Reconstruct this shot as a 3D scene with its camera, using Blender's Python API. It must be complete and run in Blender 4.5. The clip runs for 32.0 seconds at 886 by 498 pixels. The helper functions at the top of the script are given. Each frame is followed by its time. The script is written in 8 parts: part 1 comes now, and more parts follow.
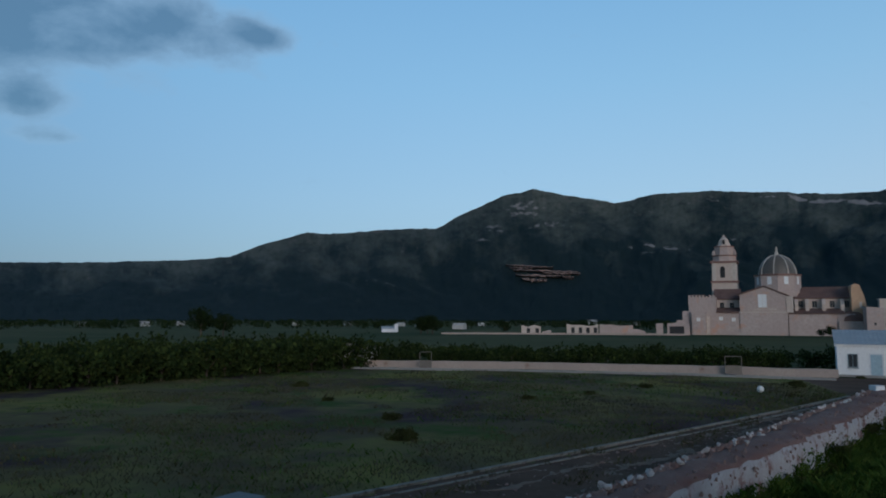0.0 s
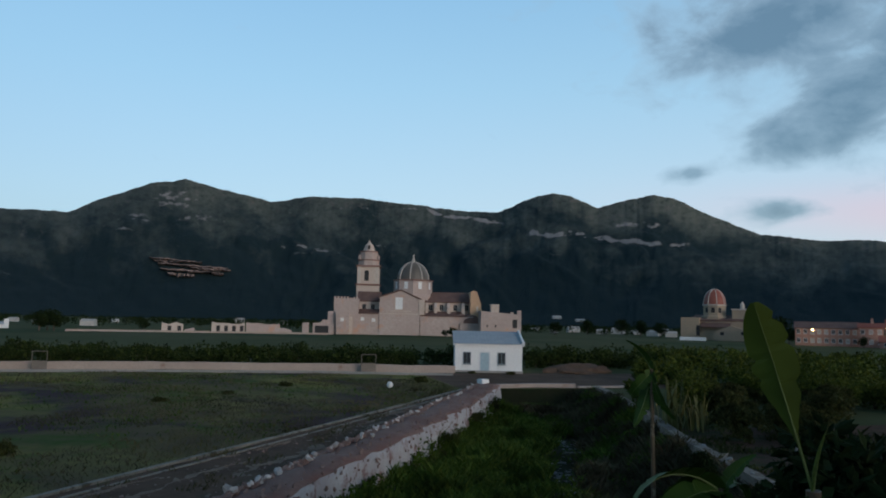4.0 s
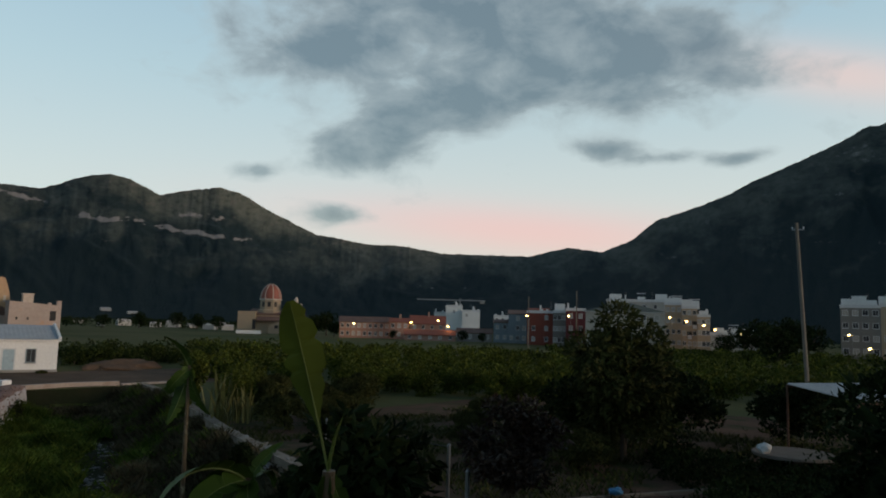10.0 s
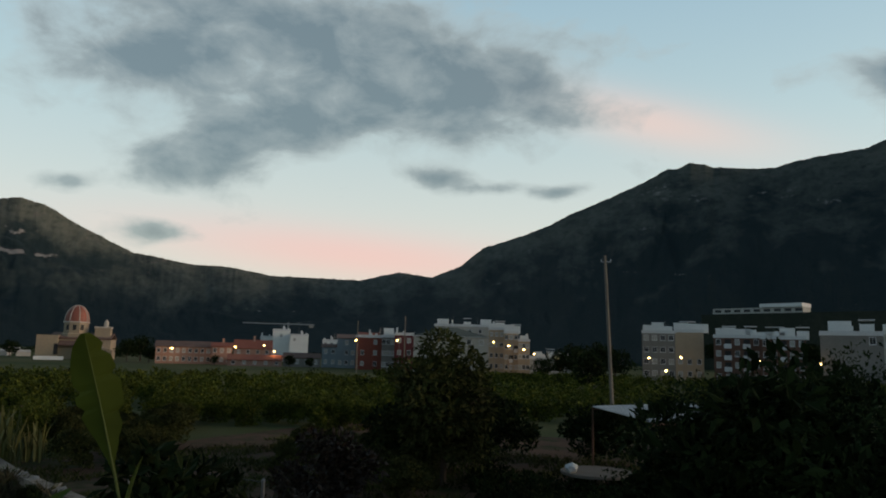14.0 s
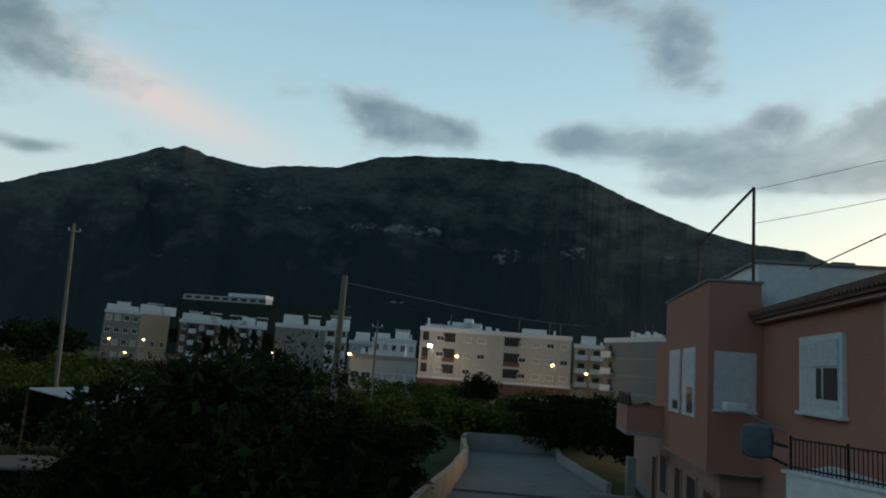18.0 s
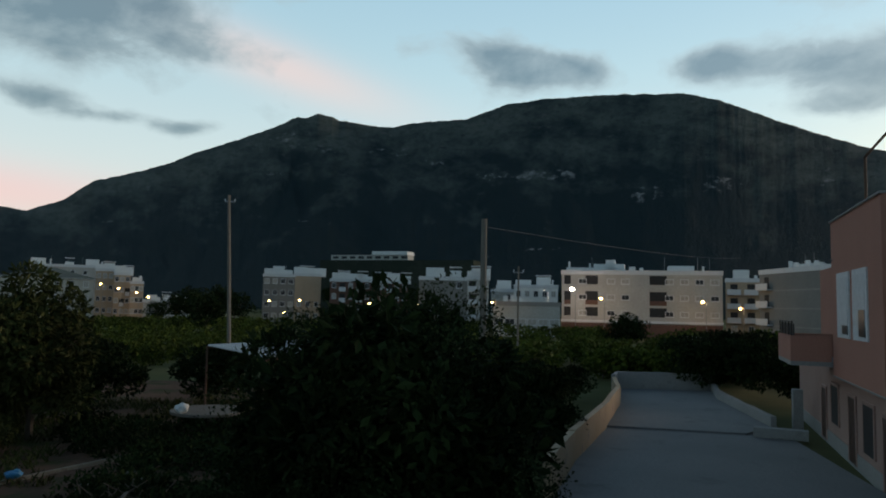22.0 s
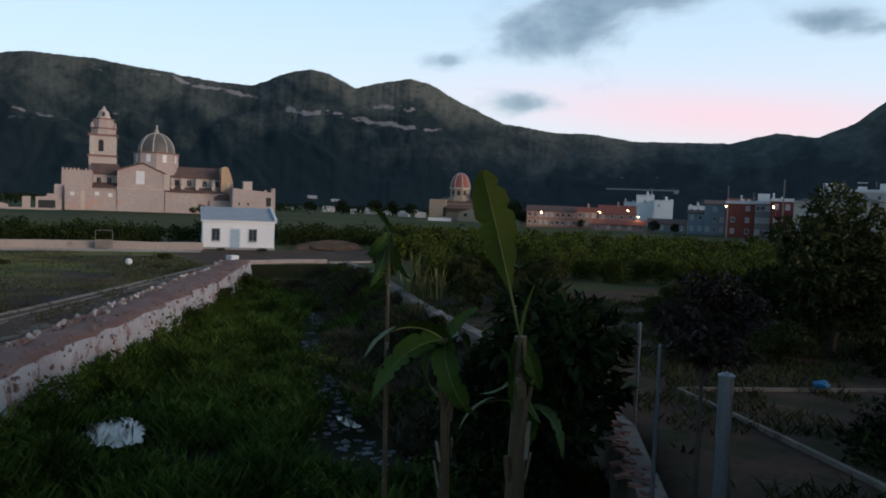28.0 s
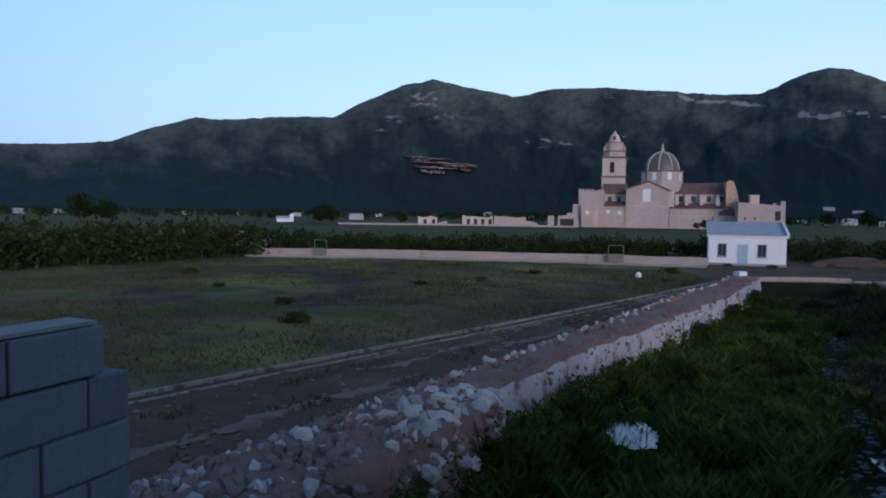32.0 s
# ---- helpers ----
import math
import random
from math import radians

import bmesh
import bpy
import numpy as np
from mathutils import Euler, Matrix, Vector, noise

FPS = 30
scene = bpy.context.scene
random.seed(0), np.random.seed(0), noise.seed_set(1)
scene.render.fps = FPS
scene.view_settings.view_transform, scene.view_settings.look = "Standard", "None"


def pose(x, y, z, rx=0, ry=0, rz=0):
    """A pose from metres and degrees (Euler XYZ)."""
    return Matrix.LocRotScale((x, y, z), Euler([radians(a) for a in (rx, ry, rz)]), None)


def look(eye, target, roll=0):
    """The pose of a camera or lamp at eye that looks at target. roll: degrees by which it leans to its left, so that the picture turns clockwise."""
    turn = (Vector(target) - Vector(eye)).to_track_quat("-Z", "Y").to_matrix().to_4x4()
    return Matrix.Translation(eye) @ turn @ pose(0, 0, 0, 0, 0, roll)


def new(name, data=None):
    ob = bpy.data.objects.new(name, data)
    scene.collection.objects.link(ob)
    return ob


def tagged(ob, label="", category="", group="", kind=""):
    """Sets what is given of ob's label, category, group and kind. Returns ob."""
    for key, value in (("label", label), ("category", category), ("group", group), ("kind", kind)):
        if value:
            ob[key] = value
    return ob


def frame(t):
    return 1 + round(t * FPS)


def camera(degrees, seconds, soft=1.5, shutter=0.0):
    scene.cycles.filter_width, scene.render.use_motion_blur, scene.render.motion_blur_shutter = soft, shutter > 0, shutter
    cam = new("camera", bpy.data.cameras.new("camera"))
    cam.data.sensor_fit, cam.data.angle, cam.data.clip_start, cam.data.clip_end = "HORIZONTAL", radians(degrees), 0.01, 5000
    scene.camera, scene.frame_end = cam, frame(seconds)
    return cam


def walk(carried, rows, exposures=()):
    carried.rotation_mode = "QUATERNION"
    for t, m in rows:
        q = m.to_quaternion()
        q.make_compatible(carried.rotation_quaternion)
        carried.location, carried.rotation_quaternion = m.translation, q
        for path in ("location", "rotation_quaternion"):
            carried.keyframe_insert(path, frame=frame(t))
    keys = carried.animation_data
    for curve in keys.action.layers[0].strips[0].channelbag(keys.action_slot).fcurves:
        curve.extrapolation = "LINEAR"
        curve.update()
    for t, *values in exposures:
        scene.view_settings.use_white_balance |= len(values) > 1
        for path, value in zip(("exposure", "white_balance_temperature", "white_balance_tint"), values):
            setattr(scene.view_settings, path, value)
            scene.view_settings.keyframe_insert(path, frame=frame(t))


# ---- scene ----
cam = camera(63.07, 32.0, soft=1.9)
# seconds, place, yaw, pitch, roll
PATH = [
    (0.0, -0.467, -0.083, 5.327, 13.254, 5.412, -0.114),
    (0.5, -0.436, 0.027, 5.360, 8.041, 5.336, -1.156),
    (1.0, -0.415, 0.128, 5.369, 4.258, 5.578, -1.644),
    (1.5, -0.384, 0.201, 5.360, 2.370, 5.654, -1.544),
    (2.0, -0.326, 0.239, 5.348, 0.230, 5.035, -1.584),
    (2.5, -0.254, 0.259, 5.336, -3.954, 4.917, -1.723),
    (3.0, -0.198, 0.272, 5.325, -7.662, 4.640, -1.946),
    (3.5, -0.172, 0.276, 5.319, -10.698, 5.247, -0.833),
    (4.0, -0.166, 0.261, 5.318, -14.003, 5.632, -1.228),
    (4.5, -0.151, 0.212, 5.317, -15.588, 4.496, -2.117),
    (6.5, -0.111, 0.129, 5.315, -16.582, 4.019, -0.446),
    (7.0, -0.059, 0.048, 5.316, -16.319, 3.724, 0.658),
    (7.5, -0.010, -0.002, 5.324, -22.009, 4.129, -0.235),
    (8.0, 0.023, -0.007, 5.338, -29.039, 4.182, -0.369),
    (8.5, 0.040, 0.022, 5.346, -34.333, 4.988, -1.187),
    (9.0, 0.049, 0.051, 5.344, -39.289, 5.408, -1.321),
    (9.5, 0.036, 0.060, 5.348, -43.409, 5.625, -1.563),
    (10.0, -0.013, 0.050, 5.371, -47.912, 5.968, -1.639),
    (10.5, -0.050, 0.030, 5.397, -51.029, 5.406, -1.298),
    (11.0, -0.042, 0.015, 5.411, -52.235, 5.790, -1.747),
    (11.5, -0.025, 0.001, 5.418, -53.579, 6.585, -1.899),
    (12.0, -0.015, -0.032, 5.429, -54.766, 5.462, -1.601),
    (12.5, 0.011, -0.084, 5.453, -57.715, 5.726, -2.220),
    (13.0, 0.045, -0.122, 5.482, -59.363, 7.597, -1.926),
    (13.5, 0.073, -0.121, 5.503, -60.273, 8.156, -1.664),
    (15.5, 0.121, -0.105, 5.510, -72.702, 8.179, -2.038),
    (16.0, 0.196, -0.126, 5.507, -80.464, 8.694, -2.895),
    (16.5, 0.254, -0.182, 5.497, -86.032, 9.055, -4.250),
    (17.0, 0.267, -0.227, 5.490, -91.074, 8.738, -5.369),
    (17.5, 0.264, -0.248, 5.492, -96.033, 9.319, -5.705),
    (18.0, 0.271, -0.261, 5.502, -101.764, 9.098, -4.347),
    (18.5, 0.280, -0.270, 5.510, -105.575, 9.416, -4.387),
    (19.0, 0.280, -0.266, 5.501, -104.031, 9.037, -3.485),
    (19.5, 0.275, -0.247, 5.473, -101.673, 8.045, -3.367),
    (20.0, 0.265, -0.226, 5.431, -99.913, 6.629, -3.293),
    (20.5, 0.261, -0.214, 5.387, -98.644, 4.693, -3.443),
    (21.0, 0.272, -0.207, 5.343, -96.343, 4.041, -2.234),
    (21.5, 0.279, -0.193, 5.301, -94.750, 4.913, -1.779),
    (22.0, 0.276, -0.170, 5.265, -90.556, 4.493, -1.182),
    (22.5, 0.281, -0.143, 5.247, -86.891, 3.024, -2.047),
    (23.0, 0.304, -0.107, 5.241, -80.676, 1.847, -2.056),
    (23.5, 0.317, -0.063, 5.229, -76.299, 1.165, -1.238),
    (24.0, 0.290, -0.029, 5.207, -70.614, 0.742, -1.924),
    (24.5, 0.217, -0.016, 5.188, -63.445, 0.576, -1.764),
    (25.0, 0.137, -0.002, 5.175, -60.266, -0.754, -2.768),
    (25.5, 0.082, 0.030, 5.162, -55.455, -1.148, -2.142),
    (26.0, 0.037, 0.069, 5.143, -51.518, -1.531, -3.205),
    (26.5, 0.005, 0.122, 5.103, -45.415, -2.225, -2.556),
    (28.5, -0.002, 0.182, 5.044, -28.443, -3.192, -2.233),
    (29.0, -0.024, 0.214, 5.003, -22.606, -2.978, -1.799),
    (29.5, -0.085, 0.218, 4.992, -18.340, -3.370, -1.848),
    (30.0, -0.155, 0.203, 4.995, -12.259, -3.838, -1.493),
    (30.5, -0.212, 0.169, 5.002, -7.999, -4.434, -0.950),
    (31.0, -0.256, 0.140, 5.010, -4.232, -3.754, -1.620),
    (31.5, -0.292, 0.130, 5.016, 1.121, -3.603, -1.375),
    (32.0, -0.325, 0.134, 5.022, 5.170, -3.107, -0.802),
]
EXPOSURE = [(0.0, -0.52, 5500, 5), (2.0, -0.5, 5550, 5), (4.0, -0.18, 6050, 6), (7.0, -0.15, 6250, 7), (8.0, -0.16, 6550, 6), (9.0, -0.15, 6900, 7), (11.0, -0.12, 8500, 14), (13.5, -0.1, 8400, 12), (15.5, -0.1, 8000, 9), (17.0, 0.05, 7700, 5), (18.0, -0.1, 7500, 4), (18.5, -0.45, 7300, 3), (19.0, -0.5, 7500, 3),
            (20.0, -0.25, 7400, 5), (21.0, 0.05, 7800, 8), (22.0, 0.0, 7500, 7), (23.0, 0.12, 7300, 7), (24.0, 0.03, 7100, 8), (25.0, 0.08, 8000, 18), (26.5, 0.08, 8000, 18), (28.5, 0.2, 6000, 14), (29.2, 0.18, 5500, 16), (30.0, 0.18, 5350, 20), (32.0, 0.12, 5400, 20)]
walk(cam, [(t, pose(x, y, z, 90 + p, r, w)) for t, x, y, z, w, p, r in PATH], EXPOSURE)

SUN_AZ, SUN_EL = 152.0, 3.0


def bearing(az, d, z=0.0):
    """The place at d metres from the terrace, az degrees clockwise from the y axis."""
    a = radians(az)
    return Vector((d * math.sin(a), d * math.cos(a), z))


def rise(el, d):
    """The height that stands el degrees over the terrace at d metres."""
    return 5.3 + d * math.tan(radians(el))


# ---- sky: clear dusk with broken cloud ----
world = bpy.data.worlds.new("dusk_sky")
scene.world = world
world.use_nodes = True
wt = world.node_tree
wt.nodes.clear()


def wn(kind, **inputs):
    n = wt.nodes.new(kind)
    for k, v in inputs.items():
        n.inputs[int(k[1:])].default_value = v
    return n


def wmath(op, a, b=0.0, c=0.0, clamp=False):
    n = wt.nodes.new("ShaderNodeMath")
    n.operation, n.use_clamp = op, clamp
    for i, v in enumerate((a, b, c)):
        if isinstance(v, (int, float)):
            n.inputs[i].default_value = v
        else:
            wt.links.new(v, n.inputs[i])
    return n.outputs[0]


def wmix(f, a, b, blend="MIX"):
    n = wt.nodes.new("ShaderNodeMix")
    n.data_type, n.blend_type = "RGBA", blend
    for sock, v in ((n.inputs[0], f), (n.inputs[6], a), (n.inputs[7], b)):
        if isinstance(v, (int, float)):
            sock.default_value = v
        elif isinstance(v, tuple):
            sock.default_value = (*v, 1)
        else:
            wt.links.new(v, sock)
    return n.outputs[2]


def wramp(f, stops):
    n = wt.nodes.new("ShaderNodeValToRGB")
    e = n.color_ramp.elements
    e[0].position, e[0].color = stops[0][0], (*stops[0][1], 1)
    e[1].position, e[1].color = stops[-1][0], (*stops[-1][1], 1)
    for p, c in stops[1:-1]:
        e.new(p).color = (*c, 1)
    wt.links.new(f, n.inputs[0])
    return n.outputs[0]


coord = wn("ShaderNodeTexCoord").outputs["Generated"]
split = wn("ShaderNodeSeparateXYZ")
wt.links.new(coord, split.inputs[0])
DEG = 180 / math.pi
azim = wmath("MULTIPLY", wmath("ARCTAN2", split.outputs[0], split.outputs[1]), DEG)
elev = wmath("MULTIPLY", wmath("ARCSINE", split.outputs[2]), DEG)


def blob(az, el, sa, se, tilt=0.0):
    """A soft oval of sky: centre and half sizes in degrees; tilt: rise in degrees for each degree of azimuth."""
    da = wmath("SUBTRACT", azim, az)
    de = wmath("SUBTRACT", elev, el)
    if tilt:
        de = wmath("SUBTRACT", de, wmath("MULTIPLY", da, tilt))
    q = wmath("ADD", wmath("POWER", wmath("ABSOLUTE", wmath("DIVIDE", da, sa)), 2), wmath("POWER", wmath("ABSOLUTE", wmath("DIVIDE", de, se)), 2))
    return wmath("EXPONENT", wmath("MULTIPLY", q, -1.0))


nishita = wn("ShaderNodeTexSky")
nishita.sky_type, nishita.sun_disc = "NISHITA", False
nishita.sun_elevation, nishita.sun_rotation = radians(SUN_EL), radians(SUN_AZ)
nishita.altitude, nishita.dust_density, nishita.ozone_density = 50, 1.5, 3.0
base = wramp(wmath("DIVIDE", elev, 90.0, clamp=True), [
    (0.0, (0.66, 0.76, 0.82)), (0.10, (0.60, 0.76, 0.86)), (0.20, (0.46, 0.69, 0.85)), (0.30, (0.34, 0.58, 0.80)), (0.42, (0.10, 0.19, 0.30)), (0.6, (0.03, 0.06, 0.11)), (1.0, (0.012, 0.028, 0.055))])
# the sky opposite the glow is a deeper blue
north = wmath("MULTIPLY", blob(-75, 0, 45, 22), 0.8)
base = wmix(north, base, (0.045, 0.17, 0.36))
east = wmath("MAXIMUM", blob(-120, 0, 55, 60), blob(240, 0, 50, 60))
base = wmix(wmath("MULTIPLY", east, 0.45), base, (0.035, 0.07, 0.12))
glow = blob(SUN_AZ, 2, 38, 11)
base = wmix(wmath("MULTIPLY", glow, 0.75), base, (1.25, 1.12, 0.82))
pink = wmath("MULTIPLY", blob(55, 7.4, 17, 2.0, -0.06), 0.85)
streak = wmath("MULTIPLY", blob(77, 18.0, 9.5, 1.9, -0.26), 0.62)
base = wmix(streak, base, (0.98, 0.70, 0.68))
base = wmix(pink, base, (0.97, 0.54, 0.60))
low = wmath("MULTIPLY", blob(58, 6, 45, 8), 0.35)
base = wmix(low, base, (0.80, 0.80, 0.84))

# clouds: soft noise gathered in banks
flat = wn("ShaderNodeCombineXYZ")
wt.links.new(wmath("MULTIPLY", azim, 0.075), flat.inputs[0])
wt.links.new(wmath("MULTIPLY", elev, 0.125), flat.inputs[1])
puff = wn("ShaderNodeTexNoise")
wt.links.new(flat.outputs[0], puff.inputs["Vector"])
puff.inputs["Scale"].default_value, puff.inputs["Detail"].default_value, puff.inputs["Roughness"].default_value = 2.5, 9.0, 0.56
puff.inputs["Distortion"].default_value = 0.25
CLOUDS = [(51, 22.6, 20, 5.2, -0.04, 1.4), (61, 20.0, 10, 3.0, -0.1, 1.15), (45.6, 16.2, 7, 2.2, 0.1, 0.9), (40.8, 13.2, 5.2, 2.1, 0.14, 1.05), (39.8, 8.4, 3.6, 0.9, 0, 0.95), (32.6, 11.4, 2.6, 0.8, 0, 0.9), (35, 19.5, 5, 2.4, 0.1, 0.7),
          (60.2, 13.7, 3.2, 1.0, -0.05, 0.85), (66, 13.1, 2.8, 0.6, 0.05, 1.0), (70.5, 12.8, 2.6, 0.6, 0.12, 0.95), (-37, 20.5, 9, 3.2, 0.08, 1.15), (-43.5, 15, 3, 1.4, 0, 1.0), (-42, 12.5, 3, 0.8, 0, 0.85), (-28, 21.3, 2.5, 0.9, -0.2, 0.9), (-47, 21, 7, 4, 0, 1.1),
          (95, 18.7, 4.2, 2.1, -0.12, 1.1), (100.3, 18.3, 4.6, 1.5, -0.1, 1.1), (119.3, 24.5, 3.6, 4.2, -0.2, 1.15), (111.7, 28, 5, 2.0, 0, 1.0), (110.8, 18.2, 3.2, 1.3, 0.1, 1.1), (120, 16.9, 7.0, 1.9, -0.08, 1.2), (126.3, 19.3, 2.8, 1.2, 0.1, 1.05),
          (134, 17.6, 7.5, 2.9, 0.25, 1.2), (138, 22.5, 5, 3.5, 0.4, 1.1), (131.4, 14.8, 4, 1.3, 0, 1.0), (118.8, 14.5, 4, 0.9, 0, 0.95), (126.7, 15.4, 3.4, 1.0, 0, 1.0), (160, 20, 12, 6, 0, 0.9), (15, 31, 30, 3.0, 0, 0.6)]
bank = 0.0
for az, el, sa, se, tilt, w in CLOUDS:
    bank = wmath("ADD", bank, wmath("MULTIPLY", blob(az, el, sa, se, tilt), w))
bank = wmath("MINIMUM", bank, 1.1)
dens = wmath("ADD", wmath("MULTIPLY", bank, 0.70), wmath("MULTIPLY", wmath("SUBTRACT", puff.outputs[0], 0.5), 1.28))
cover = wmath("MULTIPLY", wmath("SUBTRACT", dens, 0.20), 2.6, clamp=True)
depth = wmath("MULTIPLY", wmath("SUBTRACT", dens, 0.34), 1.9, clamp=True)
cloud = wmix(depth, (0.42, 0.53, 0.61), (0.14, 0.21, 0.265))
base = wmix(wmath("MULTIPLY", cover, 0.92), base, cloud)
base = wmix(0.12, base, nishita.outputs[0])
back = wn("ShaderNodeBackground")
wt.links.new(base, back.inputs[0])
back.inputs[1].default_value = 1.0
wt.links.new(back.outputs[0], wn("ShaderNodeOutputWorld").inputs[0])

# the afterglow of the set sun, wide and low
sun = new("sun", bpy.data.lights.new("sun", "SUN"))
sun.data.energy, sun.data.angle, sun.data.color = 3.3, radians(30), (1.0, 0.83, 0.74)
sun.matrix_world = look(bearing(SUN_AZ, 300, rise(4, 300)), (0, 0, 5.3))
# ---- materials ----
def material(name, a, b, rough=0.85, fine=8.0, coarse=0.6, bump=0.3, metal=0.0, stain=None, stain_at=0.62, vary=0.0, spec=0.3):
    """Two colours mingled by a coarse and a fine noise at real size, with relief; stain: a third colour in blotches; vary: brightness spread from object to object."""
    m = bpy.data.materials.new(name)
    m.use_nodes = True
    nt = m.node_tree
    p = nt.nodes["Principled BSDF"]
    p.inputs["Roughness"].default_value, p.inputs["Metallic"].default_value = rough, metal
    p.inputs["Specular IOR Level"].default_value = spec
    co = nt.nodes.new("ShaderNodeTexCoord")

    def noise_at(scale, detail, roughness=0.6):
        n = nt.nodes.new("ShaderNodeTexNoise")
        n.inputs["Scale"].default_value, n.inputs["Detail"].default_value, n.inputs["Roughness"].default_value = scale, detail, roughness
        nt.links.new(co.outputs["Object"], n.inputs["Vector"])
        return n

    def blend(f, x, y, kind="MIX"):
        n = nt.nodes.new("ShaderNodeMix")
        n.data_type, n.blend_type = "RGBA", kind
        for s, v in ((n.inputs[0], f), (n.inputs[6], x), (n.inputs[7], y)):
            if isinstance(v, (int, float)):
                s.default_value = v
            elif isinstance(v, tuple):
                s.default_value = (*v, 1)
            else:
                nt.links.new(v, s)
        return n.outputs[2]

    def span(v, lo, hi):
        n = nt.nodes.new("ShaderNodeMapRange")
        n.inputs[1].default_value, n.inputs[2].default_value = lo, hi
        nt.links.new(v, n.inputs[0])
        return n.outputs[0]

    big, small = noise_at(coarse, 4), noise_at(fine, 6, 0.7)
    col = blend(span(big.outputs[0], 0.35, 0.65), a, b)
    col = blend(span(small.outputs[0], 0.3, 0.75), col, tuple(0.72 * (x + y) / 2 for x, y in zip(a, b)))
    if stain:
        spot = noise_at(coarse * 2.3, 7, 0.65)
        col = blend(span(spot.outputs[0], stain_at, stain_at + 0.1), col, stain)
    if vary:
        info = nt.nodes.new("ShaderNodeObjectInfo")
        hsv = nt.nodes.new("ShaderNodeHueSaturation")
        nt.links.new(col, hsv.inputs["Color"])
        rng = nt.nodes.new("ShaderNodeMapRange")
        rng.inputs[3].default_value, rng.inputs[4].default_value = 1 - vary, 1 + vary
        nt.links.new(info.outputs["Random"], rng.inputs[0])
        nt.links.new(rng.outputs[0], hsv.inputs["Value"])
        col = hsv.outputs[0]
    nt.links.new(col, p.inputs["Base Color"])
    if bump:
        bp = nt.nodes.new("ShaderNodeBump")
        bp.inputs["Strength"].default_value, bp.inputs["Distance"].default_value = bump, 0.02
        nt.links.new(small.outputs[0], bp.inputs["Height"])
        nt.links.new(bp.outputs[0], p.inputs["Normal"])
    return m


def leaf_material(name, a, b, c, rough=0.5, spec=0.2, patch=0.4):
    """Leaves: three tones spread from leaf to leaf, lighter and darker clumps."""
    m = bpy.data.materials.new(name)
    m.use_nodes = True
    nt = m.node_tree
    p = nt.nodes["Principled BSDF"]
    p.inputs["Roughness"].default_value = rough
    p.inputs["Specular IOR Level"].default_value = spec
    geo = nt.nodes.new("ShaderNodeNewGeometry")
    ramp = nt.nodes.new("ShaderNodeValToRGB")
    e = ramp.color_ramp.elements
    e[0].color, e[1].color = (*a, 1), (*c, 1)
    e.new(0.55).color = (*b, 1)
    nt.links.new(geo.outputs["Random Per Island"], ramp.inputs[0])
    where = nt.nodes.new("ShaderNodeTexCoord")
    clump = nt.nodes.new("ShaderNodeTexNoise")
    clump.inputs["Scale"].default_value, clump.inputs["Detail"].default_value = patch, 4.0
    nt.links.new(where.outputs["Object"], clump.inputs["Vector"])
    lift = nt.nodes.new("ShaderNodeMapRange")
    lift.inputs["From Min"].default_value, lift.inputs["From Max"].default_value = 0.32, 0.68
    lift.inputs["To Min"].default_value, lift.inputs["To Max"].default_value = 0.45, 1.5
    nt.links.new(clump.outputs[0], lift.inputs["Value"])
    tone = nt.nodes.new("ShaderNodeVectorMath")
    tone.operation = "SCALE"
    nt.links.new(ramp.outputs[0], tone.inputs[0])
    nt.links.new(lift.outputs[0], tone.inputs["Scale"])
    nt.links.new(tone.outputs[0], p.inputs["Base Color"])
    return m


def glow_material(name, col, power):
    m = bpy.data.materials.new(name)
    m.use_nodes = True
    nt = m.node_tree
    p = nt.nodes["Principled BSDF"]
    p.inputs["Base Color"].default_value = (*col, 1)
    p.inputs["Emission Color"].default_value = (*col, 1)
    p.inputs["Emission Strength"].default_value = power
    return m


M_STONE = material("limestone", (0.42, 0.37, 0.335), (0.56, 0.515, 0.475), fine=14, coarse=1.2, bump=0.6, vary=0.25)
M_MORTAR = material("old_lime_render", (0.54, 0.52, 0.50), (0.36, 0.315, 0.30), fine=9, coarse=0.5, bump=0.7, stain=(0.20, 0.10, 0.08), stain_at=0.53)
M_EARTHWALL = material("reddish_rubble", (0.19, 0.085, 0.062), (0.27, 0.175, 0.14), fine=7, coarse=0.55, bump=0.8)
M_CONCRETE = material("concrete", (0.24, 0.23, 0.22), (0.31, 0.295, 0.275), fine=12, coarse=0.4, bump=0.3, stain=(0.20, 0.19, 0.18))
M_PALEWALL = material("pale_field_wall", (0.44, 0.36, 0.30), (0.34, 0.27, 0.23), fine=6, coarse=0.25, bump=0.4, stain=(0.24, 0.16, 0.12))
M_BLOCK = material("grey_concrete_block", (0.15, 0.16, 0.17), (0.20, 0.21, 0.22), fine=30, coarse=2.5, bump=0.5, vary=0.12)
M_JOINT = material("dark_mortar", (0.12, 0.125, 0.13), (0.16, 0.165, 0.17), fine=20, coarse=2)
M_WHITE = material("white_paint", (0.80, 0.80, 0.78), (0.72, 0.73, 0.72), fine=6, coarse=0.35, bump=0.15, stain=(0.60, 0.60, 0.58), stain_at=0.68)
M_HUTROOF = material("fibre_cement_roof", (0.42, 0.46, 0.48), (0.34, 0.37, 0.39), fine=5, coarse=0.6, bump=0.3, stain=(0.28, 0.30, 0.31))
# orange blotches: real staining plus warm lamp light painted into the stone
M_CHURCH = material("church_stone", (0.41, 0.315, 0.275), (0.49, 0.405, 0.36), fine=1.3, coarse=0.09, bump=0.4, stain=(0.46, 0.285, 0.21), stain_at=0.56)
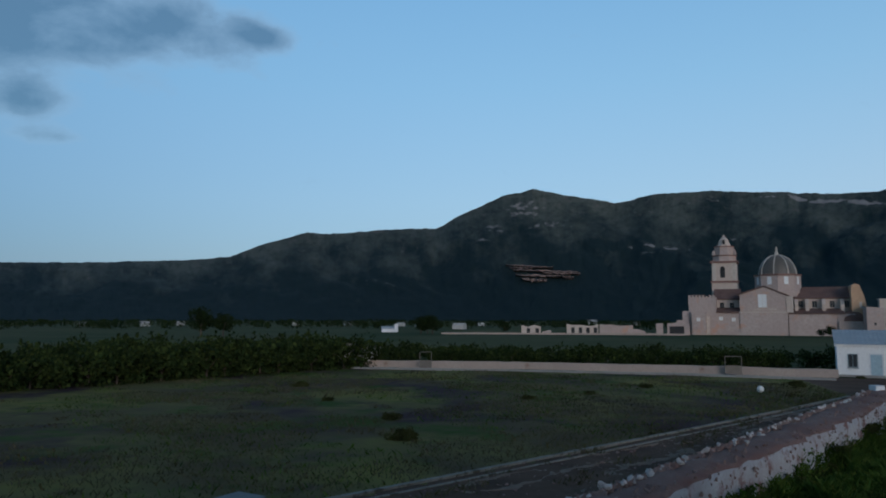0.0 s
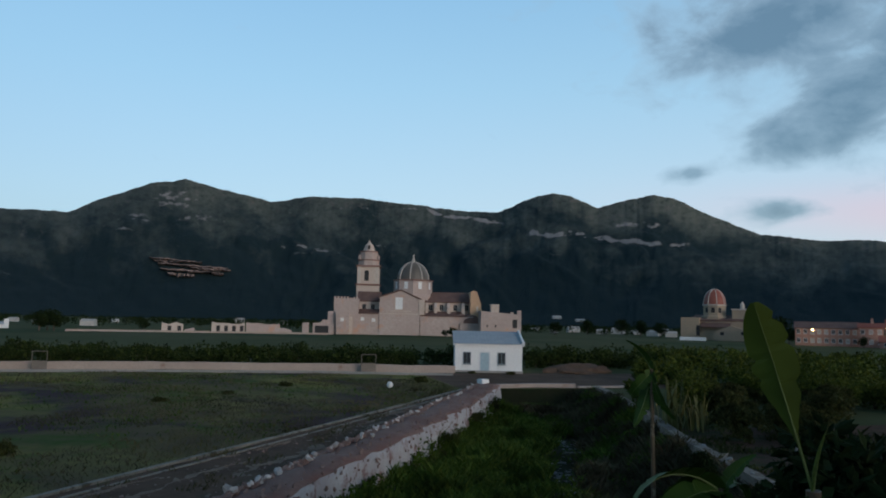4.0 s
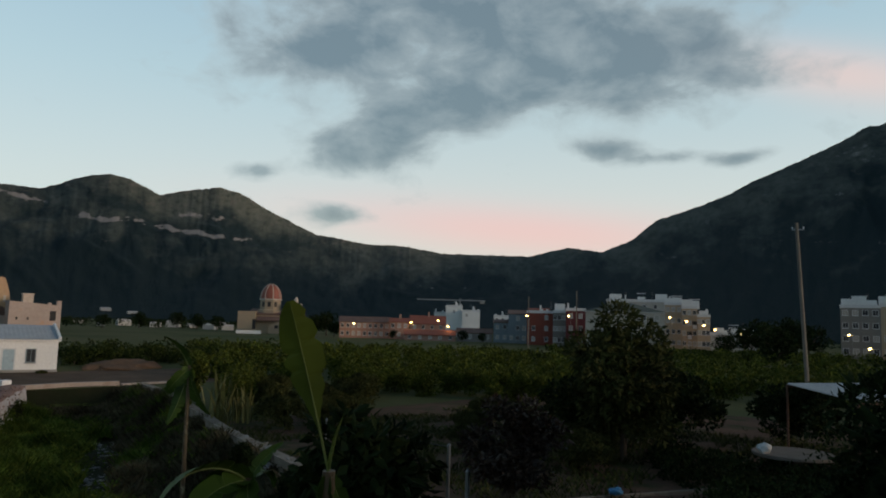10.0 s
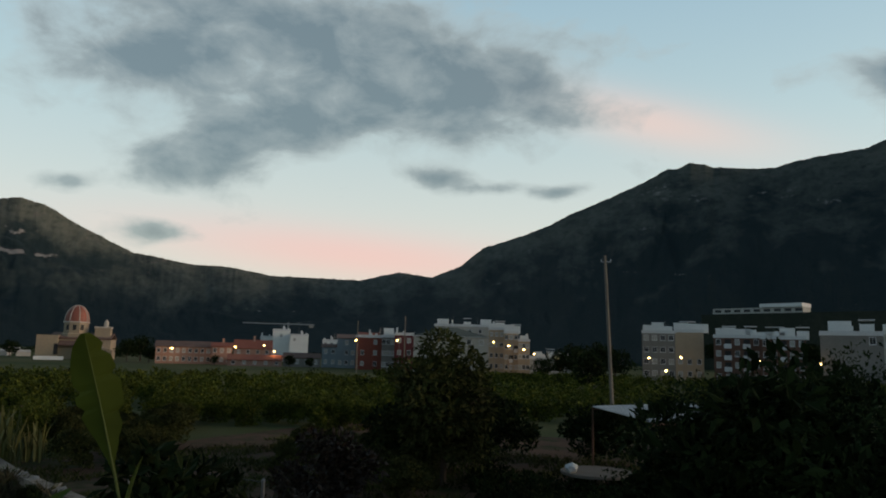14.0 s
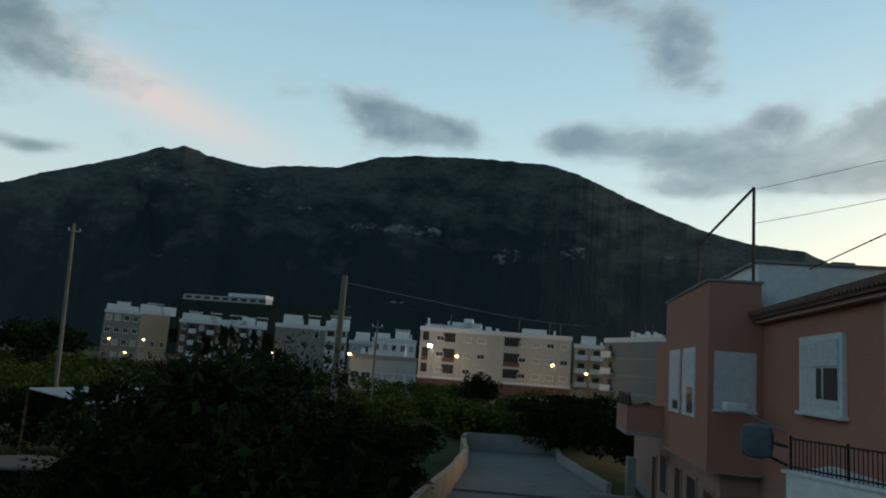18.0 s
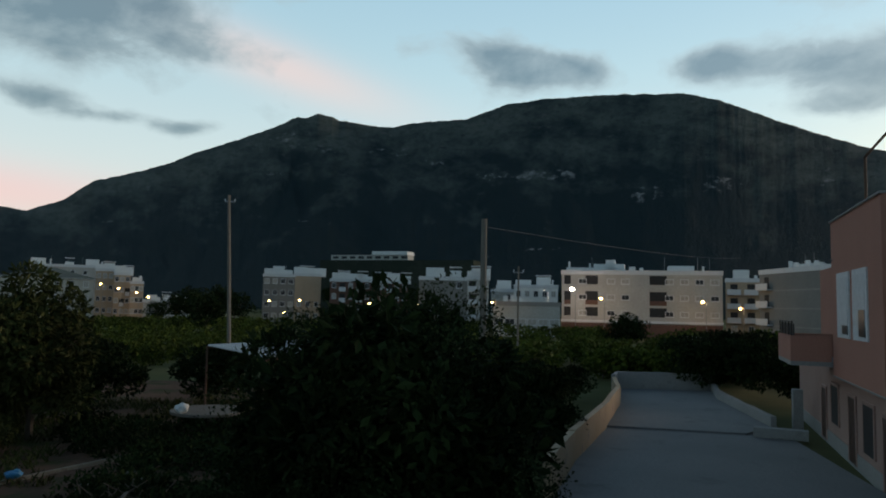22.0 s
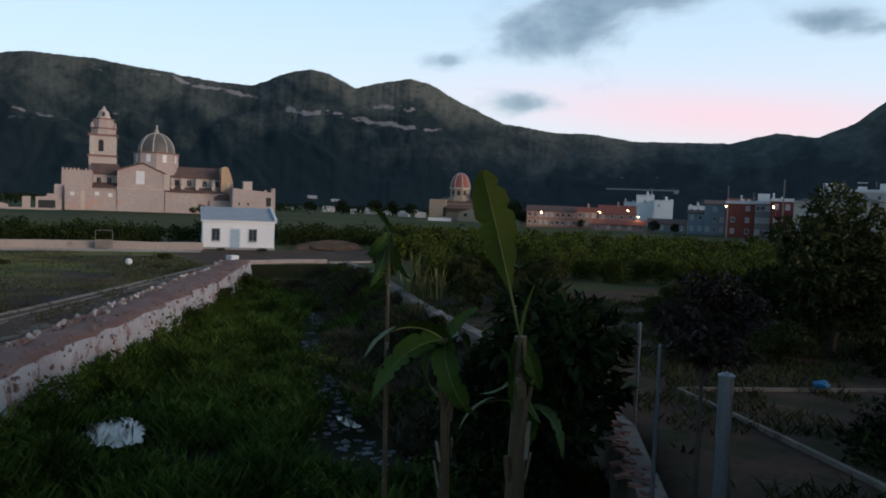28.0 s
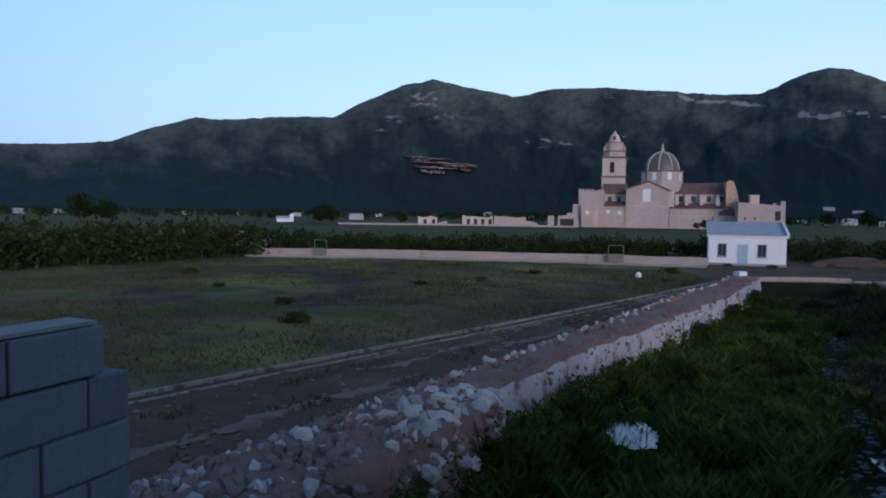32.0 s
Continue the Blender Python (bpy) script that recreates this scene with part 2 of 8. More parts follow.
# the warm light on the west gable is put into this stone colour
M_GABLE = material("ochre_lit_gable_stone", (0.54, 0.37, 0.23), (0.47, 0.30, 0.19), fine=1.6, coarse=0.15, bump=0.4)
M_DARKCORNICE = material("dark_red_cornice", (0.20, 0.11, 0.09), (0.27, 0.16, 0.13), fine=3, coarse=0.4, bump=0.3)
M_CHURCHPALE = material("pale_church_stone", (0.58, 0.50, 0.43), (0.50, 0.40, 0.33), fine=2, coarse=0.2, bump=0.3)
M_TILE = material("old_roof_tile", (0.13, 0.075, 0.062), (0.20, 0.125, 0.10), fine=3, coarse=0.3, bump=0.6)
M_DOME = material("blue_green_dome_tile", (0.10, 0.095, 0.085), (0.155, 0.13, 0.105), rough=0.45, fine=4, coarse=0.4, bump=0.3)
M_DOMERED = material("red_dome_tile", (0.34, 0.09, 0.06), (0.26, 0.10, 0.07), rough=0.5, fine=4, coarse=0.4)
M_RIB = material("pale_rib", (0.58, 0.52, 0.45), (0.48, 0.42, 0.36), fine=4, coarse=0.5)
# near-black: painted shade of openings; also wheels, grilles and sheeting
M_DARK = material("opening_shade_and_dark_parts", (0.02, 0.02, 0.022), (0.03, 0.03, 0.03), rough=0.6, bump=0)
M_CHAPEL = material("ochre_chapel_wall", (0.40, 0.31, 0.21), (0.33, 0.26, 0.20), fine=2, coarse=0.2, stain=(0.26, 0.21, 0.17))
M_PINK = material("salmon_render", (0.44, 0.20, 0.145), (0.39, 0.175, 0.13), fine=18, coarse=0.5, bump=0.2, stain=(0.33, 0.155, 0.12), stain_at=0.66)
M_PINKLOW = material("beige_plinth_render", (0.38, 0.24, 0.20), (0.33, 0.20, 0.165), fine=18, coarse=0.6, bump=0.2)
M_SHUTTER = material("white_roller_shutter", (0.62, 0.63, 0.64), (0.54, 0.55, 0.57), rough=0.5, fine=5, coarse=0.6, bump=0.05)
M_FRAMEWHITE = material("white_window_frame", (0.66, 0.67, 0.68), (0.60, 0.61, 0.62), rough=0.5, fine=6, coarse=1, bump=0.05)
M_IRON = material("black_iron", (0.02, 0.02, 0.022), (0.035, 0.032, 0.03), rough=0.5, metal=0.4, fine=20, coarse=2, bump=0.1)
M_STEEL = material("galvanised_steel", (0.30, 0.31, 0.32), (0.22, 0.23, 0.24), rough=0.45, metal=0.8, fine=20, coarse=2, bump=0.1)
M_RUST = material("rusty_steel", (0.10, 0.06, 0.045), (0.16, 0.09, 0.06), rough=0.8, metal=0.3, fine=20, coarse=3)
M_TIN = material("corrugated_tin", (0.30, 0.315, 0.33), (0.22, 0.235, 0.25), rough=0.4, metal=0.5, fine=6, coarse=0.8, bump=0.1, stain=(0.25, 0.20, 0.17), stain_at=0.68)
M_POLE = material("weathered_pole", (0.16, 0.135, 0.11), (0.22, 0.19, 0.16), fine=18, coarse=1.2, bump=0.4)
M_BARK = material("bark", (0.075, 0.055, 0.042), (0.11, 0.085, 0.065), fine=22, coarse=2, bump=0.7)
M_BANANASTEM = material("banana_stem", (0.15, 0.10, 0.05), (0.10, 0.065, 0.04), rough=0.6, fine=12, coarse=2, bump=0.4, stain=(0.33, 0.27, 0.18), stain_at=0.6)
M_ROAD = material("worn_concrete_paving", (0.175, 0.17, 0.165), (0.225, 0.215, 0.205), fine=9, coarse=0.22, bump=0.3, stain=(0.13, 0.125, 0.12), stain_at=0.58)
M_WATER = material("still_water", (0.012, 0.016, 0.018), (0.02, 0.024, 0.02), rough=0.12, fine=6, coarse=1.0, bump=0.12, spec=0.35)
M_BLUE = material("blue_plastic", (0.02, 0.16, 0.32), (0.03, 0.20, 0.38), rough=0.4, fine=6, coarse=2, bump=0.05)
M_TANK = material("blue_grey_tarp", (0.075, 0.095, 0.115), (0.10, 0.12, 0.14), rough=0.6, fine=8, coarse=1.5, bump=0.4)
M_GLASS = material("dark_window_glass", (0.025, 0.03, 0.035), (0.035, 0.04, 0.045), rough=0.3, fine=3, coarse=0.5, bump=0, spec=0.25)

L_ORANGE = leaf_material("orange_tree_leaf", (0.022, 0.036, 0.005), (0.050, 0.067, 0.010), (0.096, 0.108, 0.017), 0.7, 0.08)
# darker copy of the orange leaf: dim light put into its colour
L_ORANGE_SHADED = leaf_material("shaded_orange_tree_leaf", (0.012, 0.022, 0.006), (0.024, 0.038, 0.010), (0.050, 0.066, 0.016), 0.75, 0.06)
L_CAROB = leaf_material("carob_leaf", (0.012, 0.019, 0.007), (0.019, 0.030, 0.010), (0.032, 0.045, 0.015), 0.8, 0.06)
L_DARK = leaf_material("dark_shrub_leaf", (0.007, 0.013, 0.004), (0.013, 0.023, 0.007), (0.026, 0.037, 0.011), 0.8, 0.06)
L_RED = leaf_material("copper_tree_leaf", (0.018, 0.011, 0.008), (0.032, 0.017, 0.011), (0.055, 0.032, 0.019))
L_GRASS = leaf_material("ditch_grass_blade", (0.026, 0.050, 0.008), (0.050, 0.084, 0.013), (0.090, 0.115, 0.022), 0.85, 0.05, 0.7)
L_DRY = leaf_material("field_weed_blade", (0.055, 0.055, 0.024), (0.078, 0.075, 0.032), (0.11, 0.090, 0.060), 0.9, 0.05, 0.12)
L_BROWN = leaf_material("dying_weed_blade", (0.050, 0.040, 0.025), (0.074, 0.058, 0.034), (0.062, 0.072, 0.034), 0.9, 0.05)
L_CANE = leaf_material("pale_cane_leaf", (0.075, 0.078, 0.022), (0.11, 0.108, 0.032), (0.17, 0.155, 0.06), 0.8)
L_BANANA = leaf_material("banana_leaf", (0.036, 0.066, 0.010), (0.048, 0.082, 0.013), (0.066, 0.10, 0.018), 0.55, 0.12)
# light shining through the big blade is painted as this brighter green
L_BANANA_LIT = leaf_material("lit_through_banana_leaf", (0.075, 0.098, 0.015), (0.092, 0.114, 0.018), (0.110, 0.130, 0.023), 0.5, 0.15)
L_WEED = leaf_material("rank_weed_leaf", (0.025, 0.031, 0.010), (0.043, 0.050, 0.015), (0.068, 0.066, 0.024), 0.8, 0.06)
L_BLOSSOM = leaf_material("pale_blossom", (0.30, 0.29, 0.26), (0.38, 0.36, 0.32), (0.45, 0.43, 0.40), 0.8)


def plain_wall(name, a, k=0.80):
    return material(name, a, tuple(k * v for v in a), fine=3, coarse=0.25, bump=0.2, stain=tuple(0.68 * v for v in a), stain_at=0.64)


# ---- helpers of the building work ----
def as_mesh(name, bm, mat):
    me = bpy.data.meshes.new(name)
    bm.to_mesh(me)
    bm.free()
    for m in (mat if isinstance(mat, (list, tuple)) else [mat]):
        me.materials.append(m)
    return me


def part(name, bm, mat, parent, label="", at=None):
    ob = new(name, as_mesh(name, bm, mat) if isinstance(bm, bmesh.types.BMesh) else bm)
    ob.parent = parent
    if at is not None:
        ob.matrix_basis = at
    if label:
        ob["label"] = label
    return ob


def root(name, m, label, category, group="", kind=""):
    ob = new(name)
    ob.empty_display_size = 0.3
    ob.matrix_basis = m
    return tagged(ob, label, category, group, kind)


def solid(name, bm, mat, label, category, at=None, group="", kind=""):
    ob = new(name, as_mesh(name, bm, mat) if isinstance(bm, bmesh.types.BMesh) else bm)
    if at is not None:
        ob.matrix_basis = at
    return tagged(ob, label, category, group, kind)


def box(x0, y0, z0, x1, y1, z1, bm=None, bevel=0.0):
    own = bmesh.new() if bm is None or bevel else bm
    m = Matrix.Translation(((x0 + x1) / 2, (y0 + y1) / 2, (z0 + z1) / 2)) @ Matrix.Diagonal((abs(x1 - x0), abs(y1 - y0), abs(z1 - z0), 1))
    bmesh.ops.create_cube(own, size=1, matrix=m)
    if bevel:
        bmesh.ops.bevel(own, geom=own.edges[:], offset=bevel, segments=2, affect="EDGES", profile=0.6)
    if bm is not None and own is not bm:
        tmp = bpy.data.meshes.new("tmp")
        own.to_mesh(tmp)
        own.free()
        bm.from_mesh(tmp)
        bpy.data.meshes.remove(tmp)
        return bm
    return own


def rod(p, q, r0, r1=None, n=8, bm=None):
    bm = bm or bmesh.new()
    p, q = Vector(p), Vector(q)
    d = q - p
    m = Matrix.Translation((p + q) / 2) @ d.to_track_quat("Z", "Y").to_matrix().to_4x4()
    bmesh.ops.create_cone(bm, cap_ends=True, segments=n, radius1=r0, radius2=r0 if r1 is None else r1, depth=d.length, matrix=m)
    return bm


def prism(pts, z0, z1, bm=None):
    """An upright prism over a plan of (x, y) corners; z1 may be one height or one for each corner."""
    bm = bm or bmesh.new()
    tops = z1 if isinstance(z1, (list, tuple)) else [z1] * len(pts)
    lo = [bm.verts.new((x, y, z0)) for x, y in pts]
    hi = [bm.verts.new((x, y, z)) for (x, y), z in zip(pts, tops)]
    n = len(pts)
    bm.faces.new(hi)
    bm.faces.new(lo[::-1])
    for i in range(n):
        bm.faces.new((lo[i], lo[(i + 1) % n], hi[(i + 1) % n], hi[i]))
    bmesh.ops.recalc_face_normals(bm, faces=bm.faces[:])
    return bm


def section(pts, x0, x1, bm=None):
    """A solid with the side view pts, (y, z), from x0 to x1."""
    bm = bm or bmesh.new()
    a = [bm.verts.new((x0, y, z)) for y, z in pts]
    b = [bm.verts.new((x1, y, z)) for y, z in pts]
    n = len(pts)
    bm.faces.new(a)
    bm.faces.new(b[::-1])
    for i in range(n):
        bm.faces.new((a[i], a[(i + 1) % n], b[(i + 1) % n], b[i]))
    bmesh.ops.recalc_face_normals(bm, faces=bm.faces[:])
    return bm


def turned(profile, n=24, squash=1.0, bm=None, at=(0, 0, 0)):
    """A turned solid with the outline profile, (radius, height)."""
    bm = bm or bmesh.new()
    rings = []
    for r, z in profile:
        rings.append([bm.verts.new((at[0] + r * math.cos(2 * math.pi * (k + 0.5) / n), at[1] + squash * r * math.sin(2 * math.pi * (k + 0.5) / n), at[2] + z)) for k in range(n)])
    for a, b in zip(rings, rings[1:]):
        for k in range(n):
            bm.faces.new((a[k], a[(k + 1) % n], b[(k + 1) % n], b[k]))
    bm.faces.new(rings[0][::-1])
    bm.faces.new(rings[-1])
    bmesh.ops.recalc_face_normals(bm, faces=bm.faces[:])
    return bm


def from_arrays(name, verts, faces, mat):
    me = bpy.data.meshes.new(name)
    me.from_pydata(verts.tolist() if hasattr(verts, "tolist") else verts, [], faces.tolist() if hasattr(faces, "tolist") else faces)
    me.materials.append(mat)
    return me


def lattice(ix, iy, seed):
    h = (ix * 374761393 + iy * 668265263 + seed * 974634541).astype(np.int64) & 0xFFFFFFFF
    h = ((h ^ (h >> 13)) * 1274126177) & 0xFFFFFFFF
    return ((h ^ (h >> 16)) & 0xFFFF) / 65535.0


def vnoise(x, y, seed=0):
    ix, iy = np.floor(x).astype(np.int64), np.floor(y).astype(np.int64)
    fx, fy = x - ix, y - iy
    fx, fy = fx * fx * (3 - 2 * fx), fy * fy * (3 - 2 * fy)
    a, b = lattice(ix, iy, seed), lattice(ix + 1, iy, seed)
    c, d = lattice(ix, iy + 1, seed), lattice(ix + 1, iy + 1, seed)
    return (a + (b - a) * fx) * (1 - fy) + (c + (d - c) * fx) * fy


def fbm(x, y, octaves=5, seed=0, ridged=False):
    total, amp, norm = 0.0, 1.0, 0.0
    for o in range(octaves):
        n = vnoise(x * 2 ** o, y * 2 ** o, seed + o)
        total = total + amp * (1 - np.abs(2 * n - 1) if ridged else n)
        norm += amp
        amp *= 0.5
    return total / norm


def smooth(e0, e1, x):
    t = np.clip((x - e0) / (e1 - e0), 0, 1)
    return t * t * (3 - 2 * t)
# ---- mountains round the valley ----
M_HILL = bpy.data.materials.new("hazy_maquis_and_limestone")
M_HILL.use_nodes = True
ht = M_HILL.node_tree
hp = ht.nodes["Principled BSDF"]
hp.inputs["Roughness"].default_value = 0.95
hp.inputs["Specular IOR Level"].default_value = 0.1


def hm(op, a, b=0.0, clamp=False):
    n = ht.nodes.new("ShaderNodeMath")
    n.operation, n.use_clamp = op, clamp
    for i, v in enumerate((a, b)):
        if isinstance(v, (int, float)):
            n.inputs[i].default_value = v
        else:
            ht.links.new(v, n.inputs[i])
    return n.outputs[0]


def hmix(f, a, b):
    n = ht.nodes.new("ShaderNodeMix")
    n.data_type = "RGBA"
    for s, v in ((n.inputs[0], f), (n.inputs[6], a), (n.inputs[7], b)):
        if isinstance(v, tuple):
            s.default_value = (*v, 1)
        else:
            ht.links.new(v, s)
    return n.outputs[2]


huv = ht.nodes.new("ShaderNodeUVMap")
huv.uv_map = "slope"


def hs(scale, detail, rough=0.6):
    """Noise laid along the range and up its slope."""
    n = ht.nodes.new("ShaderNodeTexNoise")
    n.inputs["Scale"].default_value, n.inputs["Detail"].default_value, n.inputs["Roughness"].default_value = scale, detail, rough
    ht.links.new(huv.outputs[0], n.inputs["Vector"])
    return n.outputs[0]


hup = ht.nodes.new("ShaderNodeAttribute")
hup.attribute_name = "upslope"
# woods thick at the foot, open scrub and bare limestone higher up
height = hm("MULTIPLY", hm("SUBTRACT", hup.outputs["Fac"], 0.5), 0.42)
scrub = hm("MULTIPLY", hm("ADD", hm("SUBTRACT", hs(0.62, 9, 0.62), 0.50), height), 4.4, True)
# distance haze is put into these colours: bluish woods, paler upslope
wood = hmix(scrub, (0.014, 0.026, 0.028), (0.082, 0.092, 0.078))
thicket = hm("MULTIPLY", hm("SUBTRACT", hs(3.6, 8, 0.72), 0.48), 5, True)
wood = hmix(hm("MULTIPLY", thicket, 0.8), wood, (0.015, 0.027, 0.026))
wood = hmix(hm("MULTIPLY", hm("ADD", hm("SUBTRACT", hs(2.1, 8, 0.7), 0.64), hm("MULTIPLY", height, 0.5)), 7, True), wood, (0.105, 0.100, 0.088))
hrock = ht.nodes.new("ShaderNodeAttribute")
hrock.attribute_name = "rock"
bare = hm("MULTIPLY", hm("SUBTRACT", hm("ADD", hrock.outputs["Fac"], hm("MULTIPLY", hm("SUBTRACT", hs(3.4, 9, 0.76), 0.5), 2.2)), 0.37), 3.0, True)
rock = hmix(hs(2.4, 7), (0.145, 0.133, 0.125), (0.34, 0.31, 0.288))
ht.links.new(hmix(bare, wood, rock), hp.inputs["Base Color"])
hb = ht.nodes.new("ShaderNodeBump")
hb.inputs["Strength"].default_value, hb.inputs["Distance"].default_value = 0.7, 4.0
ht.links.new(hs(9.0, 6, 0.7), hb.inputs["Height"])
ht.links.new(hb.outputs[0], hp.inputs["Normal"])

# crest of each massif: bearing and elevation of its summits and saddles, in degrees
CREST_NORTH = [(-75, 3.4), (-60, 3.8), (-45, 3.65), (-38.5, 3.9), (-32, 4.3), (-29.7, 4.6), (-27.6, 5.5), (-24, 6.6), (-22.2, 6.5), (-17.8, 6.92), (-13.8, 7.05), (-12, 8.05), (-8.6, 9.52), (-6.1, 10.1), (-3.3, 9.5), (0.2, 8.83),
               (3.6, 9.4), (7.3, 9.4), (12, 9.05), (15, 8.67), (18.2, 8.57), (20.8, 9.75), (22.5, 10.15), (24, 9.85), (26, 8.95), (28, 9.45), (30.3, 9.87), (32, 9.42), (34.8, 8.0), (37.8, 6.7), (41.7, 6.15)]
CREST_HEAD = [(45, 6.05), (47.6, 5.6), (54.6, 5.53), (57.6, 6.25), (60.3, 5.93)]
CREST_SOUTH = [(62.6, 6.95), (64.3, 8.3), (67.7, 9.5), (69.6, 10.2), (71.5, 11.2), (75.8, 12.9), (77.4, 13.7), (78.7, 14.3), (79.3, 14.25), (80.3, 14.68), (81.5, 14.47), (81.9, 14.2), (82.6, 14.2), (85.2, 13.9), (86.4, 13.95), (87.5, 14.25), (89.2, 14.5), (91.9, 14.66),
               (93.7, 15.27), (95.5, 15.87), (98.2, 16.22), (102.8, 16.42), (109, 16.2), (111.2, 15.64), (114.1, 14.41), (118.2, 12.56), (121.6, 11.22), (124.5, 10.4), (128, 9.9), (130, 8.8), (140, 6), (160, 4)]
CREST = CREST_NORTH + CREST_HEAD + CREST_SOUTH


SURFACE = {}


def mountain_range(name, label, az0, az1, step, seed, bands, patches):
    """bands of bare rock: bearings of the ends, elevations there, half thickness, strength; patches: bearing, elevation, half sizes, strength."""
    az = np.arange(az0, az1 + step / 2, step)
    far = np.interp(az, (-75, 25, 44, 52, 72, 80, 160), (1900, 1900, 2400, 2400, 1450, 1330, 1300))
    near = np.interp(az, (-75, 0, 30, 50, 66, 76, 90, 160), (1000, 1050, 1050, 1250, 620, 520, 500, 480))
    el = np.interp(az, [c[0] for c in CREST], [c[1] for c in CREST])
    el = el + 0.13 * (fbm(az * 1.3, az * 0 + 3.3, 4, seed) - 0.5) * np.clip(el / 6, 0.4, 1.4) + 0.10 * (fbm(az * 6, az * 0 + 1.3, 3, seed) - 0.5)
    s = np.concatenate([np.linspace(0, 1, 130), [1.06, 1.15, 1.3, 1.6]])
    A, S = np.meshgrid(az, s, indexing="ij")
    F, N, E = (np.repeat(v[:, None], len(s), 1) for v in (far, near, el))
    R = N + (F - N) * S
    X, Y = R * np.sin(np.radians(A)), R * np.cos(np.radians(A))
    top = 5.3 + F * np.tan(np.radians(E))
    rise_ = 0.55 * S + 0.45 * S ** 1.8
    body = np.sin(np.pi * np.clip(S, 0, 1)) ** 0.8
    warp = fbm(A / 4.5, S * 2.0, 3, seed + 3) - 0.5
    spur = fbm(A / 4.2 + 2.4 * warp + 1.6 * S, S * 2.6 - 2.0 * warp, 3, seed + 5) - 0.5
    rugged = np.repeat(np.interp(az, (10, 40, 56, 68, 90, 104), (0.15, 0.13, 0.11, 0.09, 0.06, 0.025))[:, None], len(s), 1)
    Z = top * np.clip(rise_, 0, 1.02) + top * rugged * spur * body + 70 * rugged * (fbm(A * 1.3, S * 7, 4, seed + 7) - 0.5) * body
    limit = 5.3 + R * np.tan(np.radians(E))
    Z = np.where(S < 1, np.minimum(Z, limit - 0.4), Z)
    Z = np.where(S >= 1, top * (1 - 0.55 * (S - 1)), Z)
    Z = np.where(S <= 0.0, -3, Z)
    EL = np.degrees(np.arctan2(Z - 5.3, R))
    SURFACE[name] = (az, EL, R)
    rock = np.zeros_like(Z)
    broken = fbm(A * 1.7, EL * 5, 4, seed + 21)
    wave = fbm(A * 0.8, A * 0, 4, seed + 23) - 0.5
    for a0, a1, e0, e1, half, strength in bands:
        line = np.interp(A, (a0, a1), (e0, e1)) + 0.55 * wave
        ends = smooth(a0 - 0.6, a0 + 0.5, A) * smooth(a1 + 0.6, a1 - 0.5, A)
        rock = np.maximum(rock, strength * ends * np.exp(-((EL - line) / half) ** 2) * smooth(0.34, 0.62, broken))
    for a0, e0, ra, re, strength in patches:
        rock = np.maximum(rock, strength * np.exp(-((A - a0) / ra) ** 2 - ((EL - e0) / re) ** 2) * smooth(0.30, 0.62, broken))
    n, k = len(az), len(s)
    i, j = np.meshgrid(np.arange(n - 1), np.arange(k - 1), indexing="ij")
    a = (i * k + j).ravel()
    faces = np.stack([a, a + 1, a + k + 1, a + k], 1)
    me = from_arrays(name, np.stack([X, Y, Z], 2).reshape(-1, 3), faces, M_HILL)
    me.attributes.new("rock", "FLOAT", "POINT").data.foreach_set("value", rock.ravel())
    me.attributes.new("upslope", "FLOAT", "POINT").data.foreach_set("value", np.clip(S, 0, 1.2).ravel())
    uv = me.uv_layers.new(name="slope")
    idx = np.empty(len(me.loops), np.int32)
    me.loops.foreach_get("vertex_index", idx)
    uv.data.foreach_set("uv", np.stack([A / 2.0, S * E / 1.5], 2).reshape(-1, 2)[idx].ravel())
    me.polygons.foreach_set("use_smooth", [True] * len(me.polygons))
    return tagged(new(name, me), label, "mountain", kind="structure")


mountain_range("backdrop_mountain_north", "long dark wooded mountain with pale limestone cliff bands", -75, 44.4, 0.12, 11,
               [(12.3, 18.6, 8.62, 7.75, 0.17, 1.1), (20.5, 33, 7.1, 6.0, 0.22, 1.1), (27, 31, 7.75, 7.5, 0.18, 0.8), (22, 26.5, 5.5, 4.8, 0.07, 0.6), (1.2, 5.8, 5.5, 5.2, 0.14, 1.0), (7.6, 9.2, 6.2, 5.8, 0.15, 0.6),
                (-10.6, -9.7, 6.25, 6.15, 0.1, 1.0), (-1.7, -0.6, 1.35, 1.25, 0.06, 0.9), (5, 12, 8.6, 8.75, 0.08, 0.6), (-3, 4, 8.2, 8.0, 0.1, 0.35)],
               [(-6.6, 8.5, 2.0, 0.9, 0.72), (-9.2, 7.0, 1.6, 0.45, 0.6), (-5.0, 7.2, 1.8, 0.45, 0.55), (-14, 4.7, 1.5, 0.4, 0.35), (-18, 2.6, 2.5, 0.5, 0.3), (28.5, 7.7, 1.4, 0.4, 0.6), (3.4, 4.95, 1.6, 0.25, 0.5)])
mountain_range("backdrop_mountain_head", "low dark wooded ridge closing the valley", 44.4, 60.6, 0.15, 11, [(46, 52, 3.0, 2.8, 0.1, 0.45), (49, 56, 2.0, 2.1, 0.08, 0.4)], [(50, 3.8, 2.5, 0.4, 0.25)])
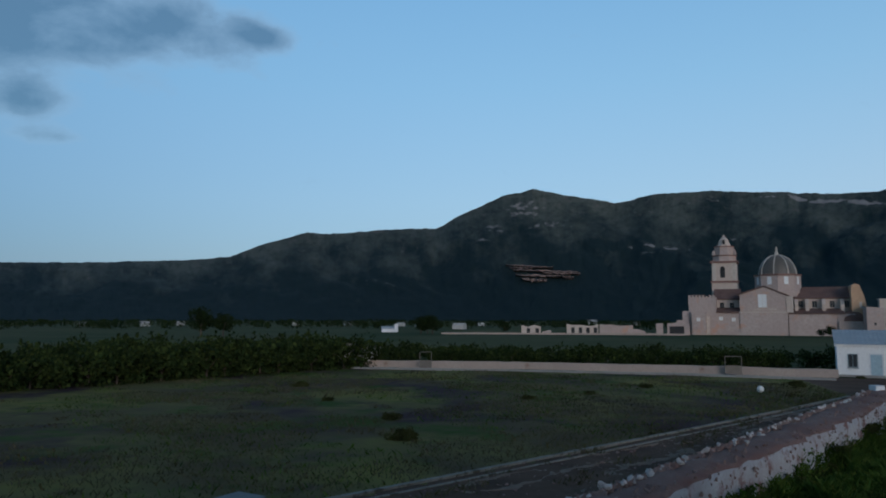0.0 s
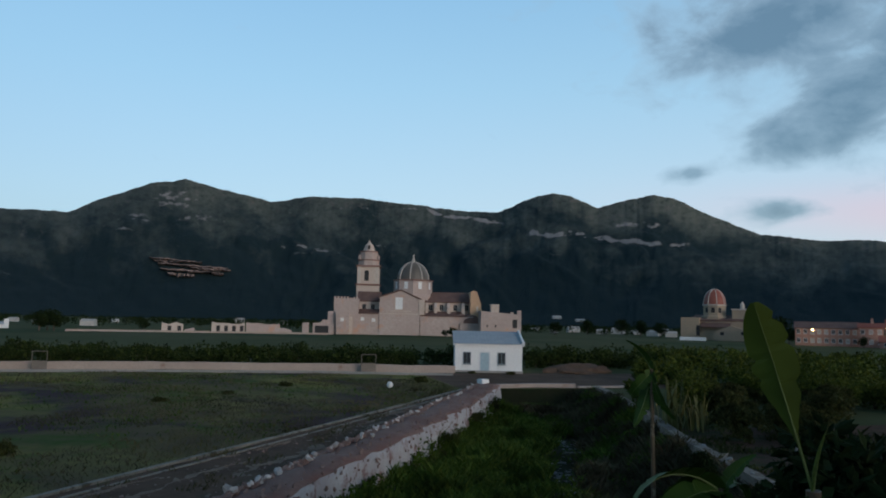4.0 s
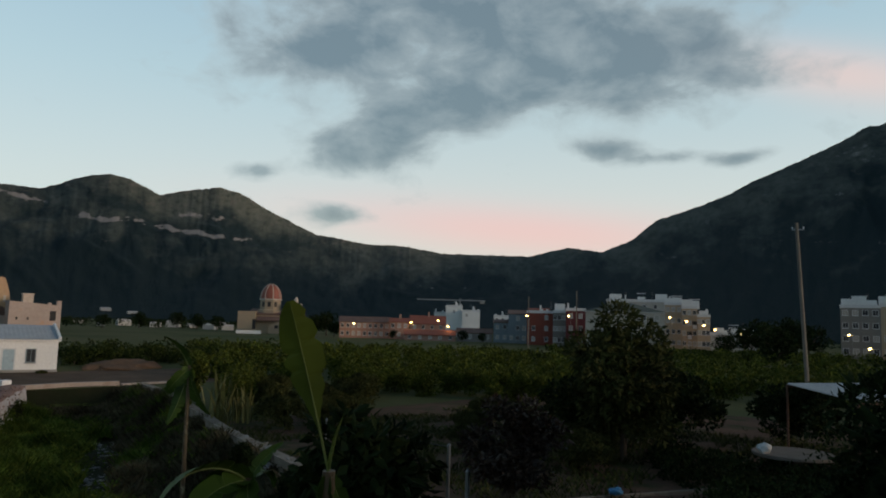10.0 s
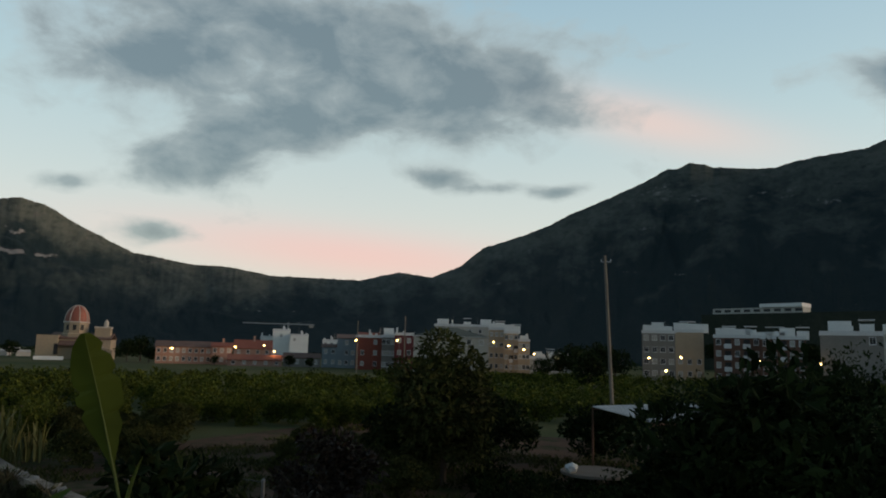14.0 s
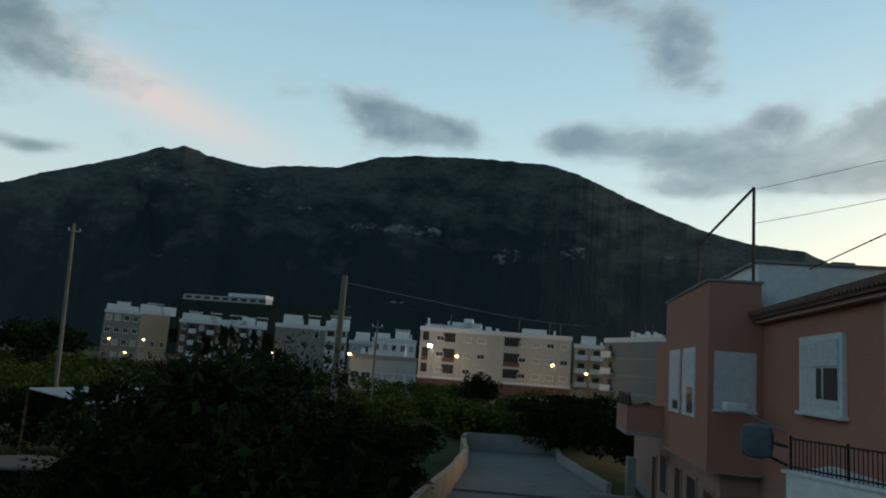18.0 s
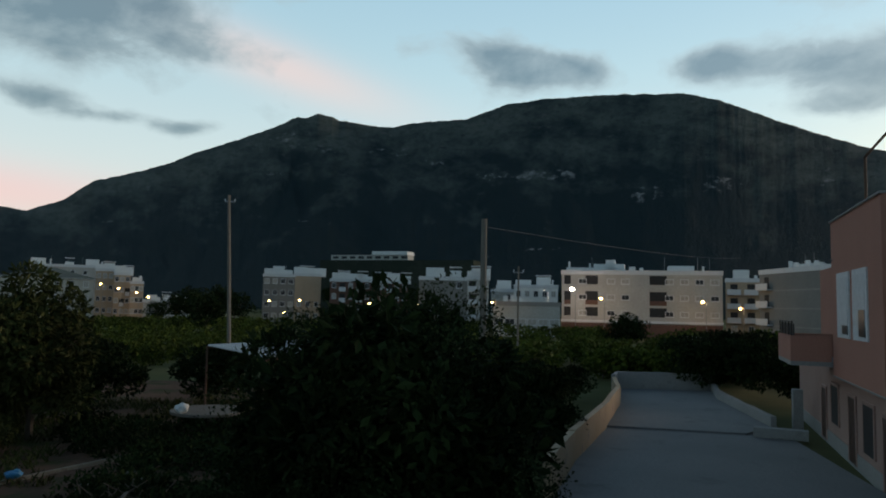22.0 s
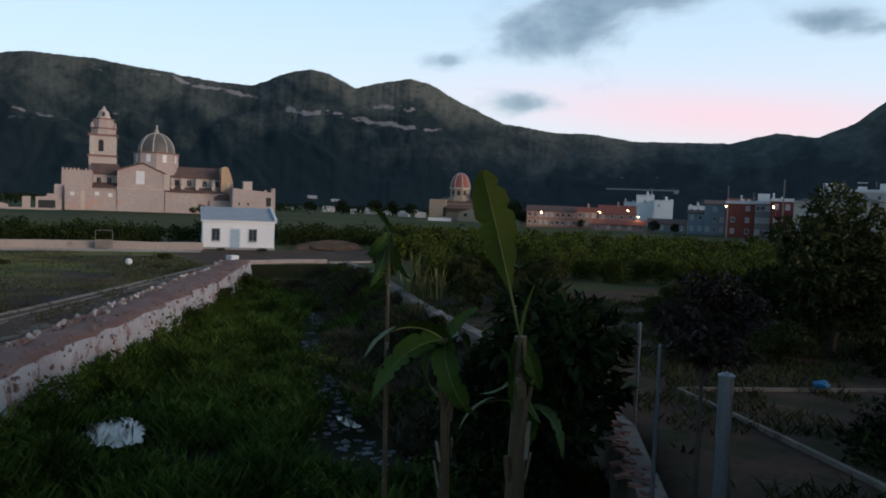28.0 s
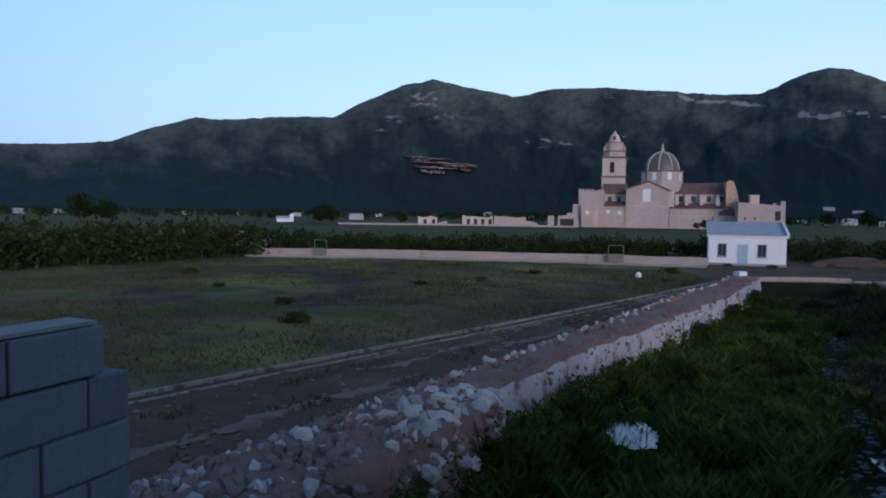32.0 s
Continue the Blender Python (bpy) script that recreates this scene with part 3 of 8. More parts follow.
mountain_range("backdrop_mountain_south", "steep dark hill with grey crags above the town", 60.6, 160, 0.12, 11,
               [(93, 101, 10.3, 10.4, 0.55, 0.55), (70, 84, 7.0, 6.2, 0.12, 0.4), (94, 99.8, 4.1, 4.7, 0.06, 0.75), (88, 95, 3.9, 4.0, 0.08, 0.45)],
               [(97, 10.2, 2.6, 0.6, 0.5), (100, 10.5, 0.9, 0.7, 0.65), (106.2, 8.9, 1.9, 0.8, 0.62), (111.5, 9.5, 1.9, 0.7, 0.55), (118.5, 9.3, 0.9, 1.2, 0.45), (78.3, 12.6, 1.4, 0.7, 0.6), (81, 12, 2.2, 0.7, 0.45),
                (86, 12, 2.2, 0.45, 0.5), (89.8, 11.3, 1.8, 0.35, 0.45), (77, 9.5, 1.8, 0.7, 0.35), (68, 8.3, 2, 0.5, 0.3), (65.2, 5.5, 1.6, 0.9, 0.3)])


def slope_at(name, a, el):
    """How far off the slope shows at this bearing and elevation."""
    az, EL, R = SURFACE[name]
    row = int(np.argmin(np.abs(az - a)))
    k = int(np.argmax(EL[row] >= el))
    return float(R[row][max(k, 1)])


# quarry ledges cut into the north mountain
M_QUARRY = material("ochre_quarry_face", (0.30, 0.205, 0.165), (0.19, 0.14, 0.12), rough=0.95, fine=0.12, coarse=0.03, bump=0.8, stain=(0.060, 0.060, 0.048), stain_at=0.58)
quarry = root("quarry", Matrix(), "old ochre quarry with stepped ledges on the mountain side", "quarry")
qr = random.Random(9)
for a0, a1, e0, e1, tall in ((-8.3, -4.6, 4.22, 4.0, 2.2), (-8.0, -6.2, 4.0, 3.9, 2.0), (-7.7, -2.7, 3.82, 3.62, 2.6), (-5.4, -2.5, 3.55, 3.5, 2.8), (-7.5, -4.0, 3.42, 3.3, 3.0), (-7.0, -5.1, 3.12, 3.0, 6.0), (-3.9, -3.0, 3.3, 3.2, 4.0)):
    bm = bmesh.new()
    rows_ = []
    for k in range(19):
        a, e = a0 + (a1 - a0) * k / 18, e0 + (e1 - e0) * k / 18
        d = slope_at("backdrop_mountain_north", a, e) - 28 + qr.uniform(-4, 4)
        z = rise(e, d) + qr.uniform(-0.9, 0.9)
        h = tall * (0.35 + 0.65 * math.sin(math.pi * (k + 0.6) / 19.2)) * qr.uniform(0.7, 1.2)
        rows_.append([bm.verts.new(bearing(a, d + 30, z + 1.5)), bm.verts.new(bearing(a, d, z)), bm.verts.new(bearing(a, d - 2.5, z - h)), bm.verts.new(bearing(a, d + 30, z - h - 4))])
    for r0, r1 in zip(rows_, rows_[1:]):
        for q in range(4):
            bm.faces.new((r0[q], r1[q], r1[(q + 1) % 4], r0[(q + 1) % 4]))
    bm.faces.new(rows_[0][::-1]), bm.faces.new(rows_[-1])
    bmesh.ops.recalc_face_normals(bm, faces=bm.faces[:])
    part("ledge", bm, M_QUARRY, quarry)

# ---- ground ----
WALL_A, WALL_B = Vector((-9.3, 6.0)), Vector((16.6, 56.2))
WALL_DIR = (WALL_B - WALL_A).normalized()
WALL_SIDE = Vector((WALL_DIR.y, -WALL_DIR.x))
BANK = [(6.4, 3.9), (9.3, 7.7), (12.3, 11.2), (14.2, 15.0), (16.2, 22.0), (17.4, 26.5), (18.6, 30.5), (20.8, 36.6), (24.2, 47.0), (25.6, 53.0)]
DITCH_Z = -1.6


def bank_x(y):
    return np.interp(y, [b[1] for b in BANK], [b[0] for b in BANK])


def wall_x(y):
    return WALL_A.x + (y - WALL_A.y) * WALL_DIR.x / WALL_DIR.y


KERB = [(-15.4, 11.4), (-12.4, 15.0), (-9.9, 18.3), (-8.2, 20.8), (-5.8, 24.2), (-2.4, 29.1), (2.4, 35.9), (9.5, 46.4), (15.0, 54.6)]


def kerb_x(y):
    return np.interp(y, [b[1] for b in KERB], [b[0] for b in KERB])


def in_ditch(x, y):
    return (x > wall_x(y) + 1.25) & (x < bank_x(y) + 0.25) & (y > 3.0) & (y < 55.2)


M_FIELD = material("rough_field", (0.185, 0.172, 0.056), (0.072, 0.050, 0.054), rough=0.95, fine=1.1, coarse=0.11, bump=0.9, stain=(0.066, 0.096, 0.022), stain_at=0.54, spec=0.04)
M_SOIL = material("path_soil", (0.17, 0.112, 0.078), (0.078, 0.054, 0.040), rough=0.95, fine=2.5, coarse=0.35, bump=0.7, stain=(0.060, 0.060, 0.036), spec=0.04)
M_GARDEN = material("garden_soil", (0.135, 0.076, 0.054), (0.070, 0.048, 0.034), rough=0.95, fine=3, coarse=0.3, bump=0.9, stain=(0.032, 0.042, 0.020), stain_at=0.56, spec=0.04)
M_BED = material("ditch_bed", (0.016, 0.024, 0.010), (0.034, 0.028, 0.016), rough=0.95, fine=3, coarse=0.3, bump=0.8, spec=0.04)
M_PASTURE = material("valley_floor", (0.075, 0.088, 0.034), (0.112, 0.105, 0.052), rough=0.95, fine=0.3, coarse=0.02, bump=0.6, stain=(0.060, 0.052, 0.032), stain_at=0.62, spec=0.04)


def lay_patches(m, colour, scale, lo, hi, seed):
    """Lays broad patches of another colour over a ground material."""
    nt = m.node_tree
    p = nt.nodes["Principled BSDF"]
    under = p.inputs["Base Color"].links[0].from_socket
    co = nt.nodes.new("ShaderNodeTexCoord")
    n = nt.nodes.new("ShaderNodeTexNoise")
    n.noise_dimensions = "4D"
    n.inputs["W"].default_value, n.inputs["Scale"].default_value, n.inputs["Detail"].default_value, n.inputs["Roughness"].default_value = seed, scale, 7, 0.62
    nt.links.new(co.outputs["Object"], n.inputs["Vector"])
    edge = nt.nodes.new("ShaderNodeMapRange")
    edge.inputs["From Min"].default_value, edge.inputs["From Max"].default_value = lo, hi
    nt.links.new(n.outputs[0], edge.inputs["Value"])
    mix = nt.nodes.new("ShaderNodeMix")
    mix.data_type = "RGBA"
    nt.links.new(edge.outputs[0], mix.inputs[0])
    nt.links.new(under, mix.inputs[6])
    mix.inputs[7].default_value = (*colour, 1)
    nt.links.new(mix.outputs[2], p.inputs["Base Color"])


lay_patches(M_FIELD, (0.190, 0.172, 0.050), 0.07, 0.50, 0.64, 1.0)
lay_patches(M_FIELD, (0.058, 0.040, 0.044), 0.12, 0.50, 0.60, 4.0)
lay_patches(M_FIELD, (0.055, 0.085, 0.020), 0.19, 0.56, 0.66, 7.0)
lay_patches(M_PASTURE, (0.050, 0.066, 0.026), 0.02, 0.48, 0.60, 2.0)
lay_patches(M_GARDEN, (0.040, 0.046, 0.020), 0.35, 0.50, 0.62, 3.0)


def stretch(lo, hi, step, outer):
    mid = np.arange(lo, hi + step / 2, step)
    grow = np.cumsum(step * 1.28 ** np.arange(1, 40))
    grow = grow[grow < outer]
    return np.concatenate([lo - grow[::-1], mid, hi + grow])


gx, gy = stretch(-46, 62, 0.6, 4200), stretch(-24, 84, 0.6, 4200)
GX, GY = np.meshgrid(gx, gy, indexing="ij")
GZ = 0.10 * (fbm(GX / 3.1, GY / 3.1, 4, 21) - 0.5)
ditch = in_ditch(GX, GY)


def bank_climb(x, y):
    """How far the ditch floor has risen towards the bank."""
    return smooth(3.2, 0.3, bank_x(y) - x) * 1.45 * smooth(12, 18, y)


GZ = np.where(ditch, DITCH_Z + 0.5 * (fbm(GX / 2.4, GY / 2.4, 4, 22) - 0.45), GZ)
GZ = np.where(ditch, GZ + bank_climb(GX, GY), GZ)
road_zone = (GX > 12) & (GX < 52) & (GY < -1.0) & (GY > -24)
GZ = np.where(road_zone, -0.12, GZ)
n, k = len(gx), len(gy)
i, j = np.meshgrid(np.arange(n - 1), np.arange(k - 1), indexing="ij")
a = (i * k + j).ravel()
gfaces = np.stack([a, a + k, a + k + 1, a + 1], 1)
ground_me = from_arrays("ground", np.stack([GX, GY, GZ], 2).reshape(-1, 3), gfaces, M_FIELD)
for m in (M_SOIL, M_GARDEN, M_BED, M_PASTURE):
    ground_me.materials.append(m)
CX, CY = (GX[:-1, :-1] + GX[1:, 1:]) / 2, (GY[:-1, :-1] + GY[1:, 1:]) / 2
wobble = 1.2 * (fbm(CX / 1.5, CY / 1.5, 3, 30) - 0.5)
zone = np.where((CX > wall_x(CY)) | (CX < -60) | (CY > 72), 4, 0)
path = (CX < wall_x(CY) + 0.9) & (CX > kerb_x(CY) + 0.2 * wobble) & (CY < 60)
zone = np.where(path, 1, zone)
garden = (CX > bank_x(CY)) & (CX < 48) & (CY < 34 + wobble) & (CY > -1)
zone = np.where(garden, 2, zone)
zone = np.where((CX > 15) & (CX < 40) & (CY > 56) & (CY < 72), 1, zone)
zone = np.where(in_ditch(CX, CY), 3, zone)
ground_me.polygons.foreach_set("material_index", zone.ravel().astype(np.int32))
ground_me.polygons.foreach_set("use_smooth", [True] * len(ground_me.polygons))
ground = tagged(new("ground", ground_me), "rough valley ground of weedy field, bare soil path and overgrown ditch", "ground", kind="structure")

# ---- the long rubble wall beside the ditch ----
rng = random.Random(5)


def pebble(seed, rough=0.30, cuts=1):
    r = random.Random(seed)
    bm = bmesh.new()
    bmesh.ops.create_icosphere(bm, subdivisions=cuts, radius=0.5)
    for v in bm.verts:
        v.co *= 1 + r.uniform(-rough, rough)
        v.co.z *= 0.75
    return bm


STONES = [as_mesh("stone", pebble(s), M_STONE) for s in range(8)]
wall_len = (WALL_B - WALL_A).length
ang = math.degrees(math.atan2(WALL_DIR.y, WALL_DIR.x))
ditch_wall = root("wall_ditch", pose(WALL_A.x, WALL_A.y, 0, 0, 0, ang), "old whitewashed rubble wall with a broken top of loose stones beside the ditch", "wall", kind="structure")
bm = bmesh.new()


def across(u, v):
    """The wall stands off its line and widens towards the hut."""
    k = float(np.interp(u, (0, 20, 25, 32, 40, 50, 57), (1.9, 1.85, 2.0, 2.7, 2.8, 2.5, 2.2)))
    return -0.38 + (v if v > 0 else (k * v if v > -0.72 else -0.72 * k + (v + 0.72)))


steps = 130
rows_ = []
for q in range(steps + 1):
    u = wall_len * q / steps
    top = 0.42 + 0.16 * noise.noise((u * 0.7, 0, 0)) + (0.10 * noise.noise((u * 2.7, 5, 0)))
    ring = []
    for v, z in ((0.10, -0.3), (0.02, 0.0), (0.04, top * 0.8), (-0.18, top), (-0.52, top - 0.04), (-0.72, top * 0.62), (-0.78, -0.2), (-0.86, -0.9), (-0.98, DITCH_Z - 0.3)):
        d = (0.22 if u < 14.4 else 0.10) * noise.noise((u * 1.1, v * 3, z * 2 + 3)) + 0.05 * noise.noise((u * 3.9, v * 5, z * 4))
        if u < 14.8 and z < 0.3 and v < -0.3:
            v -= 0.8 * min(1.0, (14.8 - u) * 1.4) * (0.8 + 0.4 * noise.noise((u * 0.9, 7, z)))
        elif v < -0.6:
            v += 0.22 * max(0.0, noise.noise((u * 0.33, 2.5, 0.0)))
        ring.append(bm.verts.new((u, across(u, v) + d, z + 0.4 * d)))
    rows_.append(ring)
for r0, r1 in zip(rows_, rows_[1:]):
    for q in range(len(r0) - 1):
        f = bm.faces.new((r0[q], r1[q], r1[q + 1], r0[q + 1]))
        f.material_index = 1 if q in (2, 3, 4) or r0[0].co.x < 14.4 + noise.noise((q * 3.0, 0, 0)) else 0
        f.smooth = True
part("wall_body", bm, [M_MORTAR, M_EARTHWALL], ditch_wall)


def lay_stone(u, v, z, size):
    part("stone", rng.choice(STONES), None, ditch_wall, at=Matrix.Translation((u, across(u, v), z)) @ Euler((rng.uniform(0, 6), rng.uniform(0, 6), rng.uniform(0, 6))).to_matrix().to_4x4() @ Matrix.Diagonal((size * rng.uniform(0.8, 1.4), size, size * rng.uniform(0.6, 1.0), 1)))


for q in range(150):
    u = 3.0 + (wall_len - 4) * rng.random() ** 1.8
    lay_stone(u, rng.gauss(-0.02, 0.07), 0.43 + rng.uniform(-0.05, 0.08), rng.uniform(0.12, 0.30))
for q in range(88):
    u = rng.uniform(4.5, 14.6)
    v = rng.uniform(-1.62, -0.1)
    lay_stone(u, v, (0.40 if v > -0.62 else (0.26 if v > -1.3 else rng.uniform(-1.2, 0.15))) + rng.uniform(-0.06, 0.06), rng.uniform(0.18, 0.50))
for q in range(60):
    u, v = rng.uniform(11.0, 14.9), rng.uniform(-1.66, -0.5)
    lay_stone(u, v, (0.42 if v > -0.66 else (0.26 if v > -1.3 else rng.uniform(-1.0, 0.2))) + rng.uniform(-0.06, 0.08), rng.uniform(0.26, 0.62))
# the smaller rubble bedded in the wall head
rv, rf = [], []
shapes = []
for sd in range(6):
    b = pebble(sd + 300, 0.35, 1)
    shapes.append(([v.co.copy() for v in b.verts], [[v.index for v in f.verts] for f in b.faces]))
    b.free()
for q in range(3150):
    u = (wall_len - 1) * rng.random() ** 1.5
    side = rng.random() * 0.75 if q < 800 else 2.0
    v, z = (rng.uniform(-0.72, 0.05), 0.40) if side < 0.55 else (-0.74 - rng.uniform(0, 0.10), rng.uniform(-0.35, 0.38) if u > 13 else rng.uniform(-1.1, 0.38))
    if side > 1:
        v, z = rng.gauss(0.02, 0.06), 0.38
    big = q >= 2400
    if big:
        u, v = rng.uniform(3.0, 14.7), rng.uniform(-1.62, 0.05)
        z = 0.38 if v > -0.66 else (0.30 - 0.2 * (-0.66 - v) if v > -1.3 else rng.uniform(-1.2, 0.15))
    sz = rng.uniform(0.05, 0.17) if side < 1 else rng.uniform(0.10, 0.24)
    e = Euler((rng.uniform(0, 6), rng.uniform(0, 6), rng.uniform(0, 6))).to_matrix()
    if big:
        sz = rng.uniform(0.14, 0.42)
    vs, fs = shapes[q % 6]
    base_i = len(rv)
    rv += [tuple(e @ (c * sz) + Vector((u, across(u, v), z + rng.uniform(-0.03, 0.05)))) for c in vs]
    rf += [[base_i + k_ for k_ in f] for f in fs]
M_RUBBLE = material("mixed_rubble", (0.27, 0.20, 0.175), (0.21, 0.115, 0.09), fine=6, coarse=0.8, bump=0.5, stain=(0.46, 0.43, 0.40), stain_at=0.60)
tagged(part("rubble", from_arrays("rubble", rv, rf, M_RUBBLE), None, ditch_wall), kind="stuff")
# ---- buildings of the valley ----
def frame_from(p, q):
    """The pose of a local frame at p whose x axis runs to q, so that y leads away behind the front."""
    p, q = Vector(p).to_2d(), Vector(q).to_2d()
    d = q - p
    return pose(p.x, p.y, 0, 0, 0, math.degrees(math.atan2(d.y, d.x))), d.length


MESHES = {}


def cached(key, make):
    if key not in MESHES:
        MESHES[key] = make()
    return MESHES[key]


P_BLIND = material("lowered_blind", (0.40, 0.39, 0.36), (0.33, 0.32, 0.30), rough=0.6, fine=6, coarse=0.5, bump=0.1)


def window_at(parent, x, y, z, w, h, name="window", frame_mat=None, pane_mat=None, sill=True):
    """A window proud of a wall that faces -y: frame, recessed pane, sill."""
    frame_mat, pane_mat = frame_mat or M_FRAMEWHITE, pane_mat or M_GLASS
    key = (round(w, 2), round(h, 2), frame_mat.name)

    def make():
        bm = bmesh.new()
        t = min(0.10, w * 0.12)
        for b in ((-w / 2 - t, 0, w / 2 + t, t, h), (-w / 2 - t, 0, w / 2 + t, -t, 0)):
            box(b[0], -0.06, b[4], b[2], 0.10, b[4] + b[3], bm)
        for sx in (-1, 1):
            box(sx * w / 2, -0.06, 0, sx * (w / 2 + t), 0.10, h, bm)
        box(-0.025, -0.03, 0, 0.025, 0.05, h, bm)
        return as_mesh(name, bm, frame_mat)

    ob = part(name, cached(("frame",) + key, make), None, parent, at=Matrix.Translation((x, y, z)))
    part("pane", cached(("pane",) + key + (pane_mat.name,), lambda: as_mesh("pane", box(-w / 2, -0.012, 0, w / 2, 0.02, h), pane_mat)), None, ob)
    if sill:
        part("sill", cached(("sill",) + key, lambda: as_mesh("sill", box(-w / 2 - 0.14, -0.16, -0.16, w / 2 + 0.14, 0.02, -0.10), frame_mat)), None, ob)
    return ob


def balcony_at(parent, x, z, w, deep=0.9, mat=None, rail=None):
    ob = part("balcony", box(x, -deep, z - 0.18, x + w, 0.05, z), mat or M_CONCRETE, parent)
    part("railing", box(x, -deep, z, x + w, -deep + 0.05, z + 0.95), rail or mat or M_CONCRETE, ob)
    return ob


def town_house(name, label, az0, az1, el, d, mat, storeys=3, cols=4, deep=9.0, roof="flat", win=(0.9, 1.2), d1=None, group="", trim=None, huts=0, blank=(), balconies=(), base=0.0, category="house", roof_mat=None, pitch=1.6, shutter=None, seed=1, chimneys=0):
    """A house seen from the terrace: bearings of its front corners, elevation of its eaves, distance."""
    r = random.Random(seed)
    p, q = bearing(az0, d), bearing(az1, d1 or d)
    m, width = frame_from(p, q)
    h = rise(el, d) - base
    ob = root(name, m @ Matrix.Translation((0, 0, base)), label, category, group)
    part("wall", box(0, 0, -0.5, width, deep, h), mat, ob)
    trim = trim or M_FRAMEWHITE
    if roof == "flat":
        bm = bmesh.new()
        for b in ((-0.12, -0.12, width + 0.12, 0.18), (-0.12, deep - 0.18, width + 0.12, deep + 0.12), (-0.12, 0.18, 0.18, deep - 0.18), (width - 0.18, 0.18, width + 0.12, deep - 0.18)):
            box(b[0], b[1], h - 0.15, b[2], b[3], h + 0.65, bm)
        part("parapet", bm, trim, ob)
        for k in range(huts):
            w = r.uniform(2.2, 4.0)
            x = (k + 0.5) / huts * width + r.uniform(-0.8, 0.8) - w / 2
            hut = part("roof_hut", box(x, deep * 0.35, h, x + w, deep * 0.35 + 3, h + r.uniform(1.6, 2.8)), M_WHITE, ob)
            part("hut_slab", box(x - 0.15, deep * 0.35 - 0.15, h + 2.8, x + w + 0.15, deep * 0.35 + 3.15, h + 2.95), trim, hut) if k % 2 else None
        for k in range(int(width / 2.4)):
            x, y, a = r.uniform(0.3, width - 0.8), r.uniform(0.5, deep * 0.5), r.uniform(0.3, 0.9)
            part("roof_vent", cached(("vent", k % 5), lambda: as_mesh("roof_vent", box(0, 0, 0, 1, 1, 1, bevel=0.04), M_WHITE)), None, ob, at=Matrix.Translation((x, y, h)) @ Matrix.Diagonal((a, a, r.uniform(1.0, 2.4), 1)))
        for k in range(int(width / 7)):
            part("aerial", cached(("aerial",), lambda: as_mesh("aerial", rod((0, 0, 0), (0, 0, 3.4), 0.04, n=5), M_STEEL)), None, ob, at=Matrix.Translation((r.uniform(0.5, width - 0.5), deep * 0.4, h)))
    elif roof == "gable":
        part("roof", section([(-0.4, h - 0.1), (deep / 2, h + pitch), (deep + 0.4, h - 0.1), (deep + 0.4, h + 0.1), (deep / 2, h + pitch + 0.25), (-0.4, h + 0.1)], -0.3, width + 0.3), roof_mat or M_TILE, ob)
        part("gable_wall", section([(0, h - 0.05), (deep, h - 0.05), (deep / 2, h + pitch - 0.05)], 0.02, width - 0.02), mat, ob)
    elif roof == "hip":
        bm = bmesh.new()
        e = 0.5
        lo = [bm.verts.new(v) for v in ((-e, -e, h), (width + e, -e, h), (width + e, deep + e, h), (-e, deep + e, h))]
        k = min(deep / 2, width * 0.42)
        hi = [bm.verts.new((k, deep / 2, h + pitch)), bm.verts.new((width - k, deep / 2, h + pitch))]
        for f in ((lo[0], lo[1], hi[1], hi[0]), (lo[1], lo[2], hi[1]), (lo[2], lo[3], hi[0], hi[1]), (lo[3], lo[0], hi[0])):
            bm.faces.new(f)
        bm.faces.new(lo[::-1])
        part("roof", bm, roof_mat or M_TILE, ob)
        part("eaves", box(-0.4, -0.4, h - 0.18, width + 0.4, deep + 0.4, h - 0.01), trim, ob)
    for k in range(chimneys):
        x = (k + 0.6) / (chimneys + 0.2) * width
        ch = part("chimney", box(x, deep * 0.4, h, x + 0.7, deep * 0.4 + 0.6, h + r.uniform(1.3, 2.2) + (pitch if roof != "flat" else 0)), mat, ob)
    sh = h / storeys
    for s in range(storeys):
        for c in range(cols):
            if (s, c) in blank:
                continue
            x = (c + 0.5) / cols * width
            if (s, c) in balconies:
                w = width / cols * 0.8
                bal = balcony_at(ob, x - w / 2, s * sh + 0.25, w, 1.0, trim)
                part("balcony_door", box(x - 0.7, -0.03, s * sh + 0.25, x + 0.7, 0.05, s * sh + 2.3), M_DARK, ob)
            else:
                window_at(ob, x, 0, s * sh + sh * 0.38, win[0], min(win[1], sh * 0.5), pane_mat=(shutter or P_BLIND) if r.random() < 0.58 else None)
    return ob, width, h


# the monastery church
church, L = frame_from(bearing(5.3, 245), bearing(17.05, 245))
church = root("monastery_church", church, "rose-grey stone monastery church with belfry and tiled dome", "church")
part("left_block", prism([(0.3, 0), (8.5, 0), (8.5, 12), (0.3, 12)], -0.5, 11.9), M_CHURCH, church)
part("buttress", section([(-1.6, -0.5), (0.1, -0.5), (0.1, 7.5), (-0.5, 4)], -1.6, 0.4), M_CHURCH, church)
for k in range(8):
    part("merlon", box(0.3 + 1.05 * k, 0, 11.9, 0.3 + 1.05 * k + 0.62, 0.7, 12.55 if k != 5 else 12.2), M_CHURCH, church)
part("side_block", box(1.4, -2.2, -0.5, 5.6, 0.02, 7.4), M_CHURCH, church)
part("low_wall", box(-3.4, -1.0, -0.5, -1.6, 4.0, 4.6), M_CHURCH, church)
part("window_ledge", box(19.4, -0.35, 7.9, 26.0, 0.0, 8.2), M_CHURCHPALE, church)
part("pilaster", box(28.7, -0.25, 7.0, 30.6, 3.0, 12.0), M_CHURCHPALE, church)
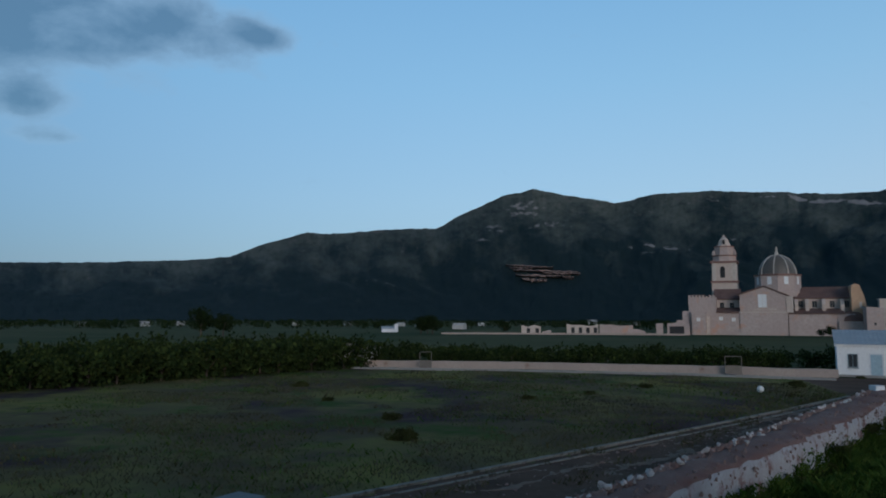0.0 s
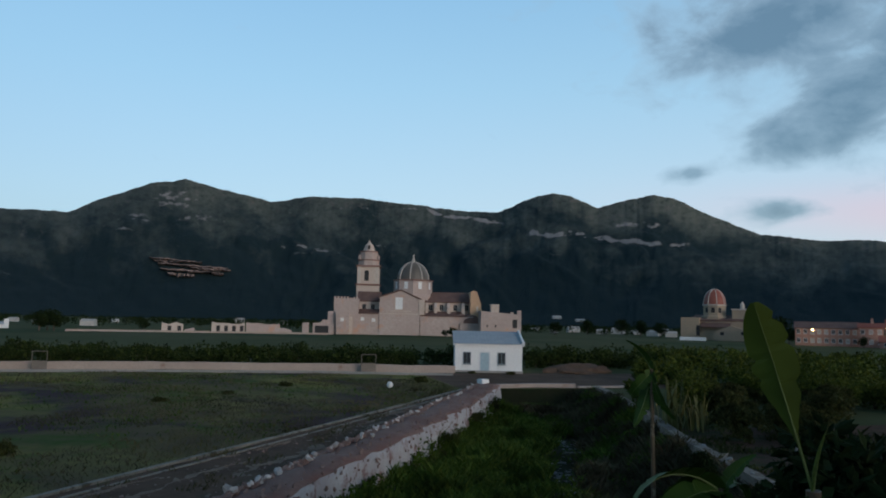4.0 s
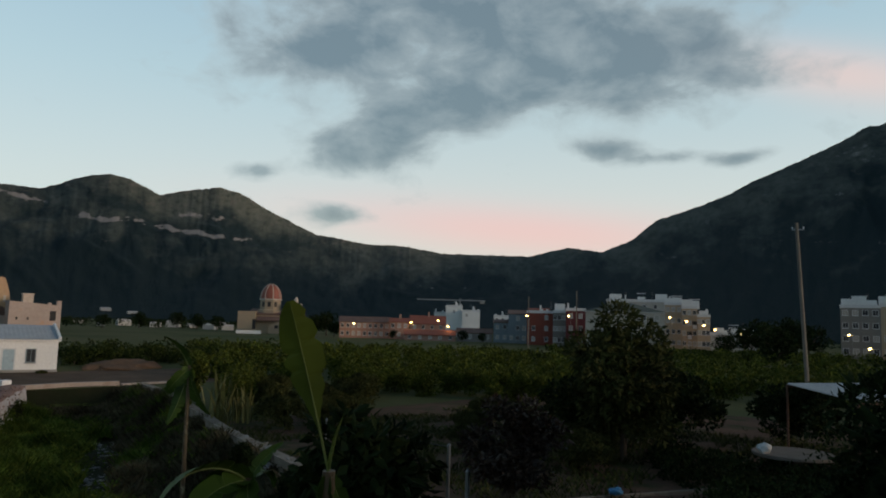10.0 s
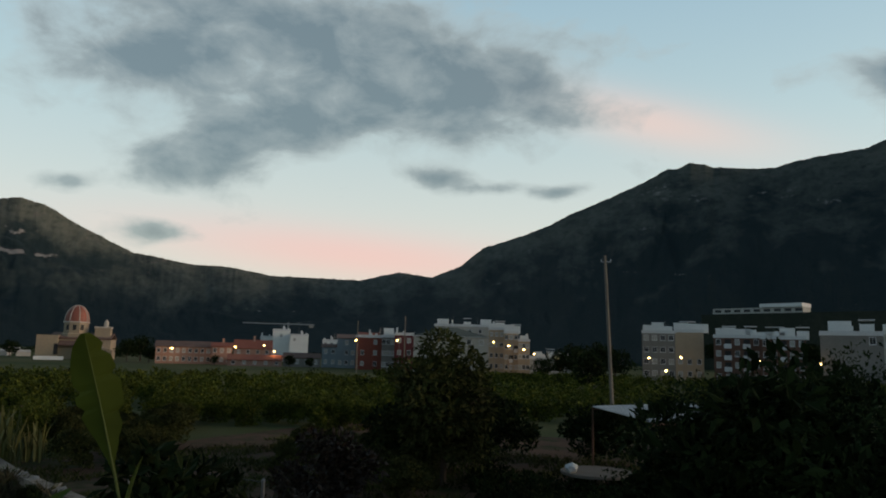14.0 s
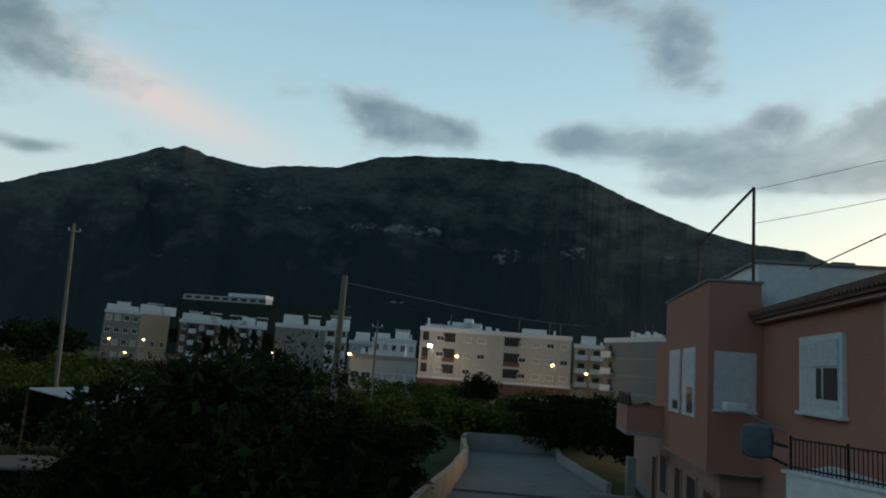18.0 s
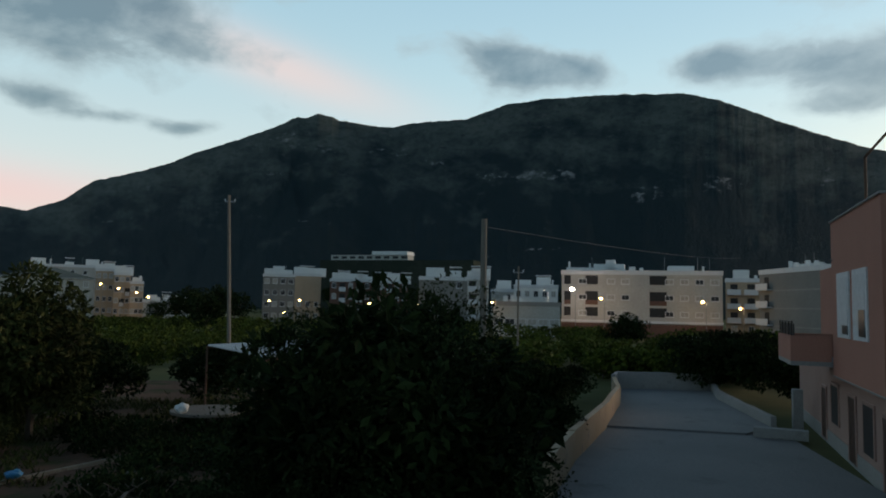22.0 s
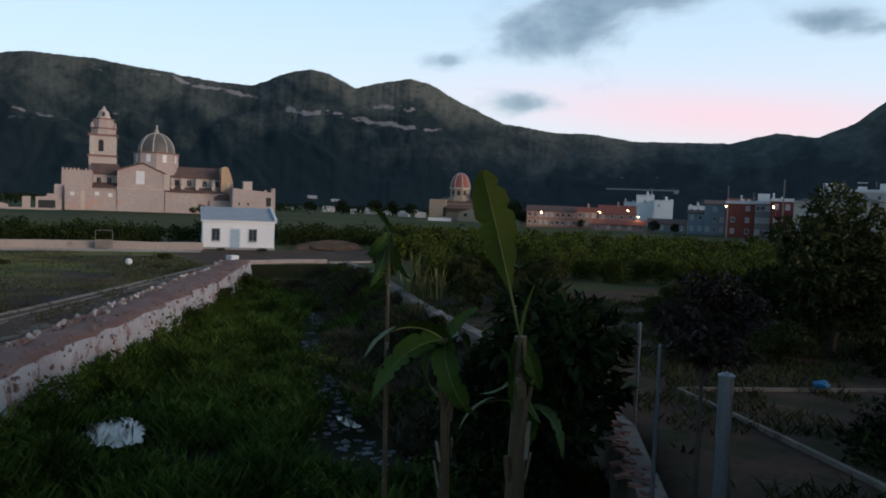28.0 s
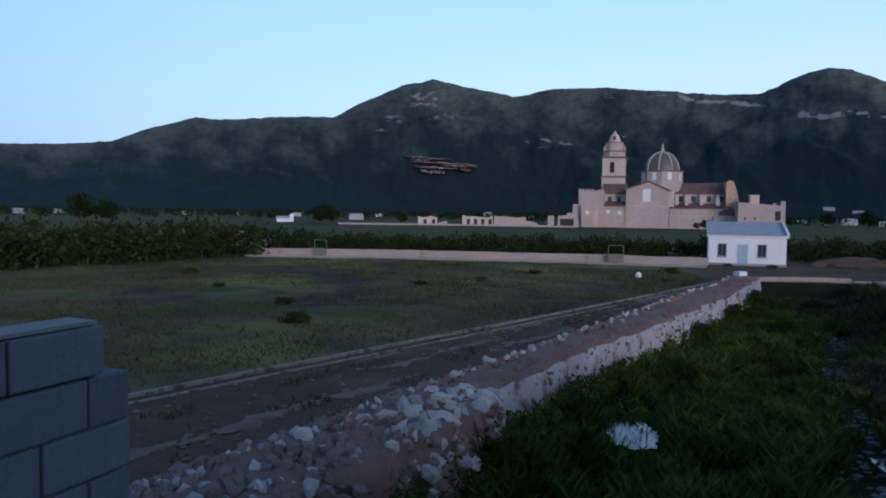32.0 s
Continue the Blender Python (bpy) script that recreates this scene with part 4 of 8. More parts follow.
part("aisle_wall", box(8.5, 0.4, -0.5, 15.6, 8, 7.0), M_CHURCH, church)
part("aisle_wall", box(29.2, 0.5, -0.5, 47.0, 8, 6.6), M_CHURCH, church)
part("aisle_roof", section([(-0.1, 6.9), (6.2, 8.4), (6.2, 8.7), (-0.1, 7.15)], 8.5, 15.7), M_TILE, church)
part("aisle_roof", section([(0.1, 6.5), (6.6, 8.0), (6.6, 8.3), (0.1, 6.75)], 29.2, 44.2), M_TILE, church)
part("nave_wall", box(8.5, 6, 6, 15.6, 16, 11.2), M_CHURCHPALE, church)
part("nave_wall", box(29.2, 6.5, 6, 46.8, 17, 11.4), M_CHURCHPALE, church)
part("nave_roof", section([(5.6, 11.1), (11, 14.4), (16.4, 11.1), (16.4, 11.5), (11, 14.8), (5.6, 11.5)], 7.5, 15.6), M_TILE, church)
part("nave_roof", section([(6.0, 11.2), (11.7, 14.7), (17.5, 11.2), (17.5, 11.6), (11.7, 15.1), (6.0, 11.6)], 29.0, 47.0), M_TILE, church)
# transept with a shallow gable
bm = bmesh.new()
pts = [(15.5, -0.5), (29.0, -0.5), (29.0, 12.0), (22.6, 14.9), (15.5, 12.4)]
lo = [bm.verts.new((x, 0, z)) for x, z in pts]
hi = [bm.verts.new((x, 16, z)) for x, z in pts]
bm.faces.new(lo)
bm.faces.new(hi[::-1])
for q in range(5):
    bm.faces.new((lo[q], lo[(q + 1) % 5], hi[(q + 1) % 5], hi[q]))
bmesh.ops.recalc_face_normals(bm, faces=bm.faces[:])
part("transept", bm, M_CHURCH, church)
bm = bmesh.new()
for (xa, za), (xb, zb) in (((15.0, 12.4), (22.6, 15.0)), ((22.6, 15.0), (29.5, 11.9))):
    v = [bm.verts.new(c) for c in ((xa, -0.4, za), (xb, -0.4, zb), (xb, 16.3, zb), (xa, 16.3, za))]
    w = [bm.verts.new(c.co + Vector((0, 0, 0.35))) for c in v]
    bm.faces.new(v[::-1])
    bm.faces.new(w)
    for q in range(4):
        bm.faces.new((v[q], v[(q + 1) % 4], w[(q + 1) % 4], w[q]))
part("transept_roof", bm, M_TILE, church)
window_at(church, 22.0, 0, 8.6, 2.4, 4.0, frame_mat=M_CHURCHPALE, pane_mat=M_WHITE, sill=False)
part("cornice", box(15.3, -0.18, 7.0, 29.2, 0.02, 7.3), M_CHURCHPALE, church)
# buttress piers and clerestory windows of the nave
for x in (31.0, 34.0, 38.5, 43.5):
    pier = part("buttress", section([(3.6, 7.0), (6.5, 7.0), (6.5, 11.2), (5.4, 11.2), (3.6, 9.4)], x, x + 1.0), M_CHURCHPALE, church)
for x in (32.8, 36.6, 41.4, 45.3):
    window_at(church, x, 6.5, 8.7, 1.3, 1.9, frame_mat=M_CHURCHPALE, sill=False)
for x in (10.0, 13.0):
    window_at(church, x, 6.0, 8.6, 1.2, 1.6, frame_mat=M_CHURCHPALE, sill=False)
for x, z in ((3.4, 4.3), (9.9, 4.6), (13.6, 4.3)):
    window_at(church, x, 0.4 if x > 8 else -2.2, z, 1.1, 1.1, frame_mat=M_CHURCHPALE, pane_mat=M_WHITE, sill=False)
part("buttress", section([(-1.0, -0.5), (0.1, -0.5), (0.1, 6.2), (-0.4, 4)], 5.6, 6.6), M_CHURCHPALE, church)
# west gable with a curved shoulder
bm = bmesh.new()
pts = [(46.2, 0), (50.0, 0), (50.0, 9.2), (49.6, 11.4), (48.9, 13.6), (48.4, 15.2), (47.2, 15.6), (46.2, 15.0)]
lo = [bm.verts.new((x, 1.5, z)) for x, z in pts]
hi = [bm.verts.new((x, 17, z)) for x, z in pts]
bm.faces.new(lo)
bm.faces.new(hi[::-1])
for q in range(len(pts)):
    bm.faces.new((lo[q], lo[(q + 1) % len(pts)], hi[(q + 1) % len(pts)], hi[q]))
bmesh.ops.recalc_face_normals(bm, faces=bm.faces[:])
part("gable_wall", bm, M_GABLE, church)
part("gable_window", box(48.2, 1.44, 8.2, 48.9, 1.6, 10.2), M_CHURCHPALE, church)
part("vault_roof", turned([(0.1, 4.4), (0, 4.2)][::-1] + [(4.2, 4.0), (3.9, 5.6), (2.6, 7.0), (0.4, 7.8)], 16, 0.8, at=(46.4, 3.0, 0)), M_TILE, church)
part("vault_wall", box(42.6, -0.4, -0.5, 50.2, 4, 4.4), M_CHURCH, church)
# belfry
TX, TY = 10.6, 17.0
tower = part("tower", box(TX - 4.0, TY - 4, 0, TX + 4.0, TY + 4, 17.0), M_CHURCHPALE, church)
part("cornice", box(TX - 4.35, TY - 4.35, 17.0, TX + 4.35, TY + 4.35, 17.6), M_DARKCORNICE, tower)
part("belfry_stage", box(TX - 3.85, TY - 3.85, 17.6, TX + 3.85, TY + 3.85, 23.6), M_CHURCHPALE, tower)
part("cornice", box(TX - 4.3, TY - 4.3, 23.6, TX + 4.3, TY + 4.3, 24.2), M_DARKCORNICE, tower)
part("parapet_stage", turned([(3.95, 24.2), (3.85, 25.9)], 8, at=(TX, TY, 0)), M_CHURCH, tower)
part("cornice", turned([(4.1, 25.9), (4.1, 26.3), (3.4, 26.4)], 8, at=(TX, TY, 0)), M_DARKCORNICE, tower)
part("upper_stage", turned([(3.3, 26.4), (3.2, 29.0)], 8, at=(TX, TY, 0)), M_CHURCH, tower)
part("cornice", turned([(3.45, 29.0), (3.45, 29.35), (2.5, 29.5)], 8, at=(TX, TY, 0)), M_DARKCORNICE, tower)
part("lantern", turned([(2.35, 29.5), (1.75, 30.8), (1.6, 31.6), (1.1, 32.0), (0.55, 32.6), (0.12, 33.4)], 8, at=(TX, TY, 0)), M_CHURCHPALE, tower)
# a black box paints the shade of the lantern's opening
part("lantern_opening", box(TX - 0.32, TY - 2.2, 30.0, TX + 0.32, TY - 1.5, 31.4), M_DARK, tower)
for sx in (-1, 1):
    part("pilaster", box(TX + sx * 3.1 - 0.45, TY - 4.05, 17.6, TX + sx * 3.1 + 0.45, TY - 3.8, 23.6), M_RIB, tower)
    part("volute", turned([(0.55, 26.4), (0.45, 27.4), (0.15, 28.2)], 8, at=(TX + sx * 3.35, TY - 1.5, 0)), M_CHURCH, tower)
# black arched panel in place of the dark behind the bells
bm = box(-0.75, -0.06, 0, 0.75, 0.2, 3.0)
bmesh.ops.create_cone(bm, cap_ends=True, segments=20, radius1=0.75, radius2=0.75, depth=0.26, matrix=Matrix.Translation((0, 0.07, 3.0)) @ Matrix.Rotation(math.pi / 2, 4, "X"))
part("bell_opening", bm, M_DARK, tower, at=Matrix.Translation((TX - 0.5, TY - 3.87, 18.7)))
# dome on its drum
DX, DY = 26.6, 11.5
bm = turned([(7.2, 12.0), (7.2, 13.7), (6.75, 14.0), (6.75, 18.7)], 8)
bmesh.ops.transform(bm, matrix=Matrix.Translation((DX, DY, 0)) @ Matrix.Rotation(math.pi / 8, 4, "Z"), verts=bm.verts[:])
drum = part("drum", bm, M_CHURCH, church)
bm = turned([(7.1, 18.7), (7.1, 19.1), (5.4, 19.3)], 8)
bmesh.ops.transform(bm, matrix=Matrix.Translation((DX, DY, 0)) @ Matrix.Rotation(math.pi / 8, 4, "Z"), verts=bm.verts[:])
part("cornice", bm, M_DARKCORNICE, drum)
dome_line = [(5.5 * math.cos(a), 19.2 + 6.3 * math.sin(a)) for a in [k * math.pi / 2 / 9 for k in range(9)]] + [(0.5, 25.45)]
dome = part("dome", turned(dome_line, 32, at=(DX, DY, 0)), M_DOME, church)
for k in range(8):
    a = 2 * math.pi * (k + 0.5) / 8 + 0.2
    bm = bmesh.new()
    for (ra, za), (rb, zb) in zip(dome_line, dome_line[1:]):
        rod((DX + (ra + 0.05) * math.cos(a), DY + (ra + 0.05) * math.sin(a), za), (DX + (rb + 0.05) * math.cos(a), DY + (rb + 0.05) * math.sin(a), zb), 0.20, n=6, bm=bm)
    part("rib", bm, M_RIB, dome)
part("finial", turned([(0.7, 25.3), (0.6, 26.4), (0.35, 26.6), (0.3, 27.6), (0.05, 28.4)], 10, at=(DX, DY, 0)), M_RIB, dome)
for k in (-1.5, -0.5, 0.5, 1.5):
    a = -math.pi / 2 + k * math.pi / 4
    part("drum_window", box(-0.65, -0.12, 0, 0.65, 0.2, 2.4), M_WHITE, drum, at=Matrix.Translation((DX + 6.2 * math.cos(a), DY + 6.2 * math.sin(a), 15.9)) @ Matrix.Rotation(a + math.pi / 2, 4, "Z"))
# ruined gatehouse to its side
gate_m, W = frame_from(bearing(16.95, 238), bearing(20.1, 240))
gatehouse = root("ruined_gatehouse", gate_m, "roofless pinkish stone gatehouse with a broken wall head beside the church", "building")
bm = prism([(0, 0), (W, 0), (W, 8), (0, 8)], -0.5, [8.6, 7.6, 7.6, 8.8])
part("wall", bm, M_CHURCH, gatehouse)
part("turret", box(3.6, 2, 8.2, 6.2, 5, 10.6), M_CHURCHPALE, gatehouse)
part("turret_cap", box(3.4, 1.8, 10.6, 6.4, 5.2, 10.9), M_RIB, gatehouse)
part("broken_wall", box(W - 1.2, 0.2, 7.4, W, 1.4, 9.0), M_CHURCH, gatehouse)
part("broken_wall", box(W - 3.4, 0.2, 7.4, W - 2.6, 1.4, 8.4), M_CHURCH, gatehouse)
# the gaps in this wall are black boxes, their shade painted
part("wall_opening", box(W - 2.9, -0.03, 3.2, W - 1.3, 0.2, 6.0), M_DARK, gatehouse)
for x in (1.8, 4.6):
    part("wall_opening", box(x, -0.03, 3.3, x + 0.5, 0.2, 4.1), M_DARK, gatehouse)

# low ruins along the monastery's precinct
for q, (a0, a1, el, arched) in enumerate([(-7.2, -5.7, -0.62, 1), (-5.6, -4.9, -0.95, 0), (-3.7, -1.3, -0.52, 2), (-1.2, 1.3, -0.52, 0), (1.3, 2.2, -0.9, 0), (3.0, 3.5, -0.4, 0), (3.8, 4.9, -0.35, 2), (5.0, 5.4, -0.6, 0)]):
    m, W = frame_from(bearing(a0, 236), bearing(a1, 236))
    ruin = root("ruined_wall", m, "low pale ruined stone wall with broken arches" if arched else "low crumbling stretch of pale stone wall", "wall", "precinct ruins")
    h = rise(el, 236)
    bm = bmesh.new()
    nn = max(3, int(W / 1.6))
    heights = [h + (random.Random(q * 31 + k).uniform(-0.5, 0.25)) for k in range(nn + 1)]
    for k in range(nn):
        prism([(W * k / nn, 0), (W * (k + 1) / nn, 0), (W * (k + 1) / nn, 1.6), (W * k / nn, 1.6)], -0.4, [heights[k], heights[k + 1], heights[k + 1], heights[k]], bm)
    part("wall", bm, M_CHURCHPALE if q in (0, 2) else M_CHURCH, ruin)
    for k in range(arched * 2):
        x = W * (k + 0.6) / (arched * 2 + 0.2)
        # no hole is cut: a black panel paints the arch's shade
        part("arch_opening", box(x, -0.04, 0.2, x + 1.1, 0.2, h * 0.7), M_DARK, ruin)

# chapel with a red ribbed dome
m, W = frame_from(bearing(31.95, 290), bearing(37.0, 286))
chapel = root("domed_chapel", m, "ochre stone chapel with a red-tiled ribbed dome and a square turret", "church")
part("wall", box(0.3, 2, -0.5, 7.0, 18, 8.4), M_CHAPEL, chapel)
part("nave_wall", box(4, 4, -0.5, 24, 20, 7.2), M_CHAPEL, chapel)
part("nave_roof", section([(3.6, 7.1), (12, 9.2), (20.4, 7.1), (20.4, 7.5), (12, 9.6), (3.6, 7.5)], 3.8, 24.2), M_TILE, chapel)
part("lean_roof", section([(1.4, 4.8), (4.2, 6.4), (4.2, 6.7), (1.4, 5.1)], 7.5, 18), M_TILE, chapel)
part("porch_wall", prism([(12.5, 0), (25.2, 0), (25.2, 5), (12.5, 5)], -0.5, 3.2), M_CHAPEL, chapel)
bm = bmesh.new()
pts = [(12.5, 3.1), (25.2, 3.4), (18.4, 5.6)]
lo = [bm.verts.new((x, 0, z)) for x, z in pts]
hi = [bm.verts.new((x, 6, z)) for x, z in pts]
bm.faces.new(lo)
bm.faces.new(hi[::-1])
for q in range(3):
    bm.faces.new((lo[q], lo[(q + 1) % 3], hi[(q + 1) % 3], hi[q]))
bmesh.ops.recalc_face_normals(bm, faces=bm.faces[:])
part("porch_gable", bm, M_CHAPEL, chapel)
part("turret", box(18.2, 6, 0, 23.4, 11, 11.4), M_CHAPEL, chapel)
part("turret_rail", box(17.9, 5.7, 11.4, 23.7, 11.3, 11.9), M_RIB, chapel)
part("bell_cote", turned([(0.8, 11.9), (0.8, 13.6), (0.1, 14.6)], 8, at=(21.6, 8, 0)), M_RIB, chapel)
drum = part("drum", turned([(5.0, 7.4), (5.0, 9.0), (4.2, 9.3), (4.2, 13.2)], 8, at=(11.4, 10, 0)), M_CHAPEL, chapel)
part("cornice", turned([(4.6, 13.1), (4.6, 13.5), (4.0, 13.6)], 8, at=(11.4, 10, 0)), M_RIB, drum)
line = [(4.1 * math.cos(a), 13.5 + 6.0 * math.sin(a)) for a in [k * math.pi / 2 / 8 for k in range(8)]] + [(0.4, 19.5)]
dome = part("dome", turned(line, 24, at=(11.4, 10, 0)), M_DOMERED, chapel)
for k in range(8):
    a = 2 * math.pi * k / 8 + 0.35
    bm = bmesh.new()
    for (ra, za), (rb, zb) in zip(line, line[1:]):
        rod((11.4 + (ra + 0.04) * math.cos(a), 10 + (ra + 0.04) * math.sin(a), za), (11.4 + (rb + 0.04) * math.cos(a), 10 + (rb + 0.04) * math.sin(a), zb), 0.16, n=6, bm=bm)
    part("rib", bm, M_RIB, dome)
for x, z in ((14.8, 2.0), (22.0, 2.2)):
    part("window", box(x, -0.05, z, x + 1.3, 0.2, z + 1.2), M_DARK, chapel)
for a in (-2.2, -1.57, -0.94):
    part("drum_window", box(-0.6, -0.1, 0, 0.6, 0.2, 1.9), M_DARK, drum, at=Matrix.Translation((11.4 + 3.92 * math.cos(a), 10 + 3.92 * math.sin(a), 10.4)) @ Matrix.Rotation(a + math.pi / 2, 4, "Z"))
# niche shade painted as a black box on the wall
part("niche", box(6.0, 1.9, 1.6, 7.2, 2.1, 5.4), M_DARK, chapel)
m, W = frame_from(bearing(32.0, 276), bearing(33.85, 276))
solid("greenhouse_roof", box(0, 0, -0.1, W, 4, 1.15, bevel=0.1), M_WHITE, "long low white sheeted shed roof before the chapel", "shed", m)

# town: colours of its renders
P_ROSE = plain_wall("rose_render", (0.42, 0.25, 0.20))
P_RED = plain_wall("brick_red_render", (0.26, 0.075, 0.055))
P_DARKRED = plain_wall("wine_red_render", (0.17, 0.045, 0.048))
P_BLUE = plain_wall("grey_blue_render", (0.22, 0.29, 0.33))
P_CREAM = plain_wall("cream_render", (0.50, 0.47, 0.42))
P_GREY = plain_wall("bare_grey_render", (0.24, 0.235, 0.22))
P_TAN = plain_wall("sand_render", (0.48, 0.37, 0.27))
P_OFF = plain_wall("off_white_render", (0.48, 0.465, 0.43))
P_BRICK = plain_wall("dark_brick", (0.16, 0.085, 0.065))
P_TILERED = material("new_red_tile", (0.32, 0.10, 0.065), (0.26, 0.085, 0.06), fine=3, coarse=0.4, bump=0.5)
P_GREENROOF = material("grey_green_tile", (0.085, 0.10, 0.085), (0.11, 0.12, 0.10), fine=3, coarse=0.4, bump=0.5)
T = "town houses"
town_house("long_house", "long low rose-rendered house with dark tile roof", 39.8, 43.7, 0.0, 250, P_ROSE, 2, 9, 10, "gable", group=T, pitch=1.8, seed=2)
town_house("farm_house", "low tan house with a tile roof and a chimney", 43.7, 45.2, 0.1, 246, P_ROSE, 2, 3, 8, "gable", group=T, roof_mat=P_TILERED, pitch=1.2, chimneys=1, seed=3)
town_house("red_roofed_house", "house with a broad orange-red tile roof", 45.3, 48.1, 0.0, 268, P_ROSE, 2, 4, 12, "gable", group=T, roof_mat=P_TILERED, pitch=3.0, chimneys=1, seed=4)
town_house("white_cube_house", "tall white modern block with blank walls", 48.1, 49.4, 1.45, 330, M_WHITE, 3, 1, 12, group=T, blank=[(0, 0), (1, 0)], seed=5)
town_house("white_cube_house", "lower white modern block with blank walls", 49.4, 50.8, 1.1, 326, M_WHITE, 3, 2, 12, group=T, blank=[(0, 0), (1, 0), (1, 1), (2, 1)], seed=5)
town_house("white_cube_house", "white modern wing with a flat roof", 47.2, 48.1, 0.9, 336, M_WHITE, 2, 2, 12, group=T, seed=6)
town_house("blue_house", "low grey-blue rendered house with a tile roof", 51.9, 53.05, 0.3, 240, P_BLUE, 2, 2, 9, "gable", group=T, pitch=0.8, seed=41)
town_house("red_roofed_house", "low house with a long brown-red tile roof", 44.9, 48.9, -0.85, 236, P_ROSE, 1, 5, 9, "gable", group=T, roof_mat=P_TILERED, pitch=1.5, seed=42)
town_house("low_tile_house", "low grey house with a tile roof", 49.0, 51.8, -0.6, 240, P_GREY, 1, 4, 8, "gable", group=T, pitch=1.4, seed=7)
town_house("blue_house", "grey-blue rendered house with a blank gable", 53.05, 54.5, 1.0, 235, P_BLUE, 3, 3, 12, "gable", group=T, pitch=1.2, blank=[(2, 0), (1, 0), (2, 2)], seed=8)
town_house("white_house", "small white house with a flat roof behind the others", 51.9, 53.3, 0.75, 300, M_WHITE, 3, 3, 10, group=T, seed=9)
town_house("red_house", "brick-red rendered house of three storeys", 54.5, 56.5, 1.15, 222, P_RED, 3, 2, 12, group=T, seed=10, blank=[(2, 0)])
town_house("terrace_house", "grey rendered terrace house with dark windows", 56.5, 57.5, 1.2, 216, P_GREY, 3, 3, 10, group=T, seed=11, huts=1)
town_house("wine_red_house", "wine-red rendered house with a flat roof", 57.5, 59.0, 1.4, 210, P_DARKRED, 3, 2, 10, group=T, seed=12)
town_house("orange_roof_house", "house with a low orange tile roof behind the terrace", 54.6, 56.2, 1.25, 262, P_OFF, 3, 3, 9, "gable", group=T, roof_mat=P_TILERED, pitch=1.0, seed=13)
town_house("cream_villa", "large cream rendered house with a grey-green hipped roof", 59.0, 64.8, 1.4, 190, P_CREAM, 3, 6, 16, "hip", group=T, roof_mat=P_GREENROOF, pitch=2.5, blank=[(0, 0), (0, 1), (1, 0), (2, 0), (2, 2)], seed=14, win=(1.0, 1.3))
town_house("white_roof_house", "white stepped roof terraces above the cream house", 60.6, 65.4, 2.2, 250, P_OFF, 4, 6, 10, group=T, huts=3, seed=15)
town_house("lit_house", "sand-coloured house glowing in lamp light", 64.9, 66.1, 2.0, 236, P_TAN, 4, 3, 10, group=T, huts=2, seed=16)
town_house("lit_house", "sand-coloured house with balconies in lamp light", 66.1, 67.2, 1.75, 230, P_TAN, 4, 3, 10, group=T, huts=2, seed=17, balconies=[(1, 1), (2, 2)])
town_house("lit_house", "small low house with a lit front on the descending street", 67.2, 68.1, 1.15, 226, P_TAN, 3, 3, 9, group=T, huts=1, seed=51)
town_house("low_white_house", "low white houses strung along the street", 68.1, 71.3, -0.15, 225, P_OFF, 2, 7, 8, group=T, huts=3, seed=18)
town_house("grey_block", "grey rendered apartment house with roof huts", 76.6, 79.0, 2.0, 200, P_GREY, 4, 4, 12, group=T, huts=3, seed=19, win=(1.1, 1.2))
town_house("sand_block", "sand-coloured apartment house with a blank wall", 79.0, 81.0, 2.1, 200, P_TAN, 4, 3, 12, group=T, huts=3, seed=20, blank=[(3, 0), (3, 1), (3, 2), (2, 0), (2, 1), (2, 2)])
town_house("brick_block", "dark brick apartment house with white balcony edges", 81.7, 84.9, 1.75, 190, P_BRICK, 4, 5, 12, group=T, huts=4, seed=21, balconies=[(1, 1), (2, 1), (3, 1), (1, 3), (2, 3), (3, 3)])
town_house("brick_block", "dark brick apartment house with a white roof storey", 84.9, 87.8, 1.7, 186, P_BRICK, 4, 5, 12, group=T, huts=4, seed=22, balconies=[(1, 2), (2, 2), (3, 2)])
town_house("grey_gable_block", "bare grey party wall of an apartment house", 88.7, 92.5, 2.05, 150, P_GREY, 4, 3, 12, group=T, huts=2, seed=23, blank=[(s, c) for s in range(4) for c in range(3) if (s, c) != (3, 2)])
town_house("balcony_block", "off-white apartment house with stacked balconies", 92.5, 94.2, 2.15, 150, P_OFF, 4, 2, 12, group=T, huts=2, seed=24, balconies=[(1, 0), (2, 0), (3, 0), (1, 1), (2, 1), (3, 1)])
town_house("low_store", "low grey store building with a long flat roof", 94.6, 99.8, 0.15, 132, P_OFF, 1, 6, 10, group=T, seed=25, win=(1.6, 1.0), trim=M_CONCRETE)
town_house("white_house", "white two-storey house with a roof terrace behind the store", 96.2, 99.6, 1.55, 165, M_WHITE, 3, 5, 10, group=T, huts=2, seed=26)
town_house("white_house", "small white house with a shed roof", 94.4, 96.2, 1.2, 172, P_OFF, 3, 2, 10, group=T, huts=1, seed=27)
# the long apartment block with its recessed balconies
ob, W, H = town_house("apartment_block", "long cream apartment block with recessed balconies and a white roof storey", 99.9, 111.7, 2.7, 140, P_OFF, 4, 11, 12, group=T, win=(1.3, 0.8), seed=28, d1=140,
                      blank=[(0, c) for c in range(11)] + [(s, c) for s in (1, 2, 3) for c in (0, 2, 5, 6)])
